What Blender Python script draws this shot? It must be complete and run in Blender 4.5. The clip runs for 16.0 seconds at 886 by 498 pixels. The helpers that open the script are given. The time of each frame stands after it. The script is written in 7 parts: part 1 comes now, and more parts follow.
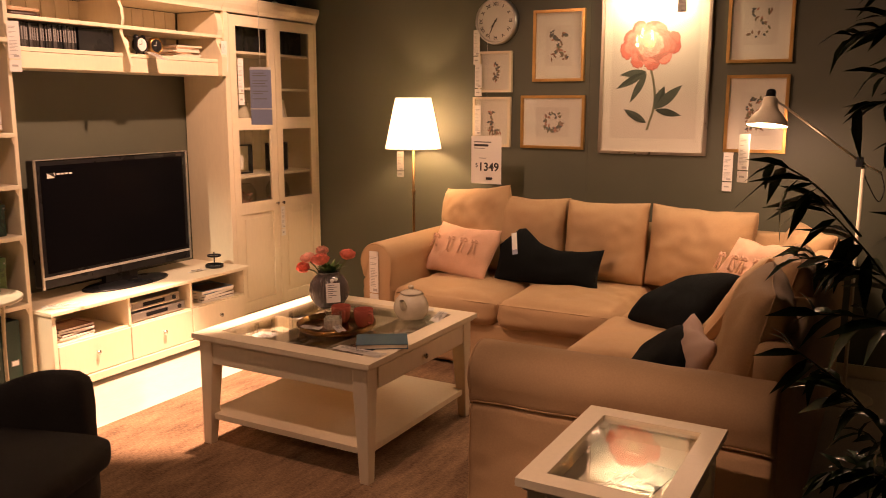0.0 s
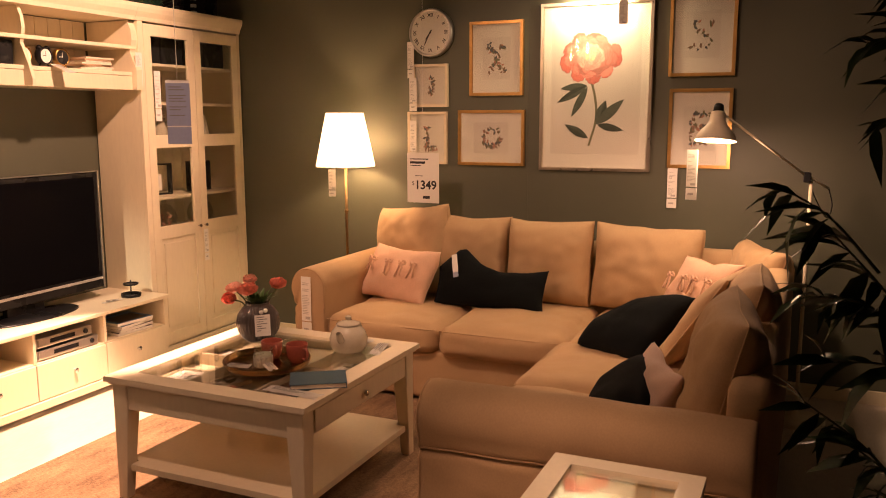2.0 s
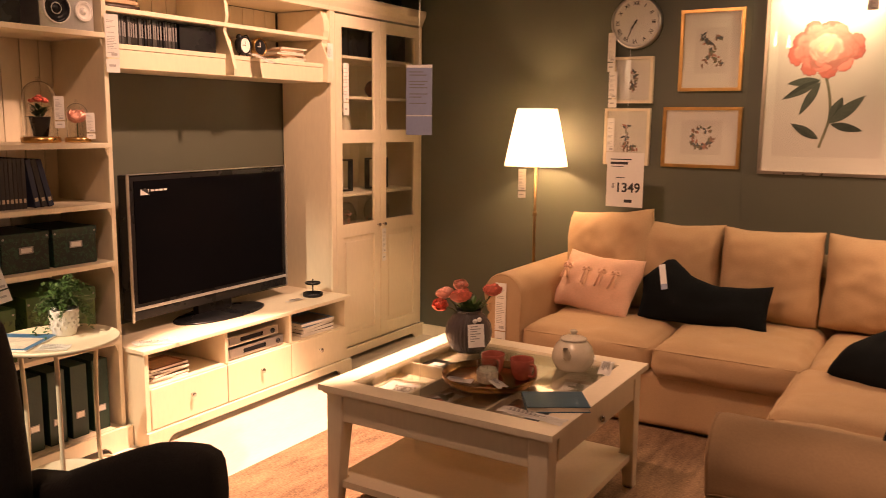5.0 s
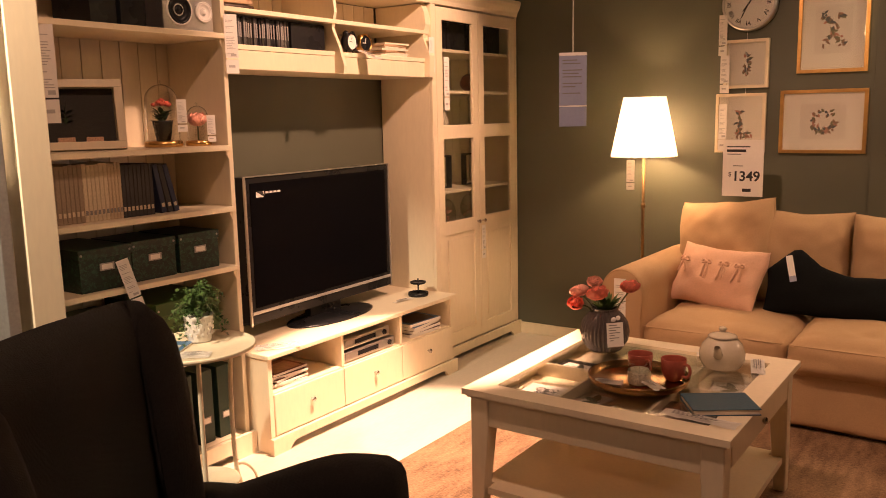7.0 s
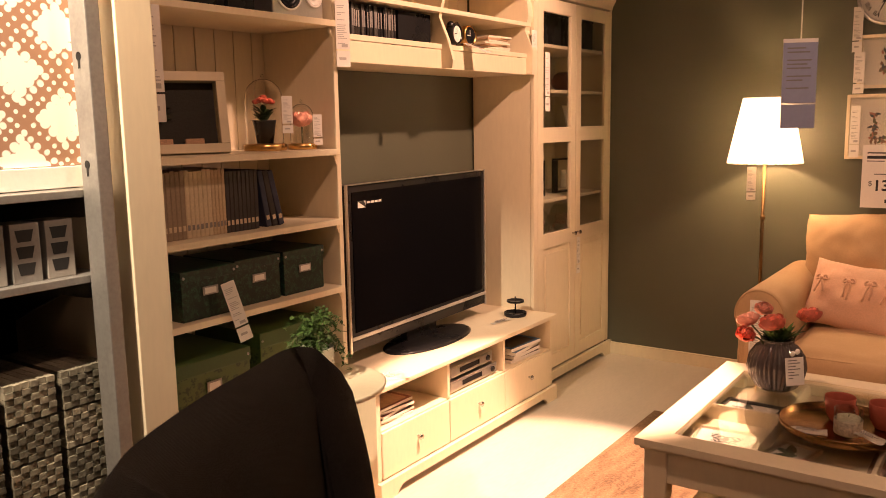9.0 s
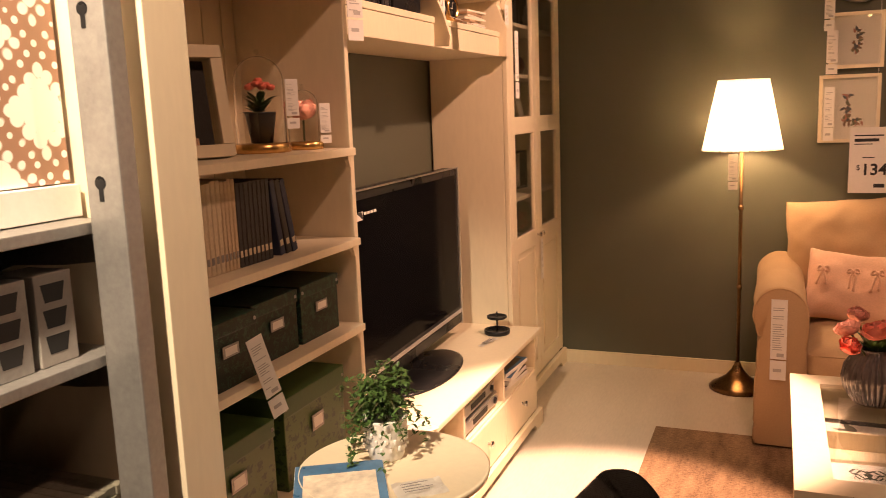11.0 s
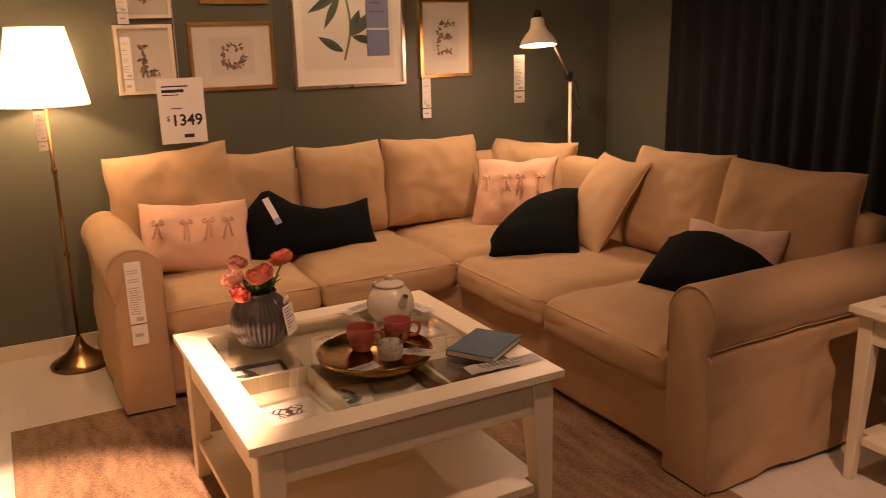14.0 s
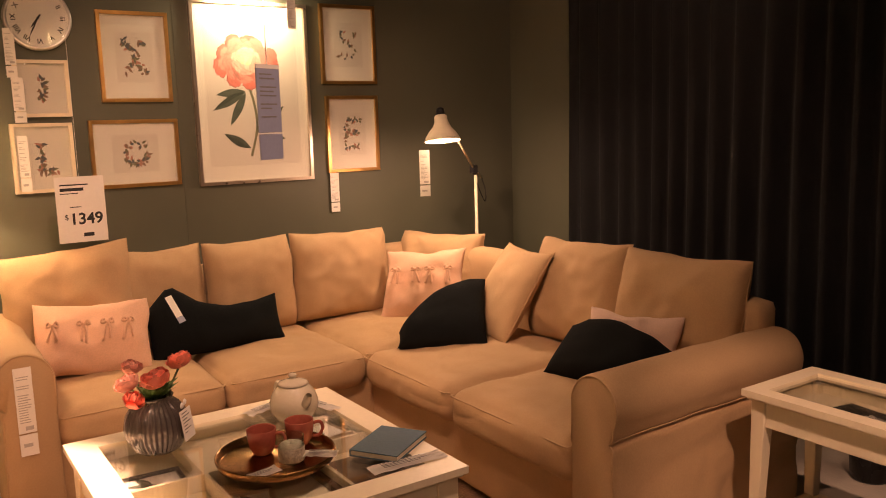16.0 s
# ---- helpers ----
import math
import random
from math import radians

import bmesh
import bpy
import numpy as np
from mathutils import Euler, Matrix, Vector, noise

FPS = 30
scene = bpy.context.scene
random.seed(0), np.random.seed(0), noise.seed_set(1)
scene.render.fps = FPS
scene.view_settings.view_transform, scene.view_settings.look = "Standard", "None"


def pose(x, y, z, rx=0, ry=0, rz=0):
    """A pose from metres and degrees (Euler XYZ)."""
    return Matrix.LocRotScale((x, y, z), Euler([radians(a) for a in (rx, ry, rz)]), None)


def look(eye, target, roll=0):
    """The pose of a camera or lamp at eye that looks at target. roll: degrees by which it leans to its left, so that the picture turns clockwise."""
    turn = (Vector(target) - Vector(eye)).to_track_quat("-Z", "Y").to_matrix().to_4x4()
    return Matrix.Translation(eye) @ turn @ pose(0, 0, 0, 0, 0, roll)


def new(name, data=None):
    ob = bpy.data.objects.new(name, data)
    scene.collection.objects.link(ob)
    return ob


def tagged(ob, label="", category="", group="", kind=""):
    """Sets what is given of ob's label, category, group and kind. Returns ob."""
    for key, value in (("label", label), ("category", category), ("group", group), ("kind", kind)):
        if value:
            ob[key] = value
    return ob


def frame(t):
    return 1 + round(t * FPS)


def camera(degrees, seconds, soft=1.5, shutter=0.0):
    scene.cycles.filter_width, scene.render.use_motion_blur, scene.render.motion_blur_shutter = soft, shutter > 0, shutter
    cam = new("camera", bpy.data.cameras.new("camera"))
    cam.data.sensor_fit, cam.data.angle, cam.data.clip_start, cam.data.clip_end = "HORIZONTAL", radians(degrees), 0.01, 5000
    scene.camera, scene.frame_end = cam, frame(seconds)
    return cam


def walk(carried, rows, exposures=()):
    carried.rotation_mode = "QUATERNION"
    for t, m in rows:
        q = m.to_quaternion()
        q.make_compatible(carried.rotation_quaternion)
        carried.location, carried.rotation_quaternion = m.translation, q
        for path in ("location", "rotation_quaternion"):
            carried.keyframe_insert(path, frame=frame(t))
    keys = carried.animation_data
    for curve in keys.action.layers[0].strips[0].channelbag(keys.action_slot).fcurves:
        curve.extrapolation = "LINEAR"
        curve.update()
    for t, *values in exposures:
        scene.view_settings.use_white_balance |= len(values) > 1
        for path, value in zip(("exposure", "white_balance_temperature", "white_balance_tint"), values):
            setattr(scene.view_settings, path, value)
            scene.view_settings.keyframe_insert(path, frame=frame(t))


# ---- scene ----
cam = camera(56.3, 16.0, 0.5, 0.35)
PATH = [
    (0, (-0.144, 0.067, 1.506), (-1.097, 1.792, 1.162), 0.1),
    (0.5, (-0.18, 0.093, 1.502), (-1.069, 1.85, 1.152), -0.1),
    (1, (-0.204, 0.11, 1.507), (-1.06, 1.882, 1.147), -0.4),
    (1.5, (-0.253, 0.184, 1.5), (-1.083, 1.969, 1.144), -0.4),
    (2, (-0.314, 0.283, 1.515), (-1.115, 2.089, 1.203), -0.1),
    (2.5, (-0.376, 0.339, 1.512), (-1.164, 2.159, 1.256), 0.6),
    (3, (-0.496, 0.342, 1.513), (-1.275, 2.169, 1.277), 0.2),
    (3.5, (-0.603, 0.32, 1.508), (-1.403, 2.138, 1.271), 0.1),
    (4, (-0.682, 0.309, 1.499), (-1.55, 2.093, 1.243), 0.2),
    (4.5, (-0.755, 0.31, 1.491), (-1.711, 2.043, 1.209), 0.4),
    (5, (-0.891, 0.363, 1.469), (-1.928, 2.045, 1.165), 0.6),
    (5.2, (-0.964, 0.406, 1.47), (-2.02, 2.076, 1.158), 0.4),
    (7.5, (-1.321, 0.253, 1.462), (-2.47, 1.856, 1.132), -1.3),
    (8, (-1.462, 0.292, 1.476), (-2.646, 1.864, 1.121), -1.0),
    (8.5, (-1.672, 0.351, 1.484), (-2.883, 1.905, 1.143), -1.0),
    (9, (-1.904, 0.36, 1.46), (-3.043, 1.975, 1.154), -1.0),
    (9.2, (-2.008, 0.367, 1.477), (-3.107, 2.009, 1.167), -0.9),
    (11.5, (-2.989, 0.645, 1.455), (-3.548, 2.534, 1.107), -2.6),
    (12, (-3.063, 0.749, 1.454), (-3.321, 2.695, 1.071), -2.5),
    (12.5, (-3.154, 0.802, 1.448), (-2.939, 2.742, 1.012), -1.8),
    (13, (-3.204, 0.819, 1.452), (-2.628, 2.672, 0.967), -1.3),
    (13.5, (-3.23, 0.799, 1.457), (-2.45, 2.571, 0.957), -1.3),
    (14, (-3.224, 0.785, 1.467), (-2.315, 2.495, 0.969), -1.5),
    (14.5, (-3.227, 0.769, 1.476), (-2.247, 2.449, 1.012), -1.4),
    (15, (-3.211, 0.756, 1.485), (-2.186, 2.426, 1.085), -1.1),
    (15.5, (-3.203, 0.743, 1.501), (-2.141, 2.403, 1.157), -1.3),
    (16, (-3.176, 0.743, 1.498), (-2.078, 2.388, 1.199), -1.7),
]
walk(cam, [(t, look(eye, target, roll)) for t, eye, target, roll in PATH], exposures=[(0.0, 0.12), (5.0, 0.12), (7.5, 0.05), (11.5, -0.08), (12.0, -0.28), (12.5, -0.48), (13.0, -0.30), (13.6, -0.08), (14.5, 0.0), (15.2, 0.16), (16.0, 0.36)])

# ---- world and lights ----
world = bpy.data.worlds.new("world")
scene.world = world
world.use_nodes = True
world.node_tree.nodes["Background"].inputs[0].default_value = (1.0, 0.62, 0.36, 1)
world.node_tree.nodes["Background"].inputs[1].default_value = 0.006
WARM = (1.0, 0.555, 0.378)


def spot(name, eye, target, watts, degrees, blend=0.5, radius=0.04, colour=WARM):
    data = bpy.data.lights.new(name, "SPOT")
    data.energy, data.spot_size, data.spot_blend, data.shadow_soft_size, data.color = watts, radians(degrees), blend, radius, colour
    ob = new(name, data)
    ob.matrix_world = look(eye, target)
    return ob


def bulb(name, eye, watts, radius=0.03, colour=WARM):
    data = bpy.data.lights.new(name, "POINT")
    data.energy, data.shadow_soft_size, data.color = watts, radius, colour
    ob = new(name, data)
    ob.location = eye
    return ob


# ceiling spots of the display, aimed as the light pools show
spot("spot_media_floor", (-2.93, 3.10, 2.90), (-3.36, 3.06, 0.0), 1350, 35, 0.35)
spot("spot_media_wall", (-2.42, 3.35, 2.90), (-4.15, 3.55, 1.80), 315, 66, 0.6)
spot("spot_bookcase", (-2.60, 1.50, 2.90), (-4.10, 2.25, 1.3), 56, 55, 0.7)
spot("spot_sofa", (-2.60, 2.50, 2.90), (-1.60, 4.60, 0.75), 158, 72, 0.8)
spot("spot_corner", (-2.00, 2.35, 2.90), (-0.70, 3.00, 0.5), 42, 70, 0.8)
spot("spot_table", (-1.75, 1.75, 2.90), (-2.35, 2.90, 0.4), 95, 52, 0.8)
spot("spot_side_table", (-1.95, 0.85, 2.90), (-0.90, 2.08, 0.40), 195, 27, 0.7)
# added fill for the curtain and side wall; no known lamp there
spot("fill_curtain", (-1.30, 2.40, 2.90), (0.25, 4.30, 1.75), 45, 62, 0.8)
# fill spot added behind the camera to lift the chair and table front
spot("fill_chair", (-2.35, -0.90, 2.90), (-2.55, 1.55, 0.55), 50, 60, 0.9)
# shop aisle beyond the bookcase
spot("spot_rack", (-3.60, 0.50, 2.65), (-3.97, 1.50, 1.55), 420, 50, 0.5, colour=(1.0, 0.76, 0.54))
# lamps of the room
bulb("floor_lamp_bulb", (-3.02, 4.86, 1.345), 29, 0.035, (1.0, 0.60, 0.34))
bulb("reading_lamp_bulb", (-0.733, 4.375, 1.398), 17, 0.025)
picture_light = bpy.data.lights.new("picture_lamp_tube", "AREA")
picture_light.shape, picture_light.size, picture_light.size_y = "RECTANGLE", 0.36, 0.03
picture_light.energy, picture_light.color = 7.5, (1.0, 0.72, 0.44)
picture_light_ob = new("picture_lamp_tube", picture_light)
picture_light_ob.matrix_world = look((-1.49, 4.985, 2.178), (-1.49, 5.07, 1.98))


# ---- materials ----
def nodes_of(name):
    m = bpy.data.materials.new(name)
    m.use_nodes = True
    nt = m.node_tree
    return m, nt, nt.nodes["Principled BSDF"]


def mat(name, colour, rough=0.6, metal=0.0, vary=0.12, scale=6.0, fine=90.0, bump=0.02, sheen=0.0, coat=0.0, stretch=(1, 1, 1), random_by="", grain=0.5):
    """Colour with wide stains and fine grain, roughness that follows them, and fine relief."""
    m, nt, b = nodes_of(name)
    n, l = nt.nodes, nt.links
    co = n.new("ShaderNodeTexCoord")
    mp = n.new("ShaderNodeMapping")
    mp.inputs["Scale"].default_value = stretch
    l.new(co.outputs["Object"], mp.inputs[0])
    wide = n.new("ShaderNodeTexNoise")
    wide.inputs["Scale"].default_value, wide.inputs["Detail"].default_value = scale, 5
    tight = n.new("ShaderNodeTexNoise")
    tight.inputs["Scale"].default_value, tight.inputs["Detail"].default_value = fine, 3
    l.new(mp.outputs[0], wide.inputs["Vector"])
    l.new(mp.outputs[0], tight.inputs["Vector"])
    mix = n.new("ShaderNodeMix")
    mix.inputs[0].default_value = grain
    l.new(wide.outputs[0], mix.inputs[2])
    l.new(tight.outputs[0], mix.inputs[3])
    src = mix.outputs[0]
    if random_by:
        info = n.new("ShaderNodeObjectInfo") if random_by == "object" else n.new("ShaderNodeNewGeometry")
        add = n.new("ShaderNodeMath")
        add.operation = "MULTIPLY_ADD"
        l.new(info.outputs["Random" if random_by == "object" else "Random Per Island"], add.inputs[0])
        add.inputs[1].default_value = 0.35
        l.new(src, add.inputs[2])
        sub = n.new("ShaderNodeMath")
        sub.operation = "SUBTRACT"
        l.new(add.outputs[0], sub.inputs[0])
        sub.inputs[1].default_value = 0.175
        src = sub.outputs[0]
    ramp = n.new("ShaderNodeValToRGB")
    ramp.color_ramp.elements[0].position, ramp.color_ramp.elements[1].position = 0.3, 0.7
    ramp.color_ramp.elements[0].color = (*[c * (1 - vary) for c in colour], 1)
    ramp.color_ramp.elements[1].color = (*[min(1, c * (1 + vary)) for c in colour], 1)
    l.new(src, ramp.inputs[0])
    l.new(ramp.outputs[0], b.inputs["Base Color"])
    rr = n.new("ShaderNodeMapRange")
    rr.inputs[3].default_value, rr.inputs[4].default_value = max(0.02, rough - 0.08), min(1, rough + 0.08)
    l.new(wide.outputs[0], rr.inputs[0])
    l.new(rr.outputs[0], b.inputs["Roughness"])
    b.inputs["Metallic"].default_value = metal
    b.inputs["Sheen Weight"].default_value = sheen
    b.inputs["Coat Weight"].default_value = coat
    if bump:
        bp = n.new("ShaderNodeBump")
        bp.inputs["Strength"].default_value, bp.inputs["Distance"].default_value = 1.0, bump * 0.1
        l.new(tight.outputs[0], bp.inputs["Height"])
        l.new(bp.outputs[0], b.inputs["Normal"])
    return m


def weave_mat(name, colour, rough, thread, vary, bump, sheen=0.2, second=0.85):
    """Cloth: two crossing sets of threads in relief, over soft uneven tone."""
    m, nt, b = nodes_of(name)
    n, l = nt.nodes, nt.links
    co = n.new("ShaderNodeTexCoord")
    heights = []
    for axis, wob in (("X", 1.5), ("Z", 1.5), ("Y", 1.5)):
        w = n.new("ShaderNodeTexWave")
        w.bands_direction = axis
        w.inputs["Scale"].default_value, w.inputs["Distortion"].default_value, w.inputs["Detail"].default_value = thread, wob, 2
        w.inputs["Detail Scale"].default_value = 3
        l.new(co.outputs["Object"], w.inputs["Vector"])
        heights.append(w.outputs["Fac"])
    a1 = n.new("ShaderNodeMath")
    a1.operation = "ADD"
    l.new(heights[0], a1.inputs[0])
    l.new(heights[1], a1.inputs[1])
    a2 = n.new("ShaderNodeMath")
    a2.operation = "ADD"
    l.new(a1.outputs[0], a2.inputs[0])
    l.new(heights[2], a2.inputs[1])
    wide = n.new("ShaderNodeTexNoise")
    wide.inputs["Scale"].default_value, wide.inputs["Detail"].default_value = 5, 6
    l.new(co.outputs["Object"], wide.inputs["Vector"])
    mid = n.new("ShaderNodeTexNoise")
    mid.inputs["Scale"].default_value, mid.inputs["Detail"].default_value = 160, 2
    l.new(co.outputs["Object"], mid.inputs["Vector"])
    mx = n.new("ShaderNodeMix")
    mx.inputs[0].default_value = 0.45
    l.new(wide.outputs[0], mx.inputs[2])
    l.new(mid.outputs[0], mx.inputs[3])
    ramp = n.new("ShaderNodeValToRGB")
    ramp.color_ramp.elements[0].position, ramp.color_ramp.elements[1].position = 0.3, 0.72
    ramp.color_ramp.elements[0].color = (*[c * (1 - vary) for c in colour], 1)
    ramp.color_ramp.elements[1].color = (*[min(1, c * (1 + vary)) for c in colour], 1)
    l.new(mx.outputs[0], ramp.inputs[0])
    l.new(ramp.outputs[0], b.inputs["Base Color"])
    b.inputs["Roughness"].default_value = rough
    b.inputs["Sheen Weight"].default_value = sheen
    bp = n.new("ShaderNodeBump")
    bp.inputs["Strength"].default_value, bp.inputs["Distance"].default_value = 0.6, bump
    l.new(a2.outputs[0], bp.inputs["Height"])
    bp2 = n.new("ShaderNodeBump")
    bp2.inputs["Strength"].default_value, bp2.inputs["Distance"].default_value = 0.5, 0.004
    l.new(wide.outputs[0], bp2.inputs["Height"])
    l.new(bp.outputs[0], bp2.inputs["Normal"])
    l.new(bp2.outputs[0], b.inputs["Normal"])
    return m


def glass_mat(name, colour=(1, 1, 1), rough=0.02, ior=1.45):
    m, nt, b = nodes_of(name)
    b.inputs["Base Color"].default_value = (*colour, 1)
    b.inputs["Roughness"].default_value = rough
    b.inputs["IOR"].default_value = ior
    b.inputs["Transmission Weight"].default_value = 1.0
    return m


def pane_mat(name, tint=(0.96, 0.97, 0.95)):
    """A thin sheet of glass: clear, with the mirror of its surface by Fresnel."""
    m, nt, b = nodes_of(name)
    n, l = nt.nodes, nt.links
    tr = n.new("ShaderNodeBsdfTransparent")
    tr.inputs[0].default_value = (*tint, 1)
    gl = n.new("ShaderNodeBsdfGlossy")
    gl.inputs["Roughness"].default_value = 0.02
    lw = n.new("ShaderNodeLayerWeight")
    lw.inputs[0].default_value = 0.5
    pw = n.new("ShaderNodeMath")
    pw.operation = "POWER"
    l.new(lw.outputs["Facing"], pw.inputs[0])
    pw.inputs[1].default_value = 3.4
    fr = n.new("ShaderNodeMath")
    fr.operation = "MULTIPLY_ADD"
    l.new(pw.outputs[0], fr.inputs[0])
    fr.inputs[1].default_value, fr.inputs[2].default_value = 0.90, 0.05
    mx = n.new("ShaderNodeMixShader")
    l.new(fr.outputs[0], mx.inputs[0])
    l.new(tr.outputs[0], mx.inputs[1])
    l.new(gl.outputs[0], mx.inputs[2])
    l.new(mx.outputs[0], n["Material Output"].inputs[0])
    return m


def glow_mat(name, colour, strength):
    m, nt, b = nodes_of(name)
    b.inputs["Base Color"].default_value = (0.8, 0.75, 0.65, 1)
    b.inputs["Emission Color"].default_value = (*colour, 1)
    b.inputs["Emission Strength"].default_value = strength
    return m


def shade_mat(name, colour, through_light):
    m, nt, b = nodes_of(name)
    n, l = nt.nodes, nt.links
    d = n.new("ShaderNodeBsdfDiffuse")
    d.inputs[0].default_value = (*colour, 1)
    t = n.new("ShaderNodeBsdfTranslucent")
    tx = n.new("ShaderNodeTexNoise")
    tx.inputs["Scale"].default_value = 40
    rp = n.new("ShaderNodeValToRGB")
    rp.color_ramp.elements[0].color = (*[c * 0.9 for c in colour], 1)
    rp.color_ramp.elements[1].color = (*colour, 1)
    l.new(tx.outputs[0], rp.inputs[0])
    l.new(rp.outputs[0], t.inputs[0])
    mx = n.new("ShaderNodeMixShader")
    mx.inputs[0].default_value = through_light
    l.new(d.outputs[0], mx.inputs[1])
    l.new(t.outputs[0], mx.inputs[2])
    l.new(mx.outputs[0], n["Material Output"].inputs[0])
    return m


def leafy_box_mat(name, ground, leaf, scale):
    """Printed paper with small leaves."""
    m, nt, b = nodes_of(name)
    n, l = nt.nodes, nt.links
    co = n.new("ShaderNodeTexCoord")
    v = n.new("ShaderNodeTexVoronoi")
    v.inputs["Scale"].default_value = scale
    wv = n.new("ShaderNodeTexNoise")
    wv.inputs["Scale"].default_value = scale * 0.6
    ad = n.new("ShaderNodeVectorMath")
    ad.operation = "MULTIPLY_ADD"
    l.new(wv.outputs[1], ad.inputs[0])
    ad.inputs[1].default_value = (0.04, 0.04, 0.04)
    l.new(co.outputs["Object"], ad.inputs[2])
    l.new(ad.outputs[0], v.inputs["Vector"])
    rp = n.new("ShaderNodeValToRGB")
    rp.color_ramp.elements[0].position, rp.color_ramp.elements[1].position = 0.34, 0.42
    rp.color_ramp.elements[0].color, rp.color_ramp.elements[1].color = (*leaf, 1), (*ground, 1)
    l.new(v.outputs["Distance"], rp.inputs[0])
    l.new(rp.outputs[0], b.inputs["Base Color"])
    b.inputs["Roughness"].default_value = 0.45
    return m


def rug_mat(name):
    """Jute: uneven lengthwise bands, fine crosswise weave."""
    m, nt, b = nodes_of(name)
    n, l = nt.nodes, nt.links
    co = n.new("ShaderNodeTexCoord")

    def streaks(sx, sy, detail):
        mp = n.new("ShaderNodeMapping")
        mp.inputs["Scale"].default_value = (sx, sy, 1)
        l.new(co.outputs["Object"], mp.inputs[0])
        t = n.new("ShaderNodeTexNoise")
        t.inputs["Scale"].default_value, t.inputs["Detail"].default_value = 1.0, detail
        l.new(mp.outputs[0], t.inputs["Vector"])
        return t.outputs[0]

    def mixed(a, c, f):
        x = n.new("ShaderNodeMix")
        x.inputs[0].default_value = f
        l.new(a, x.inputs[2])
        l.new(c, x.inputs[3])
        return x.outputs[0]

    bands, threads, weft, wide = streaks(24, 5, 4), streaks(170, 70, 3), streaks(45, 210, 2), streaks(2.5, 2.5, 5)
    tone = mixed(mixed(mixed(bands, threads, 0.40), weft, 0.40), wide, 0.22)
    rp = n.new("ShaderNodeValToRGB")
    rp.color_ramp.elements[0].position, rp.color_ramp.elements[1].position = 0.40, 0.62
    rp.color_ramp.elements[0].color, rp.color_ramp.elements[1].color = (0.115, 0.062, 0.030, 1), (0.37, 0.235, 0.125, 1)
    l.new(tone, rp.inputs[0])
    l.new(rp.outputs[0], b.inputs["Base Color"])
    b.inputs["Roughness"].default_value = 0.92
    bp = n.new("ShaderNodeBump")
    bp.inputs["Strength"].default_value, bp.inputs["Distance"].default_value = 1.0, 0.006
    l.new(mixed(threads, weft, 0.5), bp.inputs["Height"])
    l.new(bp.outputs[0], b.inputs["Normal"])
    return m


GREEN = mat("green_wall_paint", (0.095, 0.098, 0.065), 0.55, vary=0.10, scale=2.0, fine=300, bump=0.004, grain=0.3)
WHITE = mat("cream_painted_wood", (0.76, 0.665, 0.48), 0.38, vary=0.05, scale=3, fine=60, bump=0.003, stretch=(1, 1, 0.25))
FLOOR = mat("whitewashed_floor", (0.62, 0.55, 0.45), 0.42, vary=0.10, scale=2.5, fine=40, bump=0.004, stretch=(3, 0.5, 1))
CEIL = mat("dark_ceiling", (0.05, 0.05, 0.05), 0.9)
RUG = rug_mat("jute_rug")
SOFA = weave_mat("beige_cotton_cover", (0.49, 0.322, 0.168), 0.85, 300, 0.10, 0.0002, sheen=0.05)
PEACH = weave_mat("peach_linen", (0.80, 0.49, 0.325), 0.85, 150, 0.12, 0.0008)
PINK = weave_mat("pale_pink_linen", (0.74, 0.53, 0.43), 0.85, 150, 0.10, 0.0008)
BLACK_CLOTH = weave_mat("black_velvet", (0.006, 0.0075, 0.008), 0.95, 140, 0.3, 0.0006, sheen=0.0)
BLACK_CLOTH.node_tree.nodes["Principled BSDF"].inputs["Specular IOR Level"].default_value = 0.15
CURTAIN = weave_mat("black_curtain_cloth", (0.021, 0.022, 0.023), 0.92, 120, 0.2, 0.0006, sheen=0.05)
CHAIR_CLOTH = weave_mat("charcoal_wool", (0.045, 0.040, 0.036), 0.92, 150, 0.25, 0.0008, sheen=0.04)
BLACK = mat("black_plastic", (0.012, 0.012, 0.013), 0.28, vary=0.2, bump=0.002)
SCREEN = mat("dark_screen", (0.004, 0.004, 0.005), 0.09, vary=0.1, bump=0.0)
SCREEN.node_tree.nodes["Principled BSDF"].inputs["IOR"].default_value = 1.09
BLACK.node_tree.nodes["Principled BSDF"].inputs["Specular IOR Level"].default_value = 0.25
SILVER = mat("brushed_silver", (0.62, 0.60, 0.57), 0.3, 0.9, vary=0.08, bump=0.002)
STEEL = mat("galvanised_steel", (0.36, 0.35, 0.33), 0.42, 0.6, vary=0.15, scale=12, bump=0.004)
TRAY_BRASS = mat("dark_tray_brass", (0.34, 0.19, 0.07), 0.24, 1.0, vary=0.3, scale=7, bump=0.003)
LIGHT_SILVER = mat("pale_silver_paint", (0.52, 0.50, 0.47), 0.35, 0.3, vary=0.05, bump=0.0)
BRASS = mat("aged_brass", (0.58, 0.36, 0.13), 0.28, 1.0, vary=0.25, scale=9, bump=0.004)
DARK_BRASS = mat("antique_brass", (0.22, 0.13, 0.055), 0.3, 1.0, vary=0.3, scale=12, bump=0.004)
GOLD = mat("gold_frame", (0.62, 0.36, 0.12), 0.33, 0.9, vary=0.2, scale=20, bump=0.006)
CHAMPAGNE = mat("champagne_metal_frame", (0.60, 0.50, 0.40), 0.3, 0.9, vary=0.1, scale=20, bump=0.003)
NICKEL = mat("nickel_knob", (0.55, 0.52, 0.47), 0.22, 1.0, vary=0.1, bump=0.0)
PAPER = mat("white_paper", (0.80, 0.77, 0.71), 0.7, vary=0.04, scale=8, bump=0.003)
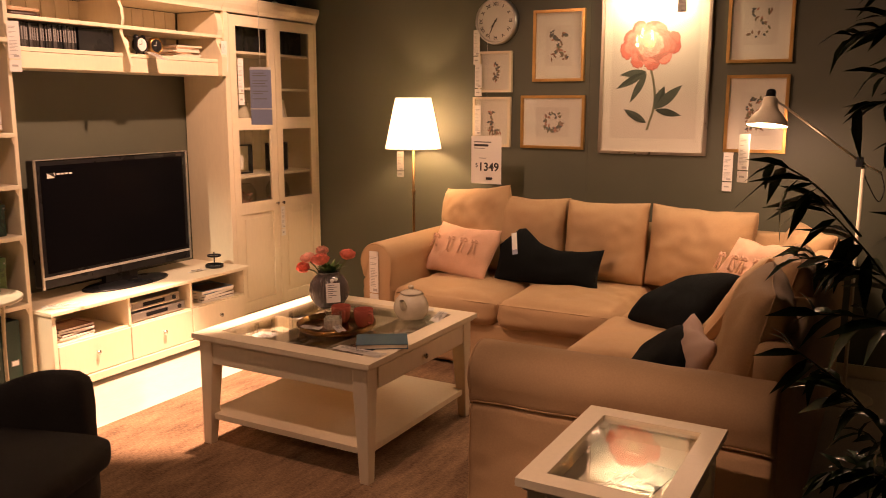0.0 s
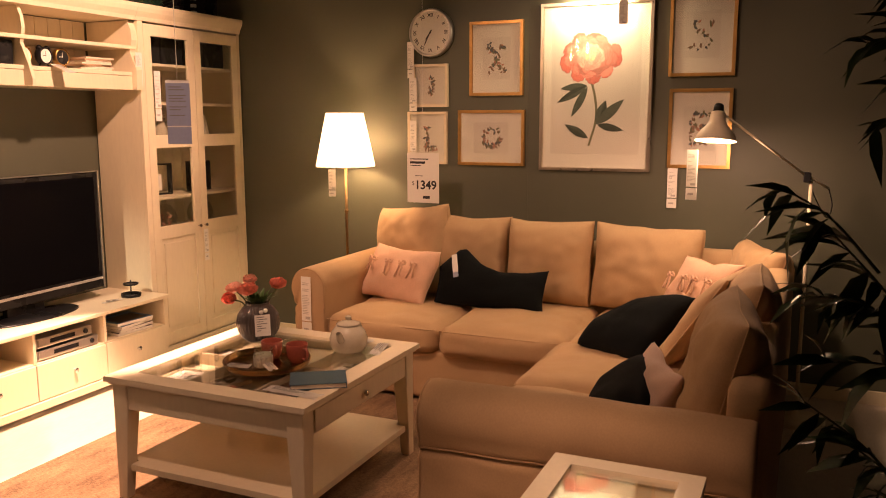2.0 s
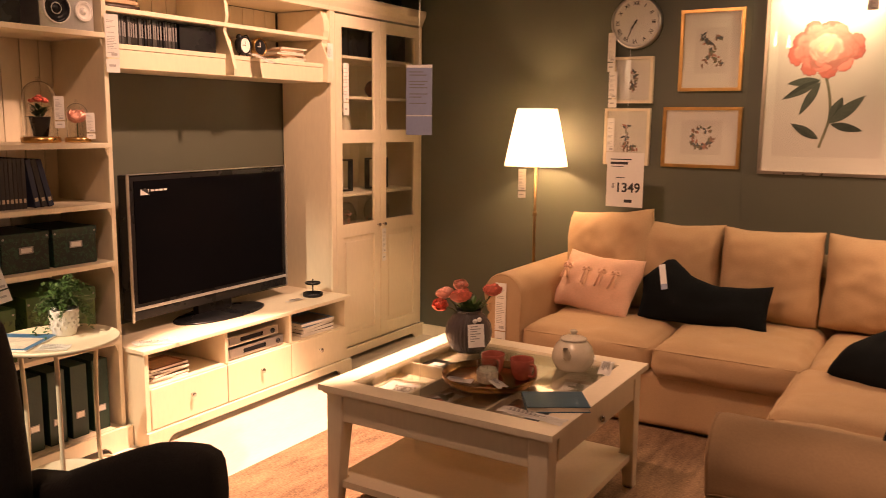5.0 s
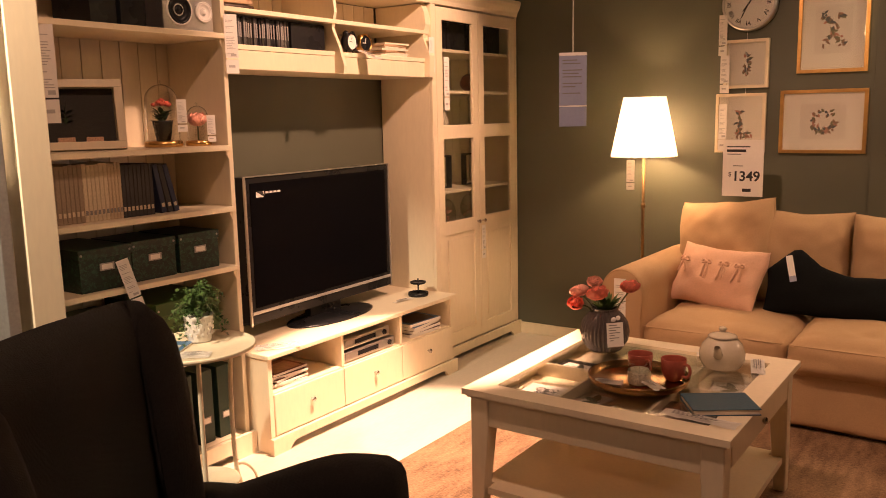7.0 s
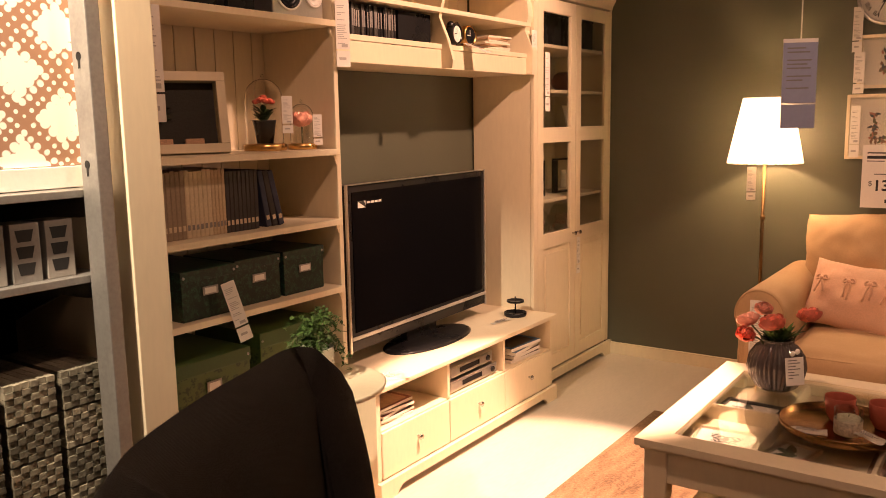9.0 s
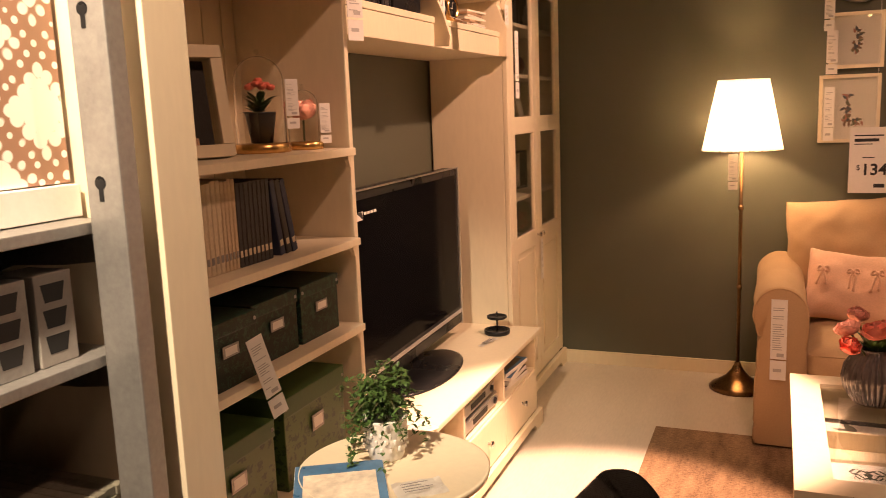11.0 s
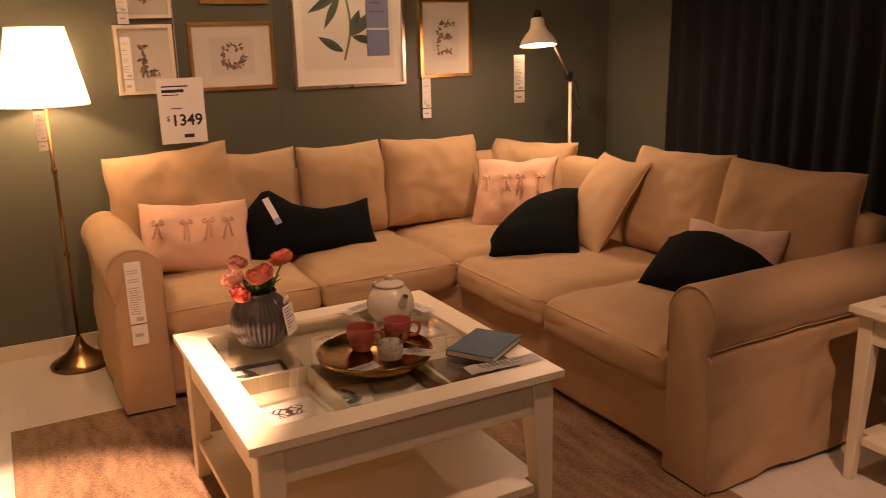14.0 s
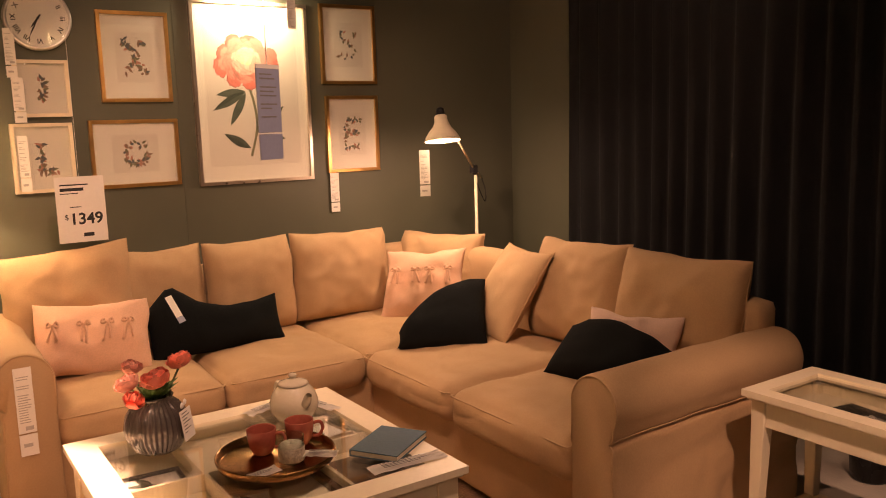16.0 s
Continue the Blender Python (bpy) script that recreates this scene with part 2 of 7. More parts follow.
MOUNT = mat("picture_mount", (0.78, 0.72, 0.63), 0.75, vary=0.03, bump=0.002)
INK = mat("black_ink", (0.02, 0.02, 0.02), 0.6, vary=0.1, bump=0.0)
GREY_INK = mat("grey_ink", (0.22, 0.21, 0.20), 0.6, vary=0.1, bump=0.0)
PALE_INK = mat("fine_grey_print", (0.44, 0.42, 0.39), 0.6, vary=0.1, bump=0.0)
BLUE_CARD = mat("blue_grey_card", (0.31, 0.34, 0.47), 0.5, vary=0.06, bump=0.002)
GLASS = glass_mat("clear_glass")
PANE = pane_mat("thin_glass_pane")
BULB_GLASS = pane_mat("bulb_glass", (0.97, 0.93, 0.86))
FILAMENT = glow_mat("glowing_filament", (1.0, 0.62, 0.25), 60)
LAMP_GLOW = glow_mat("glowing_lamp", (1.0, 0.72, 0.40), 30)
SHADE = shade_mat("pleated_cloth_shade", (0.93, 0.90, 0.84), 0.42)
CERAMIC = mat("cream_ceramic", (0.52, 0.46, 0.34), 0.16, vary=0.06, coat=0.5, bump=0.0)
MUG_RED = mat("brick_red_ceramic", (0.34, 0.085, 0.055), 0.2, vary=0.12, coat=0.4, bump=0.0)
VASE_GREY = mat("dark_grey_ribbed_ceramic", (0.075, 0.062, 0.055), 0.14, vary=0.15, coat=0.6, bump=0.0)
BOOK_BLUE = mat("petrol_blue_cloth", (0.035, 0.085, 0.125), 0.6, vary=0.12, bump=0.01)
PAGES = mat("book_pages", (0.70, 0.62, 0.48), 0.8, vary=0.1, bump=0.006)
LEAF = mat("dark_green_leaf", (0.040, 0.075, 0.022), 0.38, vary=0.35, scale=9, bump=0.004, random_by="object")
LEAF_DEEP = mat("bamboo_leaf", (0.034, 0.068, 0.022), 0.40, vary=0.35, scale=9, bump=0.004, random_by="object")
HERB = mat("fresh_herb_leaf", (0.065, 0.13, 0.030), 0.45, vary=0.3, scale=9, bump=0.004, random_by="island")
STEM = mat("plant_stem", (0.09, 0.10, 0.035), 0.6, vary=0.2)
PETAL = mat("coral_petal", (0.70, 0.16, 0.10), 0.55, vary=0.35, scale=20, bump=0.004, random_by="island")
PETAL_PALE = mat("pale_petal", (0.80, 0.38, 0.28), 0.6, vary=0.3, scale=20, bump=0.004, random_by="island")
BOX_DARK = leafy_box_mat("dark_green_leaf_paper", (0.003, 0.013, 0.009), (0.018, 0.070, 0.040), 60)
BOX_LIGHT = leafy_box_mat("mid_green_leaf_paper", (0.060, 0.110, 0.026), (0.018, 0.046, 0.012), 40)
BOX_LID = mat("green_box_lid", (0.034, 0.082, 0.018), 0.5, vary=0.1, bump=0.003)
BINDER = mat("green_binder_cloth", (0.012, 0.038, 0.024), 0.5, vary=0.15, bump=0.004)


# ---- building helpers ----
def part(name, bm, material, parent, label="", smooth=False, at=None):
    me = bpy.data.meshes.new(name)
    bm.normal_update()
    bm.to_mesh(me)
    bm.free()
    for m in material if isinstance(material, (list, tuple)) else (material,):
        me.materials.append(m)
    if smooth:
        for p in me.polygons:
            p.use_smooth = True
    ob = new(name, me)
    if parent:
        ob.parent = parent
    if at is not None:
        ob.matrix_basis = at
    return tagged(ob, label)


def thing(name, label, category, m=None, group="", kind=""):
    ob = new(name)
    ob.empty_display_size = 0.1
    if m is not None:
        ob.matrix_basis = m
    return tagged(ob, label, category, group, kind)


def structure(name, bm, material, label="", smooth=False):
    return tagged(part(name, bm, material, None, label, smooth), kind="structure")


def box(bm, x0, x1, y0, y1, z0, z1, bevel=0.003, m=None):
    x0, x1, y0, y1, z0, z1 = min(x0, x1), max(x0, x1), min(y0, y1), max(y0, y1), min(z0, z1), max(z0, z1)
    mm = Matrix.Translation(((x0 + x1) / 2, (y0 + y1) / 2, (z0 + z1) / 2)) @ Matrix.Diagonal((x1 - x0, y1 - y0, z1 - z0, 1))
    r = bmesh.ops.create_cube(bm, size=1.0, matrix=mm)
    vs = r["verts"]
    if bevel:
        es = {e for v in vs for e in v.link_edges}
        bevel = min(bevel, 0.45 * min(x1 - x0, y1 - y0, z1 - z0))
        vs = bmesh.ops.bevel(bm, geom=list(es), offset=bevel, segments=2, affect="EDGES", profile=0.6)["verts"] or vs
    if m is not None:
        bmesh.ops.transform(bm, matrix=m, verts=[v for v in vs if v.is_valid])
    return bm


def boxes(*dims, bevel=0.003):
    bm = bmesh.new()
    for d in dims:
        box(bm, *d, bevel=bevel)
    return bm


def lathe(profile, segs=32, bm=None, m=None):
    """A body of revolution about z from (radius, height) pairs."""
    bm = bm or bmesh.new()
    rings = []
    for r, z in profile:
        if r < 1e-5:
            rings.append([bm.verts.new((0, 0, z))])
        else:
            rings.append([bm.verts.new((r * math.cos(2 * math.pi * k / segs), r * math.sin(2 * math.pi * k / segs), z)) for k in range(segs)])
    for a, b in zip(rings, rings[1:]):
        for k in range(segs):
            j = (k + 1) % segs
            q = [a[k % len(a)], a[j % len(a)], b[j % len(b)], b[k % len(b)]]
            q = list(dict.fromkeys(q))
            if len(q) > 2:
                bm.faces.new(q)
    if m is not None:
        bmesh.ops.transform(bm, matrix=m, verts=[v for ring in rings for v in ring])
    return bm


def tube(points, radius, segs=10, bm=None, taper=1.0, cap=True):
    """A round bar along a line of points."""
    bm = bm or bmesh.new()
    pts = [Vector(p) for p in points]
    rings, side = [], None
    for k, p in enumerate(pts):
        way = (pts[min(k + 1, len(pts) - 1)] - pts[max(k - 1, 0)]).normalized()
        if side is None:
            side = way.orthogonal().normalized()
        side = (side - way * side.dot(way)).normalized()
        up = way.cross(side)
        r = radius * (1 + (taper - 1) * k / max(1, len(pts) - 1))
        rings.append([bm.verts.new(p + r * (math.cos(2 * math.pi * i / segs) * side + math.sin(2 * math.pi * i / segs) * up)) for i in range(segs)])
    for a, b in zip(rings, rings[1:]):
        for i in range(segs):
            bm.faces.new((a[i], a[(i + 1) % segs], b[(i + 1) % segs], b[i]))
    if cap:
        bm.faces.new(rings[0][::-1])
        bm.faces.new(rings[-1])
    return bm


def arc(points, n=8):
    """A smooth line through points (Catmull-Rom)."""
    p = [Vector(q) for q in points]
    p = [2 * p[0] - p[1], *p, 2 * p[-1] - p[-2]]
    out = []
    for k in range(1, len(p) - 2):
        for i in range(n):
            t = i / n
            out.append(0.5 * (2 * p[k] + (p[k + 1] - p[k - 1]) * t + (2 * p[k - 1] - 5 * p[k] + 4 * p[k + 1] - p[k + 2]) * t * t + (3 * p[k] - p[k - 1] - 3 * p[k + 1] + p[k + 2]) * t ** 3))
    return out + [p[-2]]


def prism(outline, depth, axis="y", at=0.0):
    """A plate cut to an outline of (u, v), with a depth. axis y: u is x; axis x: u is y; axis z: v is y."""
    bm = bmesh.new()
    def put(u, v, d):
        return {"y": (u, at + d, v), "x": (at + d, u, v), "z": (u, v, at + d)}[axis]
    a = [bm.verts.new(put(u, v, 0)) for u, v in outline]
    b = [bm.verts.new(put(u, v, depth)) for u, v in outline]
    bm.faces.new(a)
    bm.faces.new(b[::-1])
    for k in range(len(a)):
        j = (k + 1) % len(a)
        bm.faces.new((a[j], a[k], b[k], b[j]))
    bmesh.ops.recalc_face_normals(bm, faces=bm.faces)
    return bm


def cushion_point(u, v, side, w, h, t, off, wrinkle, pinch, sag, power, top):
    full = max(0.0, (1 - abs(u) ** power)) ** 0.5 * max(0.0, (1 - abs(v) ** power)) ** 0.5
    x = u * w / 2 * (1 - pinch * (1 - v * v) * (abs(u) ** 3))
    z = h / 2 + v * h / 2 * (1 - pinch * (1 - u * u) * (abs(v) ** 3))
    z -= sag * (1 - u * u) * max(0, v)
    if top:
        z *= np.interp(u, [-1, -0.6, -0.2, 0.2, 0.6, 1], top)
    p = Vector((x, side * t / 2 * full, z))
    f = noise.noise(p * 7 + off) * 0.6 + noise.noise(p * 16 + off) * 0.4
    # creases that run in from the seams
    rim = max(abs(u), abs(v)) ** 3
    along = math.atan2(v, u) * 9
    f += 0.55 * rim * full * noise.noise(Vector((along, 2.0 * (1 - rim), off.x + side)))
    p.y += wrinkle * f * (0.3 + full) * (1 if side else 0.3)
    p.x += wrinkle * 0.5 * noise.noise(p * 9 - off)
    p.z += wrinkle * 0.5 * noise.noise(Vector((x, 0, z)) * 9 + 2 * off)
    return p


def cushion(w, h, t, n=22, seed=0, wrinkle=0.012, pinch=0.06, sag=0.0, power=3.0, top=None):
    """A stuffed cushion: width along x, height along z from 0, thickness along y; pinched corners, soft creases."""
    bm = bmesh.new()
    off = Vector((seed * 7.3, seed * 3.1, seed * 1.7))
    grid = {}
    for side in (-1, 1):
        for i in range(n + 1):
            for j in range(n + 1):
                u, v = 2 * i / n - 1, 2 * j / n - 1
                u, v = math.sin(u * math.pi / 2) * 0.5 + u * 0.5, math.sin(v * math.pi / 2) * 0.5 + v * 0.5
                edge = i in (0, n) or j in (0, n)
                if edge and side == 1:
                    grid[1, i, j] = grid[-1, i, j]
                else:
                    grid[side, i, j] = bm.verts.new(cushion_point(u, v, 0 if edge else side, w, h, t, off, wrinkle, pinch, sag, power, top))
    for side in (-1, 1):
        for i in range(n):
            for j in range(n):
                q = [grid[side, i, j], grid[side, i + 1, j], grid[side, i + 1, j + 1], grid[side, i, j + 1]]
                bm.faces.new(q if side == -1 else q[::-1])
    return bm


def seam_line(w, h, t, seed, wrinkle, pinch, sag, power, top=None, n=16):
    """The sewn edge round such a cushion."""
    off = Vector((seed * 7.3, seed * 3.1, seed * 1.7))
    pts = []
    for k in range(4 * n):
        s, f = divmod(k, n)
        a = 2 * f / n - 1
        u, v = ((a, -1), (1, a), (-a, 1), (-1, -a))[s]
        pts.append(cushion_point(u, v, 0, w, h, t, off, wrinkle, pinch, sag, power, top))
    return pts + [pts[0]]


def slab(x0, x1, y0, y1, z0, z1, r=0.05, n=16, seed=0, puff=0.02, wrinkle=0.006, crease=0.0):
    """An upholstered block with rounded edges and a slightly domed, uneven surface."""
    bm = bmesh.new()
    bmesh.ops.create_cube(bm, size=2.0)
    bmesh.ops.subdivide_edges(bm, edges=bm.edges[:], cuts=n, use_grid_fill=True)
    hx, hy, hz = (x1 - x0) / 2, (y1 - y0) / 2, (z1 - z0) / 2
    c = Vector(((x0 + x1) / 2, (y0 + y1) / 2, (z0 + z1) / 2))
    off = Vector((seed * 5.1, seed * 2.7, seed))
    for v in bm.verts:
        u = v.co.copy()
        q = Vector([math.copysign(1 - (1 - abs(a)) ** 1.0, a) for a in u])
        p = Vector((q.x * hx, q.y * hy, q.z * hz))
        inner = Vector((max(-hx + r, min(hx - r, p.x)), max(-hy + r, min(hy - r, p.y)), max(-hz + r, min(hz - r, p.z))))
        d = p - inner
        if d.length > 1e-6:
            p = inner + d.normalized() * r
        dome = (1 - u.x * u.x) * (1 - u.y * u.y)
        if u.z > 0.98:
            p.z += puff * dome
        for ax, (o1, o2) in ((0, (1, 2)), (1, (0, 2))):
            if abs(u[ax]) > 0.98:
                p[ax] += math.copysign(puff * 0.4 * (1 - u[o1] ** 2) * (1 - u[o2] ** 2), u[ax])
        w = c + p
        nv = d.normalized() if d.length > 1e-6 else Vector((0, 0, 0))
        p += nv * wrinkle * (noise.noise(w * 6 + off) + 0.5 * noise.noise(w * 15 + off))
        if crease:
            bent = Vector((w.x + 0.12 * noise.noise(w * 4 + off), w.y + 0.12 * noise.noise(w * 4 - off), w.z))
            p -= nv * crease * max(0.0, 1 - 3.2 * abs(noise.noise(Vector((bent.x * 3.2, bent.y * 3.2, bent.z * 7)) + off))) ** 2
        v.co = c + p
    return bm


def merge(*bms):
    out = bmesh.new()
    for b in bms:
        me = bpy.data.meshes.new("join")
        b.to_mesh(me)
        b.free()
        out.from_mesh(me)
        bpy.data.meshes.remove(me)
    return out


def moved(bm, m):
    bmesh.ops.transform(bm, matrix=m, verts=bm.verts[:])
    return bm


def letters(name, text, size, material, parent, m, depth=0.0006, bold=0.0):
    cu = bpy.data.curves.new(name, "FONT")
    cu.body, cu.size, cu.extrude, cu.align_x, cu.align_y, cu.offset = text, size, depth, "CENTER", "CENTER", bold
    tmp = bpy.data.objects.new(name, cu)
    scene.collection.objects.link(tmp)
    me = bpy.data.meshes.new_from_object(tmp.evaluated_get(bpy.context.evaluated_depsgraph_get()))
    bpy.data.objects.remove(tmp)
    me.materials.append(material)
    ob = new(name, me)
    ob.parent, ob.matrix_basis = parent, m
    return ob


def price_tag(m, w=0.055, h=0.26, label="long white paper price tag with rows of print", lower=True, card=PAPER, string=0.0, group="price tags"):
    """A hanging shop tag. Local: x right, z up, face towards -y, top at z = 0."""
    t = thing("price_tag", label, "price tag", m, group)
    split = 0.74 if lower else 1.0
    bm = boxes((-w / 2, w / 2, -0.001, 0.001, -h * split, 0), bevel=0)
    part("card", bm, card, t)
    if lower:
        part("lower_card", boxes((-w / 2, w / 2, -0.001, 0.001, -h, -h * split - 0.006), bevel=0), card, t)
    bars = bmesh.new()
    rnd = random.Random(int(1000 * abs(m.translation.x + m.translation.z)))
    z = -0.10 * h
    while z > -h * split + 0.08 * h:
        box(bars, -w * 0.38, -w * 0.38 + w * rnd.uniform(0.3, 0.72), -0.0016, -0.001, z - 0.010 * h, z, bevel=0)
        z -= h * rnd.choice((0.028, 0.028, 0.028, 0.075))
    box(bars, -w * 0.1, w * 0.34, -0.0016, -0.001, -h * split + 0.03 * h, -h * split + 0.075 * h, bevel=0)
    if lower:
        box(bars, -w * 0.30, w * 0.2, -0.0016, -0.001, -h * 0.90, -h * 0.86, bevel=0)
    tagged(part("printed_text", bars, PALE_INK, t), kind="stuff")
    if string:
        part("string", tube([(0, 0, 0), (0, 0, string)], 0.0012, 6), PAPER, t)
    return t


# ---- the room ----
WALL_X, WALL_Y, RIGHT_X, TOP = -4.36, 5.09, 0.30, 3.0
floor_bm = boxes((-6.0, 3.0, -3.0, 5.6, -0.1, 0.0), bevel=0)
structure("floor", floor_bm, FLOOR, "whitewashed pale floor with a satin finish")
structure("wall_north", boxes((WALL_X - 0.1, RIGHT_X + 0.1, WALL_Y, WALL_Y + 0.1, 0, TOP), bevel=0), GREEN, "dark olive green painted wall")
structure("wall_west", boxes((WALL_X - 0.1, WALL_X, 1.763, WALL_Y, 0, TOP), bevel=0), GREEN, "dark olive green painted wall behind the television")
structure("wall_east", boxes((RIGHT_X, RIGHT_X + 0.1, -3.0, WALL_Y, 0, TOP), bevel=0), GREEN, "dark olive green painted side wall")
# never in view: two walls and a ceiling added to close the set
structure("wall_south", boxes((-6.0, RIGHT_X + 0.1, -3.1, -3.0, 0, TOP), bevel=0), GREEN, "unseen dark wall added to close the shop behind")
structure("wall_aisle", boxes((-6.1, -6.0, -3.0, 5.2, 0, TOP), bevel=0), GREEN, "unseen dark wall added to close the aisle side")
structure("ceiling", boxes((-6.1, RIGHT_X + 0.1, -3.1, WALL_Y + 0.1, TOP, TOP + 0.1), bevel=0), CEIL, "unseen dark ceiling added over the display")
structure("wall_seam", boxes((-1.886, -1.882, WALL_Y - 0.0025, WALL_Y, 0.08, TOP), bevel=0), GREEN, "narrow joint between wall boards")
structure("baseboard", boxes((-3.975, RIGHT_X - 0.014, WALL_Y - 0.014, WALL_Y, 0, 0.075), bevel=0.003), WHITE, "cream painted baseboard along the green wall")
structure("baseboard_east", boxes((RIGHT_X - 0.014, RIGHT_X, 4.52, WALL_Y - 0.0, 0, 0.075), bevel=0.003), WHITE, "cream painted baseboard on the side wall")

rug = part("rug", boxes((-3.34, -1.28, 1.30, 4.21, 0.0, 0.010), bevel=0.004), RUG, None)
tagged(rug, "brown woven jute rug with a ribbed weave on the floor", "rug")


def curtain(y0, y1, x, z1):
    bm = bmesh.new()
    n, rows = int((y1 - y0) * 70), 8
    lines = []
    for r in range(rows + 1):
        z = 0.02 + (z1 - 0.02) * r / rows
        line = []
        for k in range(n + 1):
            y = y0 + (y1 - y0) * k / n
            f = math.sin(y * 46 + 1.7 * math.sin(y * 5) + 0.25 * math.sin(z * 2 + y * 3))
            f += 0.4 * noise.noise(Vector((y * 9, z * 0.6, 3)))
            line.append(bm.verts.new((x + 0.032 * f, y, z)))
        lines.append(line)
    for a, b in zip(lines, lines[1:]):
        for k in range(n):
            bm.faces.new((a[k], a[k + 1], b[k + 1], b[k]))
    bmesh.ops.solidify(bm, geom=bm.faces[:], thickness=0.003)
    return bm


cur = thing("curtain", "floor-length black curtain hanging in deep folds", "curtain", pose(0, 0, 0))
part("panel", curtain(1.0, 4.455, 0.235, 2.9), CURTAIN, cur, smooth=True)
part("rail", tube([(0.235, 0.95, 2.91), (0.235, 4.53, 2.91)], 0.012), BLACK, cur)


# ---- white media furniture along the west wall ----
def knob(parent, x, y, z, r=0.012, name="knob", way=1):
    prof = [(0, 0.024), (r * 0.8, 0.022), (r, 0.017), (r * 0.85, 0.012), (r * 0.4, 0.009), (r * 0.45, 0.0), (r * 0.7, -0.001)]
    part(name, lathe(prof, 14), NICKEL, parent, "round metal knob", True, pose(x, y, z, 0, 90, 0))


def plinth(y0, y1, x, h=0.085, foot=0.10):
    """A base board with bracket feet cut out below."""
    o = [(y0, 0), (y0 + foot, 0), (y0 + foot + 0.012, 0.018), (y0 + foot + 0.035, 0.034), (y0 + foot + 0.05, 0.036), (y1 - foot - 0.05, 0.036), (y1 - foot - 0.035, 0.034), (y1 - foot - 0.012, 0.018), (y1 - foot, 0), (y1, 0), (y1, h - 0.012), (y1, h), (y0, h), (y0, h - 0.012)]
    return prism(o, 0.02, "x", x - 0.02)


def bracket(parent, y, x, z0, z1, out):
    """A small shaped bracket under a shelf."""
    o = [(0, z1), (out, z1), (out * 0.9, z1 - 0.01), (out * 0.45, z1 - 0.02), (out * 0.3, z0), (0, z0)]
    return part("bracket", prism([(y + u, v) for u, v in o], 0.012, "x", x), WHITE, parent)


def boarding(parent, x, y0, y1, z0, z1, step=0.088, material=WHITE):
    k, y = 0, y0
    while y < y1 - 0.01:
        e = min(y1, y + step)
        part("board", boxes((x - 0.008, x, y + 0.0015, e - 0.0015, z0, z1), bevel=0.0025), material, parent)
        y = e


def cornice(y0, y1, x_back, x_front, z):
    o = [(x_back, z), (x_front, z), (x_front + 0.006, z + 0.022), (x_front + 0.022, z + 0.05), (x_front + 0.030, z + 0.075), (x_front + 0.030, z + 0.095), (x_back, z + 0.095)]
    return prism(o, y1 - y0, "y", y0)


# bookcase
BX, BY0, BY1 = -3.985, 1.765, 2.665
bk = thing("bookcase", "tall cream bookcase with open shelves and boarded back", "bookcase")
part("side_panel", boxes((WALL_X + 0.01, BX, BY0, BY0 + 0.022, 0.0, 2.085)), WHITE, bk)
part("side_panel", boxes((WALL_X + 0.01, BX, BY1 - 0.022, BY1, 0.0, 2.085)), WHITE, bk)
part("plinth", plinth(BY0 - 0.01, BY1 + 0.012, BX + 0.03, 0.10, 0.11), WHITE, bk)
SHELF_Z = (0.10, 0.505, 0.855, 1.108, 1.365, 1.822)
for z in SHELF_Z:
    part("shelf", boxes((WALL_X + 0.02, BX + (0.02 if z > 0.2 else 0.0), BY0 + 0.023, BY1 - 0.0235, z - 0.022, z)), WHITE, bk)
    if z > 0.3:
        bracket(bk, BY1 - 0.023, BX - 0.012, z - 0.055, z - 0.0235, -0.014)
part("cornice", cornice(BY0 - 0.02, BY1 + 0.0, WALL_X + 0.01, BX, 2.087), WHITE, bk)
boarding(bk, WALL_X + 0.018, BY0 + 0.023, BY1 - 0.023, 0.1, 2.08)

# glass cabinet
CX, CY0, CY1 = -3.98, 4.13, 5.08
cab = thing("glass_cabinet", "tall cream cabinet with two part-glazed doors", "cabinet")
part("side_panel", boxes((WALL_X + 0.01, CX - 0.022, CY0, CY0 + 0.022, 0.0, 2.085)), WHITE, cab)
part("side_panel", boxes((WALL_X + 0.01, CX - 0.022, CY1 - 0.022, CY1, 0.0, 2.085)), WHITE, cab)
part("face_stile", boxes((CX - 0.021, CX, CY0 - 0.001, CY0 + 0.04, 0.086, 2.085)), WHITE, cab)
part("face_stile", boxes((CX - 0.021, CX, CY1 - 0.025, CY1 + 0.001, 0.086, 2.085)), WHITE, cab)
part("plinth", plinth(CY0 - 0.01, CY1 + 0.008, CX + 0.022, 0.085, 0.10), WHITE, cab)
part("cornice", cornice(CY0 - 0.015, CY1 + 0.006, WALL_X + 0.01, CX, 2.087), WHITE, cab)
for z in (0.09, 0.80, 1.03, 1.36, 1.615, 1.85, 2.08):
    part("shelf", boxes((WALL_X + 0.02, CX - 0.03, CY0 + 0.023, CY1 - 0.023, z - 0.018, z)), WHITE, cab)
boarding(cab, WALL_X + 0.018, CY0 + 0.023, CY1 - 0.023, 0.09, 2.07)
DM = (CY0 + 0.042 + CY1 - 0.027) / 2
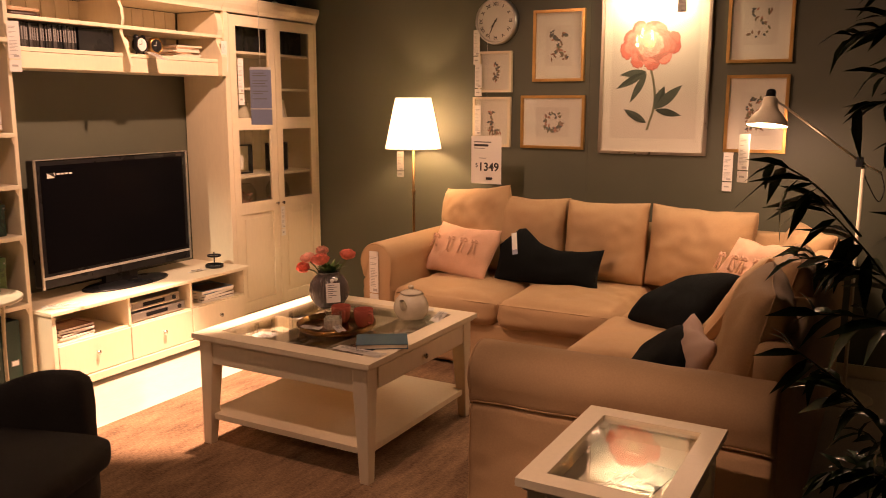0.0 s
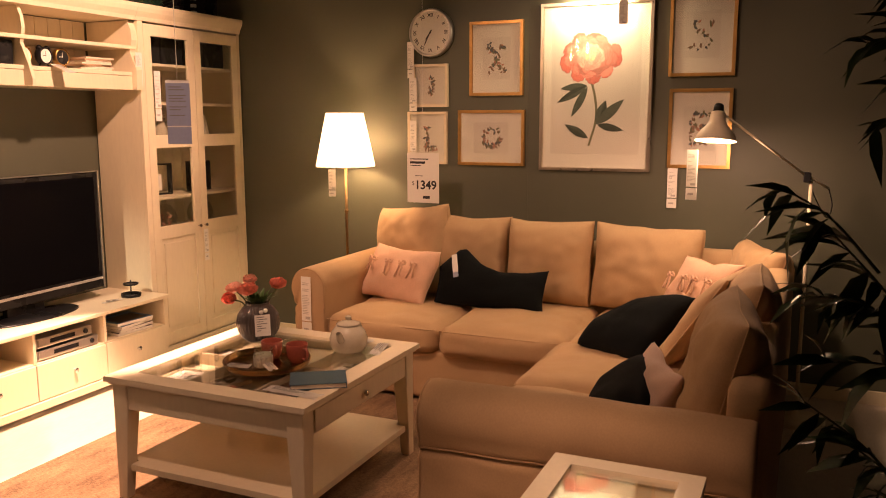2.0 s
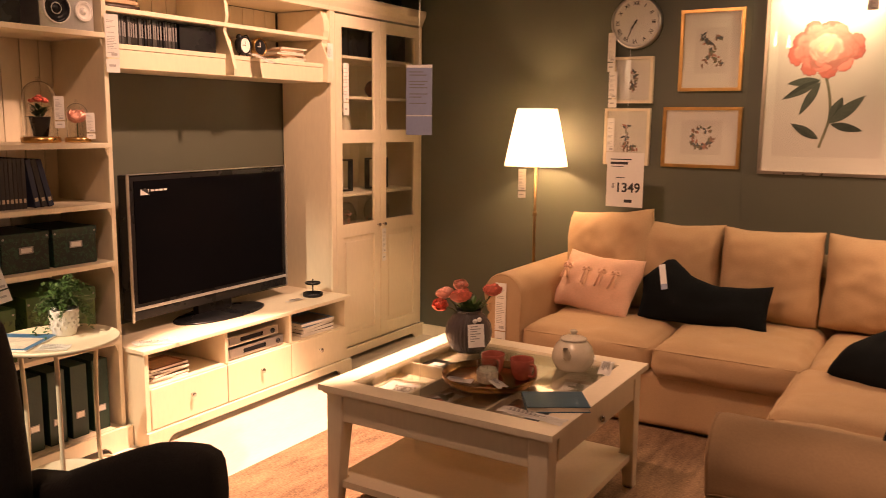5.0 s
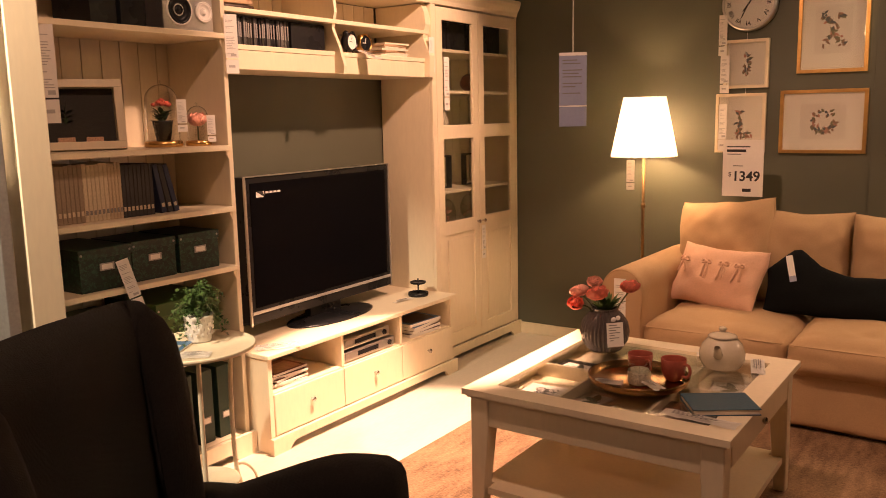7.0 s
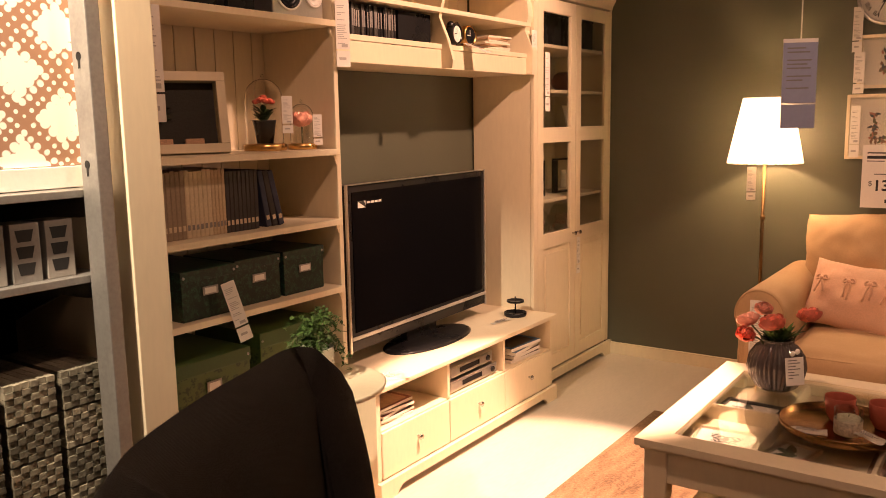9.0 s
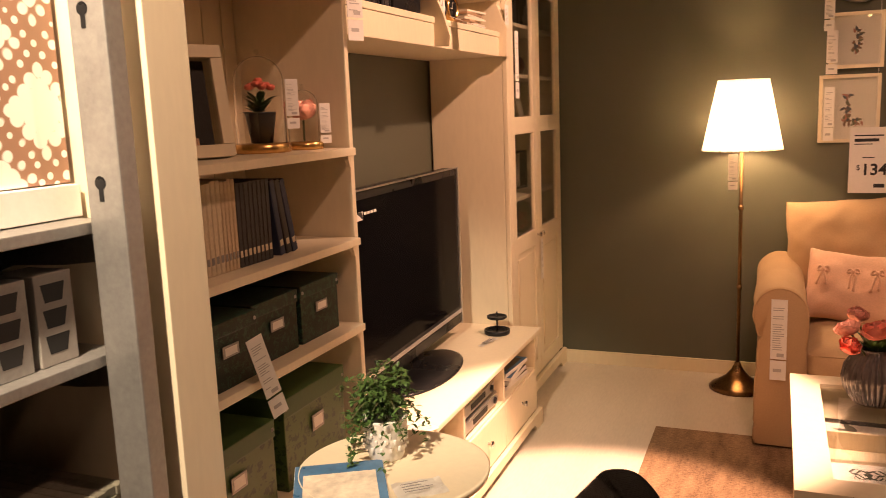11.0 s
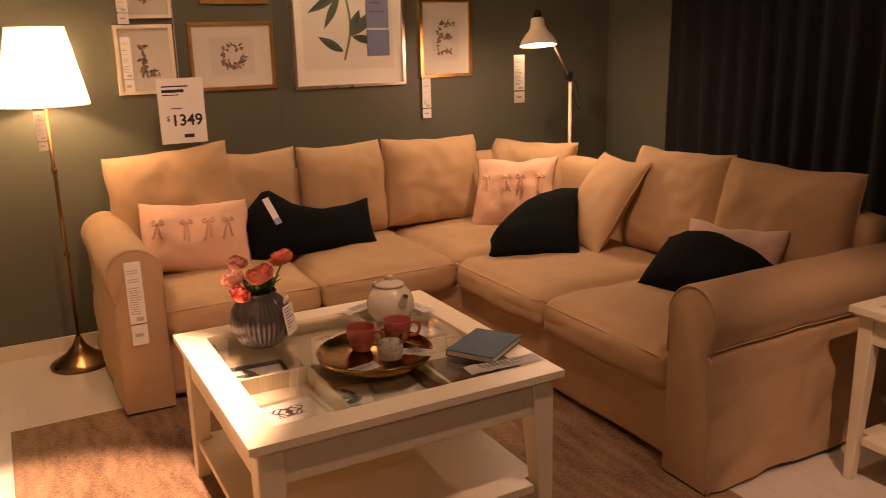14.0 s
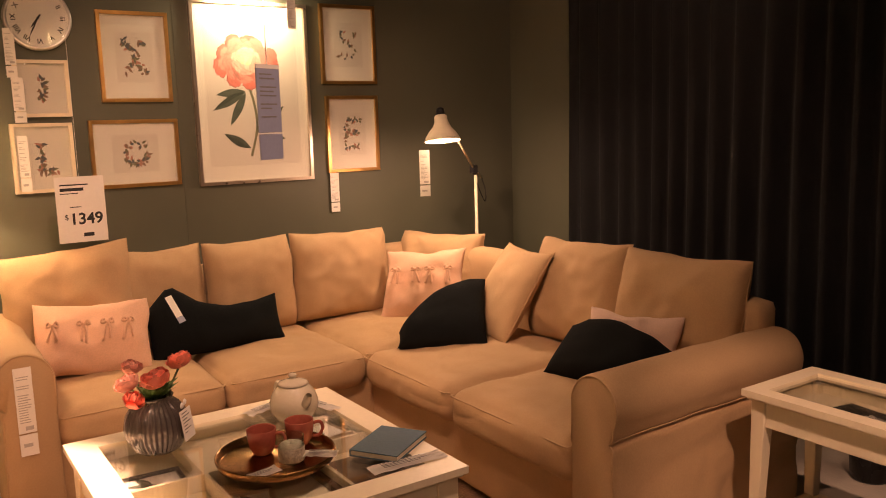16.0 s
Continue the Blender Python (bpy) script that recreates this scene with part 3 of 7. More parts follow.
def lattice(x0, x1, ys, zs, holes, bevel=0.003):
    """A plate in the yz plane with rectangular openings, given by column and row."""
    bm = bmesh.new()
    v = [[bm.verts.new((x0, y, z)) for z in zs] for y in ys]
    faces = [bm.faces.new((v[i][j], v[i][j + 1], v[i + 1][j + 1], v[i + 1][j])) for i in range(len(ys) - 1) for j in range(len(zs) - 1) if (i, j) not in holes]
    r = bmesh.ops.extrude_face_region(bm, geom=faces)
    bmesh.ops.translate(bm, vec=(x1 - x0, 0, 0), verts=[g for g in r["geom"] if isinstance(g, bmesh.types.BMVert)])
    bmesh.ops.recalc_face_normals(bm, faces=bm.faces)
    sharp = [e for e in bm.edges if len(e.link_faces) == 2 and e.calc_face_angle() > 1]
    bmesh.ops.bevel(bm, geom=sharp, offset=bevel, segments=2, affect="EDGES", profile=0.6)
    return bm


for y0, y1, ky in ((CY0 + 0.042, DM - 0.0015, DM - 0.03), (DM + 0.0015, CY1 - 0.027, DM + 0.03)):
    z0, z1, s = 0.09, 2.075, 0.062
    d = part("door", lattice(CX - 0.02, CX, (y0, y0 + s, y1 - s, y1), (z0, z0 + 0.08, 0.77, 0.85, 1.335, 1.415, z1 - 0.07, z1), ((1, 1), (1, 3), (1, 5)), 0.004), WHITE, cab, "cream panelled door with glass above")
    part("lower_panel", boxes((CX - 0.014, CX - 0.009, y0 + s, y1 - s, z0 + 0.08, 0.77), (CX - 0.010, CX - 0.004, y0 + s + 0.03, y1 - s - 0.03, z0 + 0.11, 0.74), bevel=0.003), WHITE, d)
    for a, b in ((0.85, 1.335), (1.415, z1 - 0.07)):
        part("pane", boxes((CX - 0.012, CX - 0.009, y0 + s - 0.004, y1 - s + 0.004, a - 0.004, b + 0.004), bevel=0), PANE, d).visible_shadow = False
    knob(d, CX, ky, 0.82)
price_tag(pose(CX + 0.006, DM + 0.03, 0.79, 0, 0, 90), 0.042, 0.21)
price_tag(pose(CX + 0.008, CY0 + 0.13, 1.80, 0, 0, 90), 0.05, 0.30)

# bridging shelf over the television
BRX = -4.0
br = thing("bridging_shelf", "cream wall bridge with two shelf rows over the television", "shelf")
part("bottom_rail", boxes((BRX - 0.02, BRX, BY1 + 0.001, CY0 - 0.001, 1.682, 1.763)), WHITE, br)
part("shelf", boxes((WALL_X + 0.02, BRX + 0.004, BY1 + 0.001, CY0 - 0.001, 1.764, 1.786)), WHITE, br)
part("shelf", boxes((WALL_X + 0.02, BRX + 0.004, BY1 + 0.001, CY0 - 0.001, 1.918, 1.938)), WHITE, br)
part("bottom_board", boxes((WALL_X + 0.002, BRX - 0.021, BY1 + 0.001, CY0 - 0.001, 1.684, 1.70)), WHITE, br)
div = [(WALL_X + 0.02, 1.70), (BRX + 0.030, 1.682), (BRX + 0.034, 1.80), (BRX + 0.012, 1.85), (BRX - 0.01, 1.90), (BRX + 0.01, 1.97), (BRX + 0.004, 2.03), (BRX - 0.02, 2.082), (WALL_X + 0.02, 2.082)]
part("divider", prism([div[0], (BRX + 0.056, 1.682), (BRX + 0.060, 1.715), *div[2:]], 0.02, "y", 3.345), WHITE, br)
part("end_panel", prism([(u + 0.004, v) for u, v in div], 0.045, "y", CY0 - 0.046), WHITE, br)
part("cornice", cornice(BY1 + 0.001, CY0 - 0.016, WALL_X + 0.01, BRX + 0.02, 2.087), WHITE, br)
boarding(br, WALL_X + 0.018, BY1 + 0.002, CY0 - 0.047, 1.702, 2.083)

# television bench
TX, TY0, TY1 = -3.87, 2.685, 4.125
tv_bench = thing("television_bench", "low cream television bench with three drawers", "tv bench")
part("top", boxes((WALL_X + 0.005, TX + 0.022, TY0 - 0.015, TY1 + 0.015, 0.437, 0.458), bevel=0.005), WHITE, tv_bench)
part("side_panel", boxes((WALL_X + 0.01, TX, TY0, TY0 + 0.025, 0.0, 0.437)), WHITE, tv_bench)
part("side_panel", boxes((WALL_X + 0.01, TX, TY1 - 0.025, TY1, 0.0, 0.437)), WHITE, tv_bench)
part("back_panel", boxes((WALL_X + 0.01, WALL_X + 0.02, TY0 + 0.026, TY1 - 0.026, 0.06, 0.437)), WHITE, tv_bench)
part("middle_shelf", boxes((WALL_X + 0.02, TX - 0.004, TY0 + 0.0255, TY1 - 0.0255, 0.262, 0.276)), WHITE, tv_bench)
part("bottom", boxes((WALL_X + 0.02, TX - 0.02, TY0 + 0.0255, TY1 - 0.0255, 0.075, 0.09)), WHITE, tv_bench)
part("plinth", plinth(TY0 - 0.01, TY1 + 0.01, TX + 0.024, 0.075, 0.10), WHITE, tv_bench)
cell = (TY1 - TY0 - 0.05) / 3
for k in range(3):
    y0 = TY0 + 0.025 + k * cell
    if k:
        part("partition", boxes((WALL_X + 0.02, TX, y0 - 0.009, y0 + 0.009, 0.277, 0.436)), WHITE, tv_bench)
        part("partition", boxes((WALL_X + 0.02, TX - 0.022, y0 - 0.009, y0 + 0.009, 0.0905, 0.261)), WHITE, tv_bench)
    d = part("drawer_front", boxes((TX - 0.016, TX + 0.005, y0 + 0.003, y0 + cell - 0.003, 0.078, 0.268), bevel=0.005), WHITE, tv_bench)
    knob(d, TX + 0.005, y0 + cell / 2, 0.185, 0.013)

# television
tv = thing("television", "large black flat screen television with a silver frame", "television", pose(-4.135, 3.375, 0.459, 0, 0, 2))
W2 = 0.547
part("housing", boxes((-0.07, 0.0, -W2, W2, 0.062, 0.752), bevel=0.012), BLACK, tv)
part("screen", boxes((0.0, 0.003, -W2 + 0.035, W2 - 0.035, 0.142, 0.722), bevel=0), SCREEN, tv)
part("frame_edge", boxes((-0.004, 0.006, -W2 - 0.004, -W2 + 0.008, 0.058, 0.756), (-0.004, 0.006, W2 - 0.008, W2 + 0.004, 0.058, 0.756), (-0.004, 0.006, -W2 + 0.009, W2 - 0.009, 0.750, 0.756), bevel=0.002), SILVER, tv, "thin silver edge")
part("silver_strip", boxes((0.0, 0.006, -W2 + 0.01, W2 - 0.01, 0.111, 0.126), bevel=0.002), LIGHT_SILVER, tv, "silver strip")
part("speaker_bar", boxes((0.0, 0.004, -W2 + 0.01, W2 - 0.01, 0.066, 0.108), bevel=0.002), BLACK, tv)
part("neck", boxes((-0.06, -0.02, -0.12, 0.12, 0.01, 0.062), bevel=0.005), BLACK, tv)
part("foot", moved(lathe([(0, 0.016), (0.10, 0.014), (0.19, 0.010), (0.2, 0.004), (0.2, 0.0), (0, 0)], 40), Matrix.Diagonal((0.7, 1.5, 1, 1)) @ Matrix.Translation((0.02, 0, 0))), BLACK, tv, "glossy black oval foot", True)
part("screen_label", boxes((0.003, 0.0038, -0.475, -0.425, 0.655, 0.683), bevel=0), PAPER, tv, "small white sticker")
part("screen_label", prism([(-0.475, 0.683), (-0.435, 0.683), (-0.425, 0.662), (-0.425, 0.655)], 0.0006, "x", 0.0039), INK, tv)
part("screen_label", boxes(*[(0.003, 0.0036, -0.415 + k * 0.026, -0.395 + k * 0.026, 0.670, 0.679) for k in range(4)], bevel=0), PAPER, tv)


# ---- corner sofa ----
sofa = thing("corner_sofa", "large beige slipcovered corner sofa with rolled arms", "sofa")


ARM_PROFILE = [(0.100, 0.02), (0.099, 0.25), (0.098, 0.45), (0.098, 0.54)] + [(0.106 * math.cos(radians(-6 + 214 * k / 23)) - 0.010, 0.592 + 0.106 * math.sin(radians(-6 + 214 * k / 23))) for k in range(24)]
ARM_PROFILE += [(-0.101, 0.524), (-0.096, 0.508), (-0.086, 0.499), (-0.078, 0.496), (-0.084, 0.490), (-0.093, 0.480)] + [(-0.095 - 0.006 * q / 16, 0.465 - 0.445 * q / 16) for q in range(17)]


def arm_point(x, z, y, length, seed):
    e = min(y, length - y)
    shrink = 1 - 0.07 * max(0, 1 - e / 0.02) ** 2
    w = 0.006 * noise.noise(Vector((x * 6 + seed, y * 7, z * 7))) + 0.003 * noise.noise(Vector((x * 14, y * 5 + seed, z * 18)))
    if x < -0.05 and z < 0.49:
        # slack folds in the loose side cover, slanting down from the seam
        slack = min(1.0, (0.49 - z) / 0.06)
        n1 = noise.noise(Vector((y * 2.2 + z * 3.5 + seed, z * 8 - y * 3.0, seed)))
        n2 = noise.noise(Vector((y * 3.5 - z * 2.0, z * 15 + y * 5.5, seed + 4)))
        w += slack * (0.010 * max(0.0, 1 - 4.0 * abs(n1)) ** 1.5 + 0.004 * n2 - 0.004)
    sag = 0.006 * math.sin(max(0.0, min(1.0, y / length)) * 5.0 + seed) if 0.47 < z < 0.53 and x < 0 else 0.0
    return Vector(((x + w) * shrink * (1 + 0.05 * max(0, 0.4 - z)), y, 0.02 + (z - 0.02) * (1 - (1 - shrink) * 0.2) + 0.4 * w - sag))


def arm_shape(length, seed, flip=1):
    """A rolled arm along y from 0 to length; x across, outer side towards -x, or +x with flip -1."""
    bm = bmesh.new()
    rings = []
    ys = [0.0, 0.003, 0.010, 0.02] + [0.02 + (length - 0.04) * k / 64 for k in range(1, 64)] + [length - 0.02, length - 0.008, length]
    for y in ys:
        rings.append([bm.verts.new(Vector((flip, 1, 1)) * arm_point(x, z, y, length, seed)) for x, z in ARM_PROFILE])
    for a, b in zip(rings, rings[1:]):
        for k in range(len(ARM_PROFILE) - 1):
            bm.faces.new((a[k], b[k], b[k + 1], a[k + 1]))
    bm.faces.new(rings[0])
    bm.faces.new(rings[-1][::-1])
    bmesh.ops.recalc_face_normals(bm, faces=bm.faces)
    return bm


def sofa_arm(length, seed, flip, m):
    a = part("armrest", arm_shape(length, seed, flip), SOFA, sofa, "rolled armrest with loose cover", True, m)
    part("piping", tube([Vector((flip, 1, 1)) * (arm_point(x, z, 0.004, length, seed) + Vector((0, -0.002, 0))) for x, z in ARM_PROFILE[2:]], 0.0042, 6), SOFA, a, "", True)
    part("seam", tube([Vector((flip, 1, 1)) * (arm_point(-0.094, 0.504, length * k / 40, length, seed) + Vector((-0.002, 0, 0))) for k in range(41)], 0.0024, 6), SOFA, a, "", True)
    return a


sofa_arm(0.90, 1, 1, pose(-2.822, 4.10, 0))
sofa_arm(0.985, 2, -1, pose(-1.385, 2.60, 0, 0, 0, -90))
# bases with the skirts reaching to the floor
part("base", slab(-2.74, -0.46, 4.155, 5.02, 0.025, 0.30, 0.03, 34, 3, 0.004, 0.006, 0.002), SOFA, sofa, "", True)
part("base", slab(-1.335, -0.46, 2.68, 4.30, 0.025, 0.30, 0.03, 34, 4, 0.004, 0.006, 0.002), SOFA, sofa, "", True)
part("backrest", slab(-2.75, -0.37, 4.92, 5.06, 0.05, 0.80, 0.05, 16, 5, 0.01, 0.006), SOFA, sofa, "", True)
part("backrest", slab(-0.50, -0.36, 2.62, 4.915, 0.05, 0.80, 0.05, 16, 6, 0.01, 0.006), SOFA, sofa, "", True)
SEATS = [(-2.725, -2.055, 4.10, 4.93), (-2.045, -1.375, 4.10, 4.93), (-1.365, -0.50, 4.13, 4.93), (-1.40, -0.51, 3.42, 4.115), (-1.40, -0.51, 2.70, 3.41)]
for k, (x0, x1, y0, y1) in enumerate(SEATS):
    c = part("seat_cushion", slab(x0, x1, y0, y1, 0.275, 0.445, 0.062, 36, 10 + k, 0.034, 0.009, 0.003), SOFA, sofa, "", True)
    for z in (0.418,):
        part("seam", tube([(x0 + 0.01, y0 + 0.03, z), (x0 + 0.01, y0 + 0.012, z), (x0 + 0.03, y0 + 0.007, z), (x1 - 0.03, y0 + 0.007, z), (x1 - 0.01, y0 + 0.012, z), (x1 - 0.01, y0 + 0.03, z)] if k < 3 else [(x0 + 0.03, y0 + 0.01, z), (x0 + 0.012, y0 + 0.01, z), (x0 + 0.007, y0 + 0.03, z), (x0 + 0.007, y1 - 0.03, z), (x0 + 0.012, y1 - 0.01, z), (x0 + 0.03, y1 - 0.01, z)], 0.0032, 6), SOFA, c, "", True)


def sofa_cushion(w, h, t, m, seed, name="back_cushion"):
    c = part(name, cushion(w, h, t, 36, seed, 0.020, 0.012, 0.010, 4.2), SOFA, sofa, "", True, m)
    part("seam", tube(seam_line(w, h, t, seed, 0.020, 0.012, 0.010, 4.2), 0.0028, 6), SOFA, c, "", True)
    return c


sofa_cushion(0.575, 0.535, 0.22, pose(-2.52, 4.765, 0.455, -10, -6, -19), 1)
sofa_cushion(0.52, 0.49, 0.20, pose(-2.165, 4.775, 0.455, -8, 1, 6), 2)
sofa_cushion(0.485, 0.485, 0.22, pose(-1.657, 4.79, 0.455, -9, 1, 8), 3)
sofa_cushion(0.585, 0.475, 0.22, pose(-1.12, 4.83, 0.455, -9, 2, 1), 4)
sofa_cushion(0.55, 0.43, 0.19, pose(-0.600, 4.70, 0.455, -15, 0, -66), 5)
sofa_cushion(0.55, 0.49, 0.21, pose(-0.575, 3.57, 0.455, -14, -1, -86), 6)
sofa_cushion(0.57, 0.50, 0.21, pose(-0.605, 2.965, 0.455, -14, 1, -82), 7)


def pillow(label, w, h, t, m, material, seed, category="cushion", piping=None, wrinkle=0.012, tag=False, group="scatter cushions", pinch=0.09, top=None):
    p = thing("scatter_cushion", label, category, m, group)
    c = part("cover", cushion(w, h, t, 22, seed, wrinkle, pinch, 0.01, 2.6, top), material, p, "", True)
    if piping:
        part("piping", tube(seam_line(w, h, t, seed, wrinkle, pinch, 0.01, 2.6, top), 0.0045, 6), piping, p, "", True)
    if tag:
        part("label_card", boxes((-0.016, 0.016, -0.0008, 0.0008, 0, 0.11), bevel=0), PAPER, p, "white paper label", False, tag)
        part("label_foot", boxes((-0.016, 0.016, -0.0008, 0.0008, -0.03, -0.001), bevel=0), BLUE_CARD, p, "", False, tag)
    return p


def ties(parent, n, width, z, y, material):
    """Knotted ribbons across the front of a cushion."""
    rnd = random.Random(n + int(100 * z))
    for k in range(n):
        x = (k - (n - 1) / 2) * width / max(1, n - 1) + rnd.uniform(-0.02, 0.02)
        for s in (-1, 1):
            part("tie_loop", tube(arc([(x, y - 0.012, z), (x + s * 0.014, y - 0.014, z + 0.010 + rnd.uniform(0, 0.008)), (x + s * 0.024, y - 0.008, z + 0.002), (x + s * 0.018, y - 0.010, z - 0.004), (x, y - 0.012, z)], 5), 0.0055, 8), material, parent, "", True)
            part("tie_end", tube(arc([(x, y - 0.013, z), (x + s * 0.010, y - 0.011, z - 0.03), (x + s * rnd.uniform(0.004, 0.026), y - 0.004, z - rnd.uniform(0.06, 0.10))], 5), 0.0058, 8), material, parent, "", True)
        part("knot", lathe([(0, 0.012), (0.009, 0.009), (0.012, 0), (0.009, -0.009), (0, -0.012)], 12), material, parent, "", True, pose(x, y - 0.013, z))


def leaning(low, along, tip):
    """A frame with its bottom edge from low to along and its far corner at tip."""
    low, along, tip = Vector(low), Vector(along), Vector(tip)
    x = (along - low).normalized()
    up = tip - along
    z = (up - x * up.dot(x)).normalized()
    y = z.cross(x)
    mid = (low + along) / 2
    return Matrix(((x.x, y.x, z.x, mid.x), (x.y, y.y, z.y, mid.y), (x.z, y.z, z.z, mid.z), (0, 0, 0, 1)))


pl = pillow("peach linen cushion with knotted ties leaning on the sofa arm", 0.49, 0.345, 0.15, pose(-2.515, 4.475, 0.462, -32, 1, -12), PEACH, 21, wrinkle=0.036, pinch=0.05)
ties(pl, 4, 0.30, 0.21, -0.088, PEACH)
pl = pillow("peach linen cushion with knotted ties in the sofa corner", 0.46, 0.40, 0.15, pose(-0.86, 4.43, 0.462, -30, -3, -46), PEACH, 22, wrinkle=0.036, pinch=0.05)
ties(pl, 4, 0.28, 0.25, -0.090, PEACH)
pillow("black velvet cushion slumped against the back cushions", 0.65, 0.36, 0.15, pose(-1.93, 4.525, 0.462, -27, 0, 1), BLACK_CLOTH, 23, tag=pose(-0.19, -0.080, 0.175, -4, -16, 0), pinch=0.03, top=(0.62, 1.0, 0.72, 0.61, 0.62, 0.68))
pillow("black velvet cushion leaning in the sofa corner", 0.42, 0.42, 0.17, leaning((-1.247, 3.986, 0.465), (-0.955, 3.770, 0.470), (-0.734, 4.091, 0.763)), BLACK_CLOTH, 24, pinch=0.03, top=(0.22, 0.56, 0.80, 0.93, 1.0, 1.0))
pillow("beige piped cushion standing in the sofa corner", 0.44, 0.50, 0.13, pose(-0.83, 3.93, 0.462, -34, 0, -100), SOFA, 25, piping=SOFA, pinch=0.05)
pillow("black velvet cushion lying by the sofa arm", 0.50, 0.33, 0.17, pose(-0.97, 3.02, 0.467, -50, 2, -80), BLACK_CLOTH, 26, pinch=0.05, top=(0.75, 0.95, 1.0, 0.95, 0.85, 0.7))
pillow("pale pink linen cushion behind a black cushion", 0.38, 0.28, 0.12, leaning((-0.885, 3.150, 0.465), (-0.755, 2.840, 0.460), (-0.630, 2.770, 0.66)), PINK, 27, wrinkle=0.030, pinch=0.03)
price_tag(pose(-2.835, 4.090, 0.650, 0, 0, 0), 0.062, 0.34, "long white paper price tag on the sofa arm")
seat_tag = thing("paper_slip", "crumpled white paper slip on the sofa seat", "paper")
part("sheet", moved(slab(-0.07, 0.07, -0.03, 0.03, 0, 0.004, 0.0015, 4, 3, 0.004, 0.01), pose(-1.06, 4.13, 0.487, 0, 0, 20)), PAPER, seat_tag)


# ---- tables ----
def glazed_table(name, label, category, w, d, h, m, leg=0.07, rim=0.085, shelf_z=0.14, apron=0.11, drawer_side=None, group=""):
    """A cream table with a glass top over a display tray, tapered legs and a low shelf. Centred, x width, y depth."""
    t = thing(name, label, category, m, group)
    a, b = w / 2, d / 2
    for sx in (-1, 1):
        o = [(sx * a, -b), (sx * a, b), (sx * (a - rim), b - rim), (sx * (a - rim), -b + rim)]
        bm = prism(o, 0.022, "z", h - 0.022)
        part("top_rail", bm, WHITE, t)
    for sy in (-1, 1):
        o = [(-a, sy * b), (a, sy * b), (a - rim, sy * (b - rim)), (-a + rim, sy * (b - rim))]
        part("top_rail", prism(o, 0.022, "z", h - 0.022), WHITE, t)
    e = 0.012
    part("moulding", boxes((-a + e, a - e, -b + e, -b + e + 0.02, h - 0.034, h - 0.0225), (-a + e, a - e, b - e - 0.02, b - e, h - 0.034, h - 0.0225), (-a + e, -a + e + 0.02, -b + e + 0.021, b - e - 0.021, h - 0.034, h - 0.0225), (a - e - 0.02, a - e, -b + e + 0.021, b - e - 0.021, h - 0.034, h - 0.0225), bevel=0.003), WHITE, t)
    part("glass_top", boxes((-a + rim - 0.006, a - rim + 0.006, -b + rim - 0.006, b - rim + 0.006, h - 0.012, h - 0.007), bevel=0), PANE, t, "clear glass top").visible_shadow = False
    i = 0.022
    part("apron", boxes((-a + i + leg, a - i - leg, -b + i + 0.008, -b + i + 0.026, h - 0.034 - apron, h - 0.034)), WHITE, t)
    part("apron", boxes((-a + i + leg, a - i - leg, b - i - 0.026, b - i - 0.008, h - 0.034 - apron, h - 0.034)), WHITE, t)
    part("apron", boxes((-a + i + 0.008, -a + i + 0.026, -b + i + leg, b - i - leg, h - 0.034 - apron, h - 0.034)), WHITE, t)
    part("apron", boxes((a - i - 0.026, a - i - 0.008, -b + i + leg, b - i - leg, h - 0.034 - apron, h - 0.034)), WHITE, t)
    part("tray_bottom", boxes((-a + i + 0.0265, a - i - 0.0265, -b + i + 0.0265, b - i - 0.0265, h - 0.078, h - 0.068)), WHITE, t)
    for sx in (-1, 1):
        for sy in (-1, 1):
            bm = bmesh.new()
            x0, y0 = sx * (a - i), sy * (b - i)
            x1, y1 = x0 - sx * leg, y0 - sy * leg
            rings = []
            for z, k in ((h - 0.034, 1.0), (h - 0.034 - apron, 1.0), (0.0, 0.62)):
                xa, ya = x0 - sx * 0.0, y0 - sy * 0.0
                xb, yb = x0 - sx * leg * k, y0 - sy * leg * k
                rings.append([bm.verts.new(p) for p in ((xa, ya, z), (xb, ya, z), (xb, yb, z), (xa, yb, z))])
            for r0, r1 in zip(rings, rings[1:]):
                for q in range(4):
                    bm.faces.new((r0[q], r0[(q + 1) % 4], r1[(q + 1) % 4], r1[q]))
            bm.faces.new(rings[0])
            bm.faces.new(rings[-1])
            bmesh.ops.recalc_face_normals(bm, faces=bm.faces)
            bmesh.ops.bevel(bm, geom=[ed for ed in bm.edges], offset=0.003, segments=1, affect="EDGES")
            part("leg", bm, WHITE, t)
    s = i + 0.012
    k = leg * 0.7
    o = [(-a + s + k, -b + s), (a - s - k, -b + s), (a - s - k, -b + s + k), (a - s, -b + s + k), (a - s, b - s - k), (a - s - k, b - s - k), (a - s - k, b - s), (-a + s + k, b - s), (-a + s + k, b - s - k), (-a + s, b - s - k), (-a + s, -b + s + k), (-a + s + k, -b + s + k)]
    part("lower_shelf", prism(o, 0.025, "z", shelf_z - 0.025), WHITE, t)
    return t


coffee = glazed_table("coffee_table", "square cream coffee table with glass top and shelf", "coffee table", 0.93, 0.93, 0.51, pose(-2.335, 3.065, 0.010), 0.07, 0.09, 0.145, 0.10)
side_table = glazed_table("side_table", "small cream glass-topped side table beside the sofa", "side table", 0.40, 0.57, 0.605, pose(-0.71, 2.105, 0), 0.05, 0.06, 0.16, 0.085)
CT = 0.52
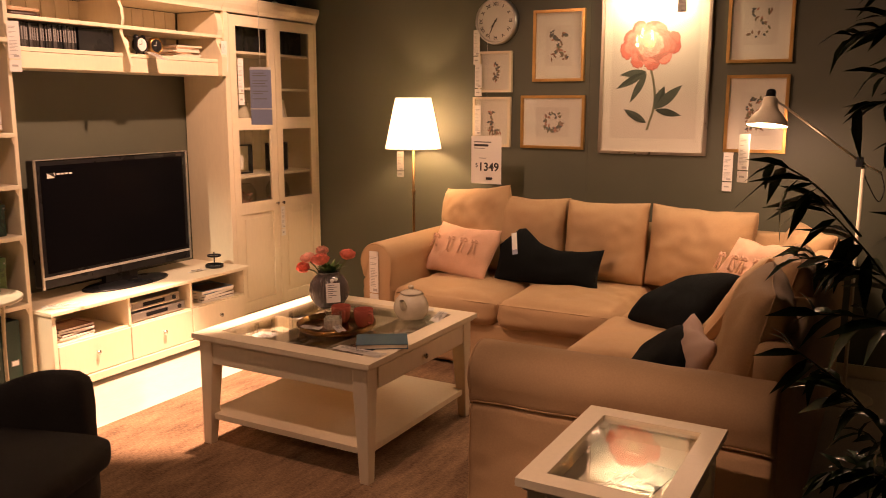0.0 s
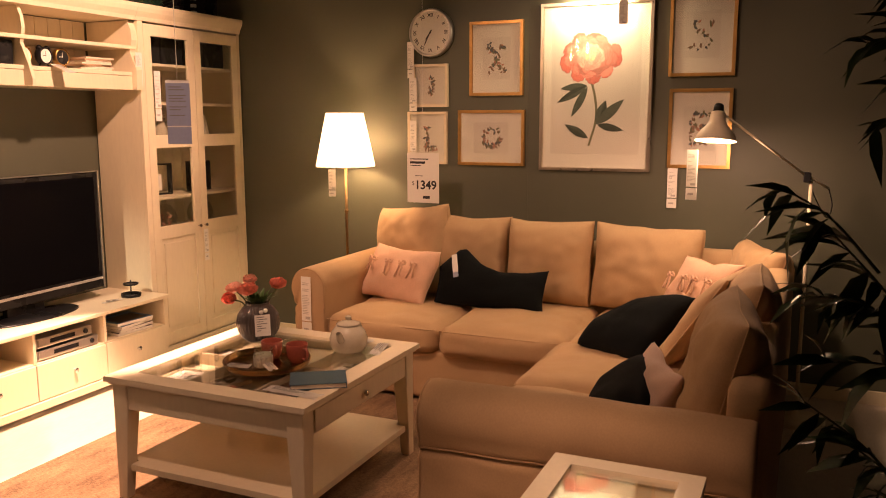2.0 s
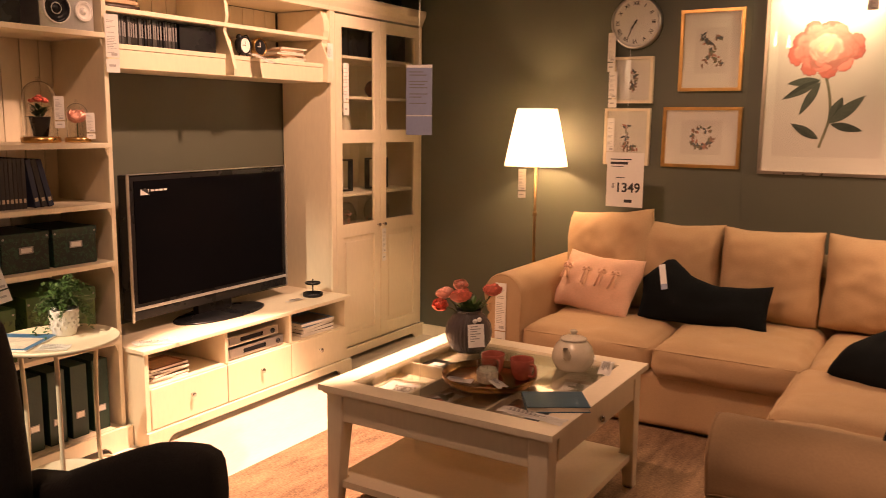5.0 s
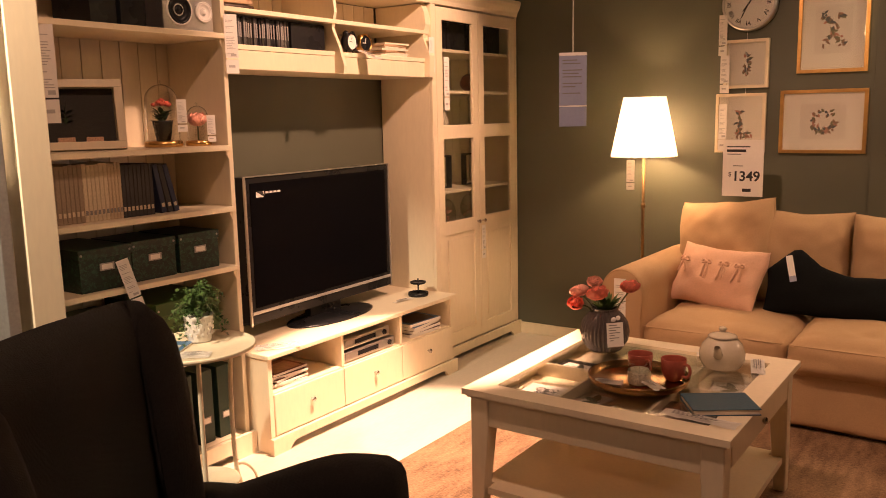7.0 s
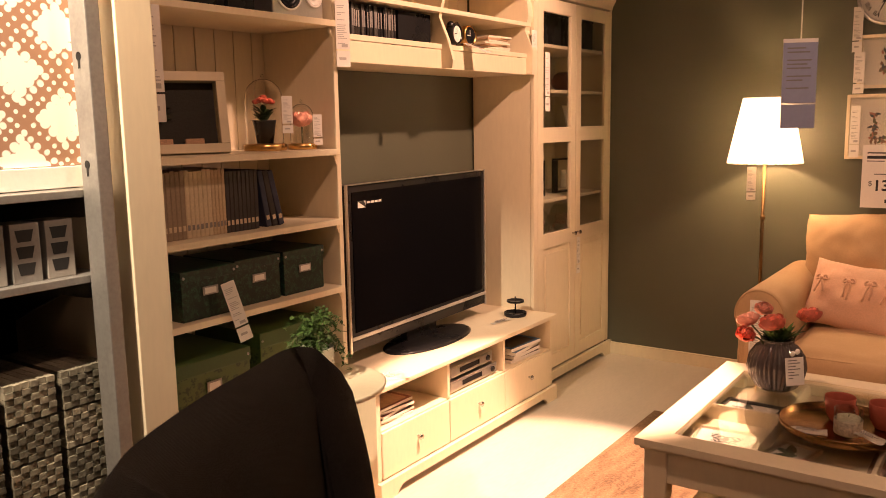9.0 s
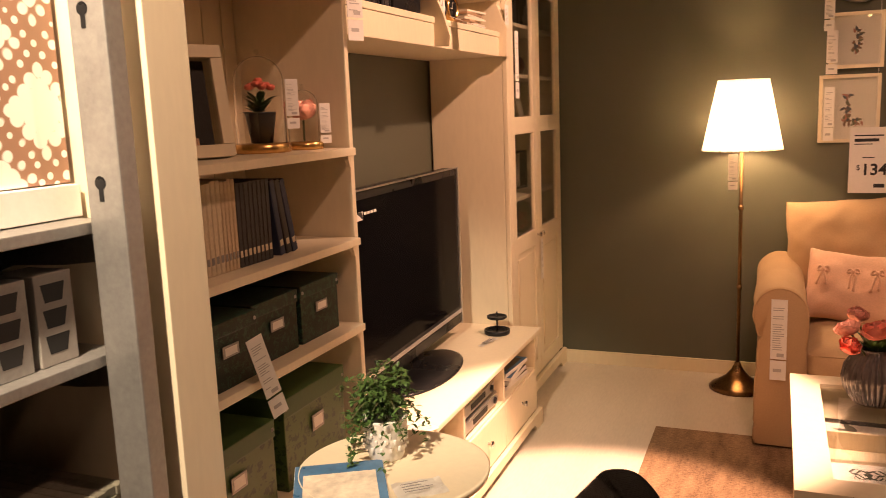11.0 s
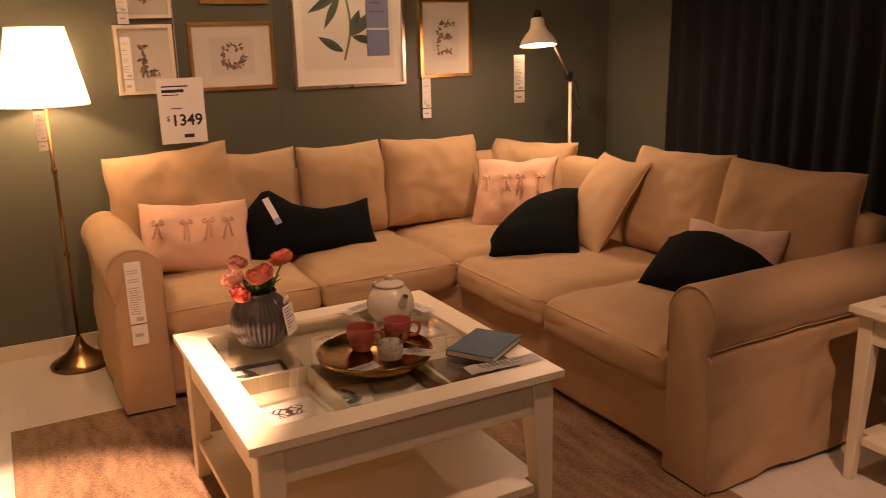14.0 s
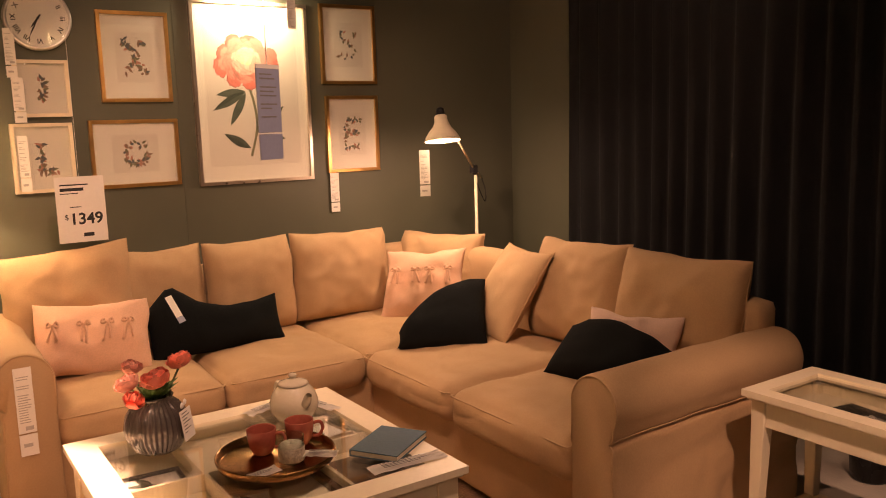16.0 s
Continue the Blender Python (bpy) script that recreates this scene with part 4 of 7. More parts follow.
# drawer on the side away from the television, with its knob; frame strips within the tray
knob(coffee, 0.436, 0.0, 0.42, 0.013)
part("drawer_front", boxes((0.436, 0.4435, -0.36, 0.36, 0.385, 0.470), bevel=0.003), WHITE, coffee)
part("tray_strip", boxes((-0.41, 0.41, -0.006, 0.006, 0.4425, 0.494), (-0.16, -0.148, -0.41, -0.007, 0.4425, 0.494), (-0.16, -0.148, 0.007, 0.41, 0.4425, 0.494), (0.15, 0.162, -0.41, -0.007, 0.4425, 0.494), (0.15, 0.162, 0.007, 0.41, 0.4425, 0.494), bevel=0.002), WHITE, coffee)


# ---- floor lamp ----
lamp = thing("floor_lamp", "brass floor lamp with a lit pleated white shade", "floor lamp", pose(-3.02, 4.86, 0))
part("base", lathe([(0, 0.0), (0.135, 0.0), (0.138, 0.012), (0.125, 0.024), (0.095, 0.040), (0.06, 0.065), (0.030, 0.10), (0.018, 0.125), (0.014, 0.14), (0, 0.14)], 36), DARK_BRASS, lamp, "domed antique brass foot", True)
part("pole", tube([(0, 0, 0.13), (0, 0, 1.27)], 0.009, 14), DARK_BRASS, lamp, "", True)
for z in (0.53, 0.93):
    part("collar", lathe([(0, -0.012), (0.012, -0.012), (0.014, 0), (0.012, 0.012), (0, 0.012)], 14), DARK_BRASS, lamp, "", True, pose(0, 0, z))
part("socket", lathe([(0, 0), (0.016, 0), (0.018, 0.02), (0.018, 0.06), (0.012, 0.07), (0, 0.07)], 16), BRASS, lamp, "", True, pose(0, 0, 1.24))
bm = bmesh.new()
rings = []
for z, r in ((1.213, 0.186), (1.218, 0.186), (1.38, 0.152), (1.545, 0.118), (1.55, 0.118)):
    rings.append([bm.verts.new(((r + 0.0016 * (k % 2)) * math.cos(2 * math.pi * k / 120), (r + 0.0016 * (k % 2)) * math.sin(2 * math.pi * k / 120), z)) for k in range(120)])
for a_, b_ in zip(rings, rings[1:]):
    for k in range(120):
        bm.faces.new((a_[k], a_[(k + 1) % 120], b_[(k + 1) % 120], b_[k]))
part("shade", bm, SHADE, lamp, "lit white cone shade")
part("shade_ring", tube([(0.1855 * math.cos(k / 24 * 2 * math.pi), 0.1855 * math.sin(k / 24 * 2 * math.pi), 1.215) for k in range(25)], 0.0025, 6), BRASS, lamp)
part("shade_spoke", merge(*[tube([(0, 0, 1.50), (0.126 * math.cos(a), 0.126 * math.sin(a), 1.50)], 0.002, 6) for a in (0, 2.1, 4.2)]), BRASS, lamp)
part("bulb", lathe([(0, 0.09), (0.02, 0.085), (0.03, 0.06), (0.028, 0.04), (0.014, 0.015), (0.012, 0)], 16), BULB_GLASS, lamp, "", True, pose(0, 0, 1.31))
price_tag(pose(-3.055, 4.75, 1.20, 0, 0, 25), 0.045, 0.17, "white paper price tag hanging from the lamp")

# ---- reading lamp behind the sofa ----
rl = thing("reading_lamp", "white adjustable floor lamp with a lit metal head", "floor lamp", pose(-0.31, 4.67, 0))
part("base", lathe([(0, 0), (0.14, 0), (0.14, 0.012), (0.12, 0.022), (0.03, 0.032), (0.014, 0.05), (0, 0.05)], 32), WHITE, rl, "", True)
part("pole", tube([(0, 0, 0.03), (0, 0, 1.21)], 0.0095, 12), WHITE, rl, "", True)
JOINT, HEAD = Vector((-0.02, -0.01, 1.235)), Vector((-0.405, -0.285, 1.540))
part("joint", boxes((-0.035, 0.0, -0.025, 0.012, 1.205, 1.255), bevel=0.006), BLACK, rl)
part("arm", tube([JOINT, HEAD], 0.006, 10), WHITE, rl, "", True)
part("arm_tail", tube([JOINT, JOINT + Vector((0.10, 0.06, -0.06))], 0.006, 10), WHITE, rl, "", True)
part("cable", tube(arc([JOINT + Vector((0.10, 0.06, -0.06)), JOINT + Vector((0.12, 0.05, -0.14)), JOINT + Vector((0.10, 0.03, -0.20)), JOINT + Vector((0.05, 0.02, -0.12)), JOINT]), 0.003, 6), BLACK, rl, "", True)
hd = pose(-0.422, -0.292, 1.408, -8, 2, 0)
part("head", lathe([(0.094, 0.0), (0.095, 0.004), (0.088, 0.022), (0.068, 0.052), (0.046, 0.075), (0.036, 0.098), (0.034, 0.125), (0.030, 0.135), (0.018, 0.140), (0, 0.141)], 36), WHITE, rl, "cream metal bell", True, hd)
part("head_cap", lathe([(0, 0.178), (0.012, 0.176), (0.022, 0.168), (0.024, 0.140), (0, 0.139)], 20), BLACK, rl, "", True, hd)
part("bulb", lathe([(0, 0.022), (0.05, 0.022), (0.082, 0.014), (0.086, 0.012), (0.086, 0.010), (0, 0.010)], 24), LAMP_GLOW, rl, "", True, hd)
price_tag(pose(-0.835, 4.40, 1.365, 0, 0, -18), 0.055, 0.24, "white paper price tag hanging from the lamp")

# ---- pictures on the north wall ----
def framed(name, label, x0, x1, z0, z1, frame_mat, fw, depth, mount, group="framed pictures", hole=None):
    y = WALL_Y - 0.001
    p = thing(name, label, "picture", pose((x0 + x1) / 2, y, (z0 + z1) / 2), group)
    a, b = (x1 - x0) / 2, (z1 - z0) / 2
    for sx in (-1, 1):
        o = [(sx * a, -b), (sx * a, b), (sx * (a - fw), b - fw), (sx * (a - fw), -b + fw)]
        part("frame_side", prism(o, depth, "y", -depth), frame_mat, p)
        o = [(-a, sx * b), (a, sx * b), (a - fw, sx * (b - fw)), (-a + fw, sx * (b - fw))]
        part("frame_side", prism(o, depth, "y", -depth), frame_mat, p)
    part("mount", boxes((-a + fw - 0.002, a - fw + 0.002, -0.009, -0.004, -b + fw - 0.002, b - fw + 0.002), bevel=0), mount, p)
    part("glass", boxes((-a + fw - 0.001, a - fw + 0.001, -0.0135, -0.0120, -b + fw - 0.001, b - fw + 0.001), bevel=0), PANE, p).visible_shadow = False
    return p, a, b


def petal_mesh(w, l, cup=0.2, tip=0.35, n=6):
    """A flat shape with a rounded or pointed end, from (0,0) along +z, in the xz plane."""
    o = []
    for k in range(n + 1):
        t = k / n
        o.append((w / 2 * math.sin(math.pi * min(1, t ** 0.75)) ** 0.8, t * l))
    return o + [(-u, v) for u, v in o[::-1]][1:-1]


def flat_shape(bm, outline, x, z, turn, y, thick=0.0004):
    c, s = math.cos(turn), math.sin(turn)
    vs = [bm.verts.new((x + u * c - v * s, y, z + u * s + v * c)) for u, v in outline]
    f = bm.faces.new(vs)
    bm.normal_update()
    if f.normal.y > 0:
        f.normal_flip()


DUSK = [mat("print_" + n, c, 0.8, vary=0.2, scale=30, bump=0.0) for n, c in (("rose", (0.46, 0.22, 0.16)), ("olive", (0.19, 0.17, 0.10)), ("brown", (0.26, 0.16, 0.11)), ("slate", (0.12, 0.12, 0.12)))]


def letter_art(p, points, size, seed):
    """A letter drawn with small printed flowers and leaves."""
    rnd = random.Random(seed)
    for mi in range(4):
        bm = bmesh.new()
        for k, (u, v) in enumerate(points):
            for q in range(3):
                if rnd.randrange(4) == mi:
                    flat_shape(bm, petal_mesh(0.012, rnd.uniform(0.016, 0.030)), u * size + rnd.uniform(-0.008, 0.008), v * size + rnd.uniform(-0.008, 0.008), rnd.uniform(0, 6.28), -0.0094 - 0.0001 * mi - 0.00002 * q)
        part("botanical_print", bm, DUSK[mi], p)


def line_pts(*pts, n=6):
    out = []
    for (a, b), (c, d) in zip(pts, pts[1:]):
        out += [(a + (c - a) * k / n, b + (d - b) * k / n) for k in range(n)]
    return out + [pts[-1]]


LETTER = {
    "x": line_pts((-0.6, -1), (0.6, 1), n=9) + line_pts((-0.6, 1), (0.6, -1), n=9),
    "o": [(0.9 * math.cos(k * 0.35), 0.8 * math.sin(k * 0.35)) for k in range(18)],
    "s": [(0.6, 0.75), (0.2, 1), (-0.3, 0.95), (-0.6, 0.65), (-0.4, 0.3), (0, 0.1), (0.4, -0.1), (0.6, -0.45), (0.3, -0.85), (-0.2, -1), (-0.6, -0.75)],
    "e": line_pts((0.6, 1), (-0.5, 1), (-0.5, -1), (0.6, -1), n=5) + line_pts((-0.4, 0.05), (0.4, 0.05), n=4),
    "l": line_pts((-0.1, 1), (-0.2, -0.9), n=7) + line_pts((-0.2, -0.9), (0.8, -1), n=4),
    "d": line_pts((-0.1, 1), (0.1, 0.2), (-0.1, -1), n=5),
}
SHEET = mat("print_paper", (0.70, 0.63, 0.55), 0.8, vary=0.03, bump=0.001)
for key, x0, x1, z0, z1, fm, fw, dp, ls, word in (
        ("x", -2.258, -1.916, 1.650, 2.090, GOLD, 0.018, 0.022, 0.075, "gold"), ("o", -2.334, -1.903, 1.228, 1.564, GOLD, 0.018, 0.022, 0.062, "gold"),
        ("s", -1.070, -0.720, 1.740, 2.182, GOLD, 0.018, 0.022, 0.075, "gold"), ("e", -1.058, -0.722, 1.238, 1.674, GOLD, 0.018, 0.022, 0.075, "gold"),
        ("l", -2.678, -2.408, 1.230, 1.556, WHITE, 0.016, 0.030, 0.065, "white"), ("d", -2.640, -2.402, 1.585, 1.848, WHITE, 0.016, 0.030, 0.05, "white")):
    p, a, b = framed("framed_print", "botanical letter print in a thin %s frame" % word, x0, x1, z0, z1, fm, fw, dp, MOUNT)
    if word == "gold":
        part("inner_sheet", boxes((-a * 0.52, a * 0.52, -0.0093, -0.0091, -b * 0.56, b * 0.56), bevel=0), SHEET, p)
    letter_art(p, LETTER[key], ls, ord(key))

peony, pa, pb = framed("framed_peony_print", "large peony print in a champagne metal frame", -1.806, -1.156, 1.210, 2.168, CHAMPAGNE, 0.017, 0.028, MOUNT)
part("inner_sheet", boxes((-pa * 0.80, pa * 0.80, -0.0093, -0.0091, -pb * 0.80, pb * 0.86), bevel=0), SHEET, peony)
PEONY = [mat("peony_tone", c, 0.8, vary=v, scale=40, bump=0.0, random_by="island") for c, v in (((0.60, 0.17, 0.13), 0.22), ((0.68, 0.27, 0.21), 0.25), ((0.78, 0.48, 0.38), 0.18), ((0.80, 0.68, 0.42), 0.12), ((0.42, 0.10, 0.08), 0.2))]
PLEAF = mat("peony_leaf_print", (0.075, 0.085, 0.062), 0.8, vary=0.35, scale=25, bump=0.0, random_by="island")
rnd = random.Random(5)
fx, fz, layer = -0.03, 0.165, 0


def ruffled(w, l, seed):
    """A broad petal outline, widest near its end, with a wavy, notched rim."""
    o = []
    for k in range(17):
        t = k / 16
        a = math.pi * (t - 0.5)
        rim = 1 + 0.07 * math.sin(9 * a + seed) + 0.05 * math.sin(17 * a + 2 * seed)
        o.append((w / 2 * math.sin(a) * rim, l * (0.52 + 0.48 * math.cos(a) * rim)))
    return [(0.0, 0.0)] + o[::-1]


# rings of petals from the rim inward: radius, count, width, length, paint and its edge paint
for r, count, w, l, tone, edge in ((0.078, 9, 0.105, 0.085, 0, 4), (0.066, 11, 0.085, 0.075, 1, 0), (0.056, 13, 0.066, 0.060, 1, 0), (0.046, 13, 0.054, 0.052, 1, 0), (0.036, 13, 0.046, 0.046, 2, 1), (0.026, 11, 0.040, 0.040, 2, 1), (0.016, 8, 0.034, 0.034, 2, 1), (0.006, 6, 0.026, 0.028, 3, 2)):
    bm, rims = bmesh.new(), bmesh.new()
    for k in range(count):
        a = 2 * math.pi * (k + 0.5 * rnd.random()) / count + r * 40
        ww, ll, sd, turn = w * rnd.uniform(0.8, 1.15), l * rnd.uniform(0.8, 1.1), rnd.uniform(0, 6), a - math.pi / 2 + rnd.uniform(-0.25, 0.25)
        x, z = fx + 1.22 * r * math.cos(a), fz + 0.86 * r * math.sin(a) + 0.010 * (0.08 - r) / 0.08
        layer += 1
        flat_shape(rims, ruffled(ww, ll, sd), x, z, turn, -0.0094 - 0.000016 * layer)
        flat_shape(bm, ruffled(ww * 0.93, ll * 0.95, sd), x, z, turn, -0.0094 - 0.000016 * layer - 0.000008)
    part("petal_edge", rims, PEONY[edge], peony)
    part("peony_petal", bm, PEONY[tone], peony)
bm = bmesh.new()
stem = arc([(-0.03, 0, 0.06), (0.0, 0, -0.05), (0.010, 0, -0.18), (-0.03, 0, -0.335)], 6)
for p0, p1 in zip(stem, stem[1:]):
    vs = [bm.verts.new((p0.x - 0.007, -0.0094, p0.z)), bm.verts.new((p1.x - 0.007, -0.0094, p1.z)), bm.verts.new((p1.x + 0.007, -0.0094, p1.z)), bm.verts.new((p0.x + 0.007, -0.0094, p0.z))]
    bm.faces.new(vs)
part("peony_stem", bm, DUSK[1], peony)
bm = bmesh.new()
for k, (x, z, dx, dz, w) in enumerate(((-0.045, 0.012, -0.162, -0.018, 0.045), (-0.045, 0.010, -0.182, -0.098, 0.048), (-0.043, 0.005, -0.096, -0.176, 0.046), (0.014, -0.21, 0.052, 0.137, 0.062), (0.014, -0.21, 0.156, 0.142, 0.062), (0.016, -0.212, 0.156, -0.034, 0.045), (-0.034, -0.29, -0.142, 0.080, 0.050))):
    l, turn = math.hypot(dx, dz), math.atan2(-dx, dz)
    for half in (-1, 1):
        o = [(0, l * t) for t in (1.0, 0.75, 0.5, 0.25, 0.0)] + [(half * w / 2 * math.sin(math.pi * t) ** 0.9 * (1.15 - 0.4 * t), l * t) for t in [q / 8 for q in range(1, 8)]]
        flat_shape(bm, o, x, z, turn, -0.0097 - 0.00003 * k)
part("peony_leaf", bm, PLEAF, peony)

# picture lamp
pic = thing("picture_lamp", "slim brass picture lamp lit above the peony print", "lamp", pose(-1.49, WALL_Y, 2.205))
part("wall_plate", lathe([(0, 0.016), (0.03, 0.014), (0.038, 0.0), (0, 0)], 20), BRASS, pic, "", True, pose(0, -0.001, 0.045, 90, 0, 0))
part("bracket", tube(arc([(0, -0.01, 0.045), (0, -0.035, 0.075), (0, -0.075, 0.055), (0, -0.112, 0.0)]), 0.005, 8), BRASS, pic, "", True)
part("head", merge(tube([(-0.21, -0.122, -0.010), (0.21, -0.122, -0.010)], 0.016, 16)), BRASS, pic, "", True)
part("light_strip", boxes((-0.18, 0.18, -0.124, -0.110, -0.0285, -0.026), bevel=0), LAMP_GLOW, pic)
price_tag(pose(-1.30, 4.935, 2.180, 0, 0, 0), 0.05, 0.16, "white paper tag hanging from the picture lamp", False)

# wall clock
ck = thing("wall_clock", "round wall clock with steel rim and roman dial", "clock", pose(-2.513, WALL_Y, 2.037))
part("case", lathe([(0, 0), (0.146, 0), (0.148, 0.02), (0.143, 0.042), (0.134, 0.046), (0.130, 0.036), (0, 0.034)], 56), SILVER, ck, "brushed steel rim", True, pose(0, -0.001, 0, 90, 0, 0))
part("dial", lathe([(0.130, 0.0368), (0, 0.0372)], 48), PAPER, ck, "", False, pose(0, -0.001, 0, 90, 0, 0))
for k, num in enumerate(("XII", "I", "II", "III", "IV", "V", "VI", "VII", "VIII", "IX", "X", "XI")):
    a = radians(30 * k)
    letters("numeral", num, 0.030, INK, ck, pose(0.104 * math.sin(a), -0.0385, 0.104 * math.cos(a), 90, 0, 0) @ pose(0, 0, 0, 0, 0, -30 * k), 0.0003, 0.0006)
for nm, a, l, w in (("hour_hand", 217, 0.058, 0.006), ("minute_hand", 207, 0.098, 0.0045)):
    bm = prism([(-w / 2, -0.018), (w / 2, -0.018), (w / 2 * 1.3, l * 0.7), (0, l), (-w / 2 * 1.3, l * 0.7)], 0.0012, "y", -0.041 if l < 0.08 else -0.043)
    part(nm, bm, INK, ck, "", False, pose(0, 0, 0, 0, a, 0))
part("hub", lathe([(0, 0.046), (0.006, 0.045), (0.006, 0.038)], 12), INK, ck, "", True, pose(0, 0, 0, 90, 0, 0))
part("glass", lathe([(0.131, 0.0455), (0, 0.0475)], 40), PANE, ck, "", True, pose(0, -0.001, 0, 90, 0, 0)).visible_shadow = False

# price tags hanging on the wall beside the frames
price_tag(pose(-2.645, 5.045, 1.985, 0, 0, 0), 0.045, 0.22)
price_tag(pose(-2.628, 5.04, 1.765, 0, 0, 0), 0.05, 0.205)
price_tag(pose(-2.632, 5.045, 1.50, 0, 0, 0), 0.045, 0.26)
price_tag(pose(-1.025, 5.072, 1.236, 0, 0, 0), 0.054, 0.225)

sign = thing("price_sign", "white hanging price sign with large printed numbers", "sign", pose(-2.448, 4.80, 1.160, 0, 0, 0))
part("card", boxes((-0.105, 0.105, -0.0015, 0.0015, -0.15, 0.15), bevel=0), PAPER, sign)
letters("price", "1349", 0.072, INK, sign, pose(0.018, -0.0022, -0.045, 90, 0, 0), 0.0004, 0.0016)
letters("currency", "$", 0.034, INK, sign, pose(-0.066, -0.0022, -0.034, 90, 0, 0), 0.0004, 0.0)
tagged(part("print_bar", boxes((-0.085, 0.015, -0.0021, -0.0015, 0.085, 0.099), (-0.085, 0.035, -0.0021, -0.0015, 0.110, 0.116), (-0.085, -0.01, -0.0021, -0.0015, 0.072, 0.076), (-0.05, 0.0, -0.0021, -0.0015, 0.010, 0.014), (0.0, 0.045, -0.0021, -0.0015, -0.125, -0.108), bevel=0), INK, sign), kind="stuff")
part("string", tube([(0, 0, 0.15), (0, 0, 1.84)], 0.0008, 6), PAPER, sign)

hang = thing("hanging_sign", "blue-grey information card hanging on a thin cord", "sign", pose(-2.395, 2.645, 1.425, 0, 0, 28))
part("card", boxes((-0.042, 0.042, -0.0012, 0.0012, 0.065, 0.215), bevel=0), BLUE_CARD, hang)
part("lower_card", boxes((-0.042, 0.042, -0.0012, 0.0012, 0.0, 0.060), bevel=0), BLUE_CARD, hang)
for z0, z1 in ((0.0605, 0.0645), (0.2155, 0.225)):
    part("card_edge", boxes((-0.042, 0.042, -0.0016, 0.0016, z0, z1), bevel=0), PAPER, hang)
part("print_bar", boxes(*[(-0.032, -0.032 + w, -0.0019, -0.0013, z, z + 0.0035) for z, w in ((0.20, 0.045), (0.19, 0.055), (0.17, 0.06), (0.16, 0.05), (0.15, 0.058), (0.13, 0.06), (0.12, 0.04), (0.10, 0.055))], bevel=0), GREY_INK, hang)
part("cord", tube([(0, 0, 0.22), (0, 0, 1.57)], 0.0014, 6), PAPER, hang)


# ---- things on the coffee table ----
def ribbed_vase(m):
    v = thing("vase", "dark grey ribbed ceramic vase with coral ranunculus flowers", "vase", m)
    prof = [(0.0, 0.0), (0.042, 0.0), (0.058, 0.012), (0.078, 0.045), (0.084, 0.075), (0.078, 0.11), (0.060, 0.138), (0.047, 0.150), (0.046, 0.158), (0.049, 0.163), (0.044, 0.163), (0.041, 0.150)]
    bm = bmesh.new()
    rings, segs = [], 144
    for r, z in prof:
        if r == 0:
            rings.append([bm.verts.new((0, 0, z))])
            continue
        deep = 0.0026 if 0.01 < z < 0.145 else 0.0005
        rings.append([bm.verts.new(((r + deep * (1 if k % 4 < 2 else -1)) * math.cos(2 * math.pi * k / segs), (r + deep * (1 if k % 4 < 2 else -1)) * math.sin(2 * math.pi * k / segs), z)) for k in range(segs)])
    for a, b in zip(rings, rings[1:]):
        for k in range(segs):
            j = (k + 1) % segs
            q = list(dict.fromkeys([a[k % len(a)], a[j % len(a)], b[j % len(b)], b[k % len(b)]]))
            if len(q) > 2:
                bm.faces.new(q)
    part("body", bm, VASE_GREY, v, "", True)
    heads = [(-0.080, -0.03, 0.215, 0.042, PETAL_PALE), (-0.012, -0.050, 0.212, 0.050, PETAL), (-0.045, 0.03, 0.240, 0.036, PETAL_PALE), (0.085, 0.01, 0.232, 0.044, PETAL), (-0.088, -0.065, 0.180, 0.036, PETAL)]
    for k, (x, y, z, r, pm) in enumerate(heads):
        part("stem", tube(arc([(x * 0.2, y * 0.2, 0.08), (x * 0.5, y * 0.5, 0.16), (x, y, z)], 5), 0.003, 6), STEM, v, "", True)
        part("flower", bloom(r * 0.84, k), pm, v, "ruffled coral flower", True, pose(x, y, z, -25 * y / 0.06 * -1, 25 * x / 0.08, 40 * k))
    bm = bmesh.new()
    rn = random.Random(8)
    for k in range(60):
        a = rn.uniform(0, 6.28)
        leaf_into(bm, Vector((0.02 * math.cos(a), 0.02 * math.sin(a), 0.155)), Vector((math.cos(a) * rn.uniform(0.2, 0.8), math.sin(a) * rn.uniform(0.2, 0.8), rn.uniform(0.4, 1.3))), rn.uniform(0.04, 0.085), 0.018)
    part("foliage", bm, HERB, v, "fresh green leaves")
    tg = part("tag", boxes((-0.03, 0.03, -0.0008, 0.0008, -0.085, 0), bevel=0), PAPER, v, "paper tag tied to the vase", False, pose(0.05, -0.066, 0.125, -8, 0, 38))
    part("tag_print", boxes(*[(-0.022, -0.022 + w, -0.0014, -0.0009, -0.01 - k * 0.009, -0.007 - k * 0.009) for k, w in enumerate((0.03, 0.04, 0.025, 0.04, 0.02, 0.035, 0.015))], bevel=0), GREY_INK, tg)
    part("tag_button", lathe([(0, 0.004), (0.007, 0.003), (0.009, 0)], 12), PAPER, v, "", True, pose(0.045, -0.062, 0.135, 90, 0, 38))
    part("tag_button", lathe([(0, 0.004), (0.007, 0.003), (0.009, 0)], 12), PAPER, v, "", True, pose(0.058, -0.052, 0.140, 90, 0, 38))
    return v


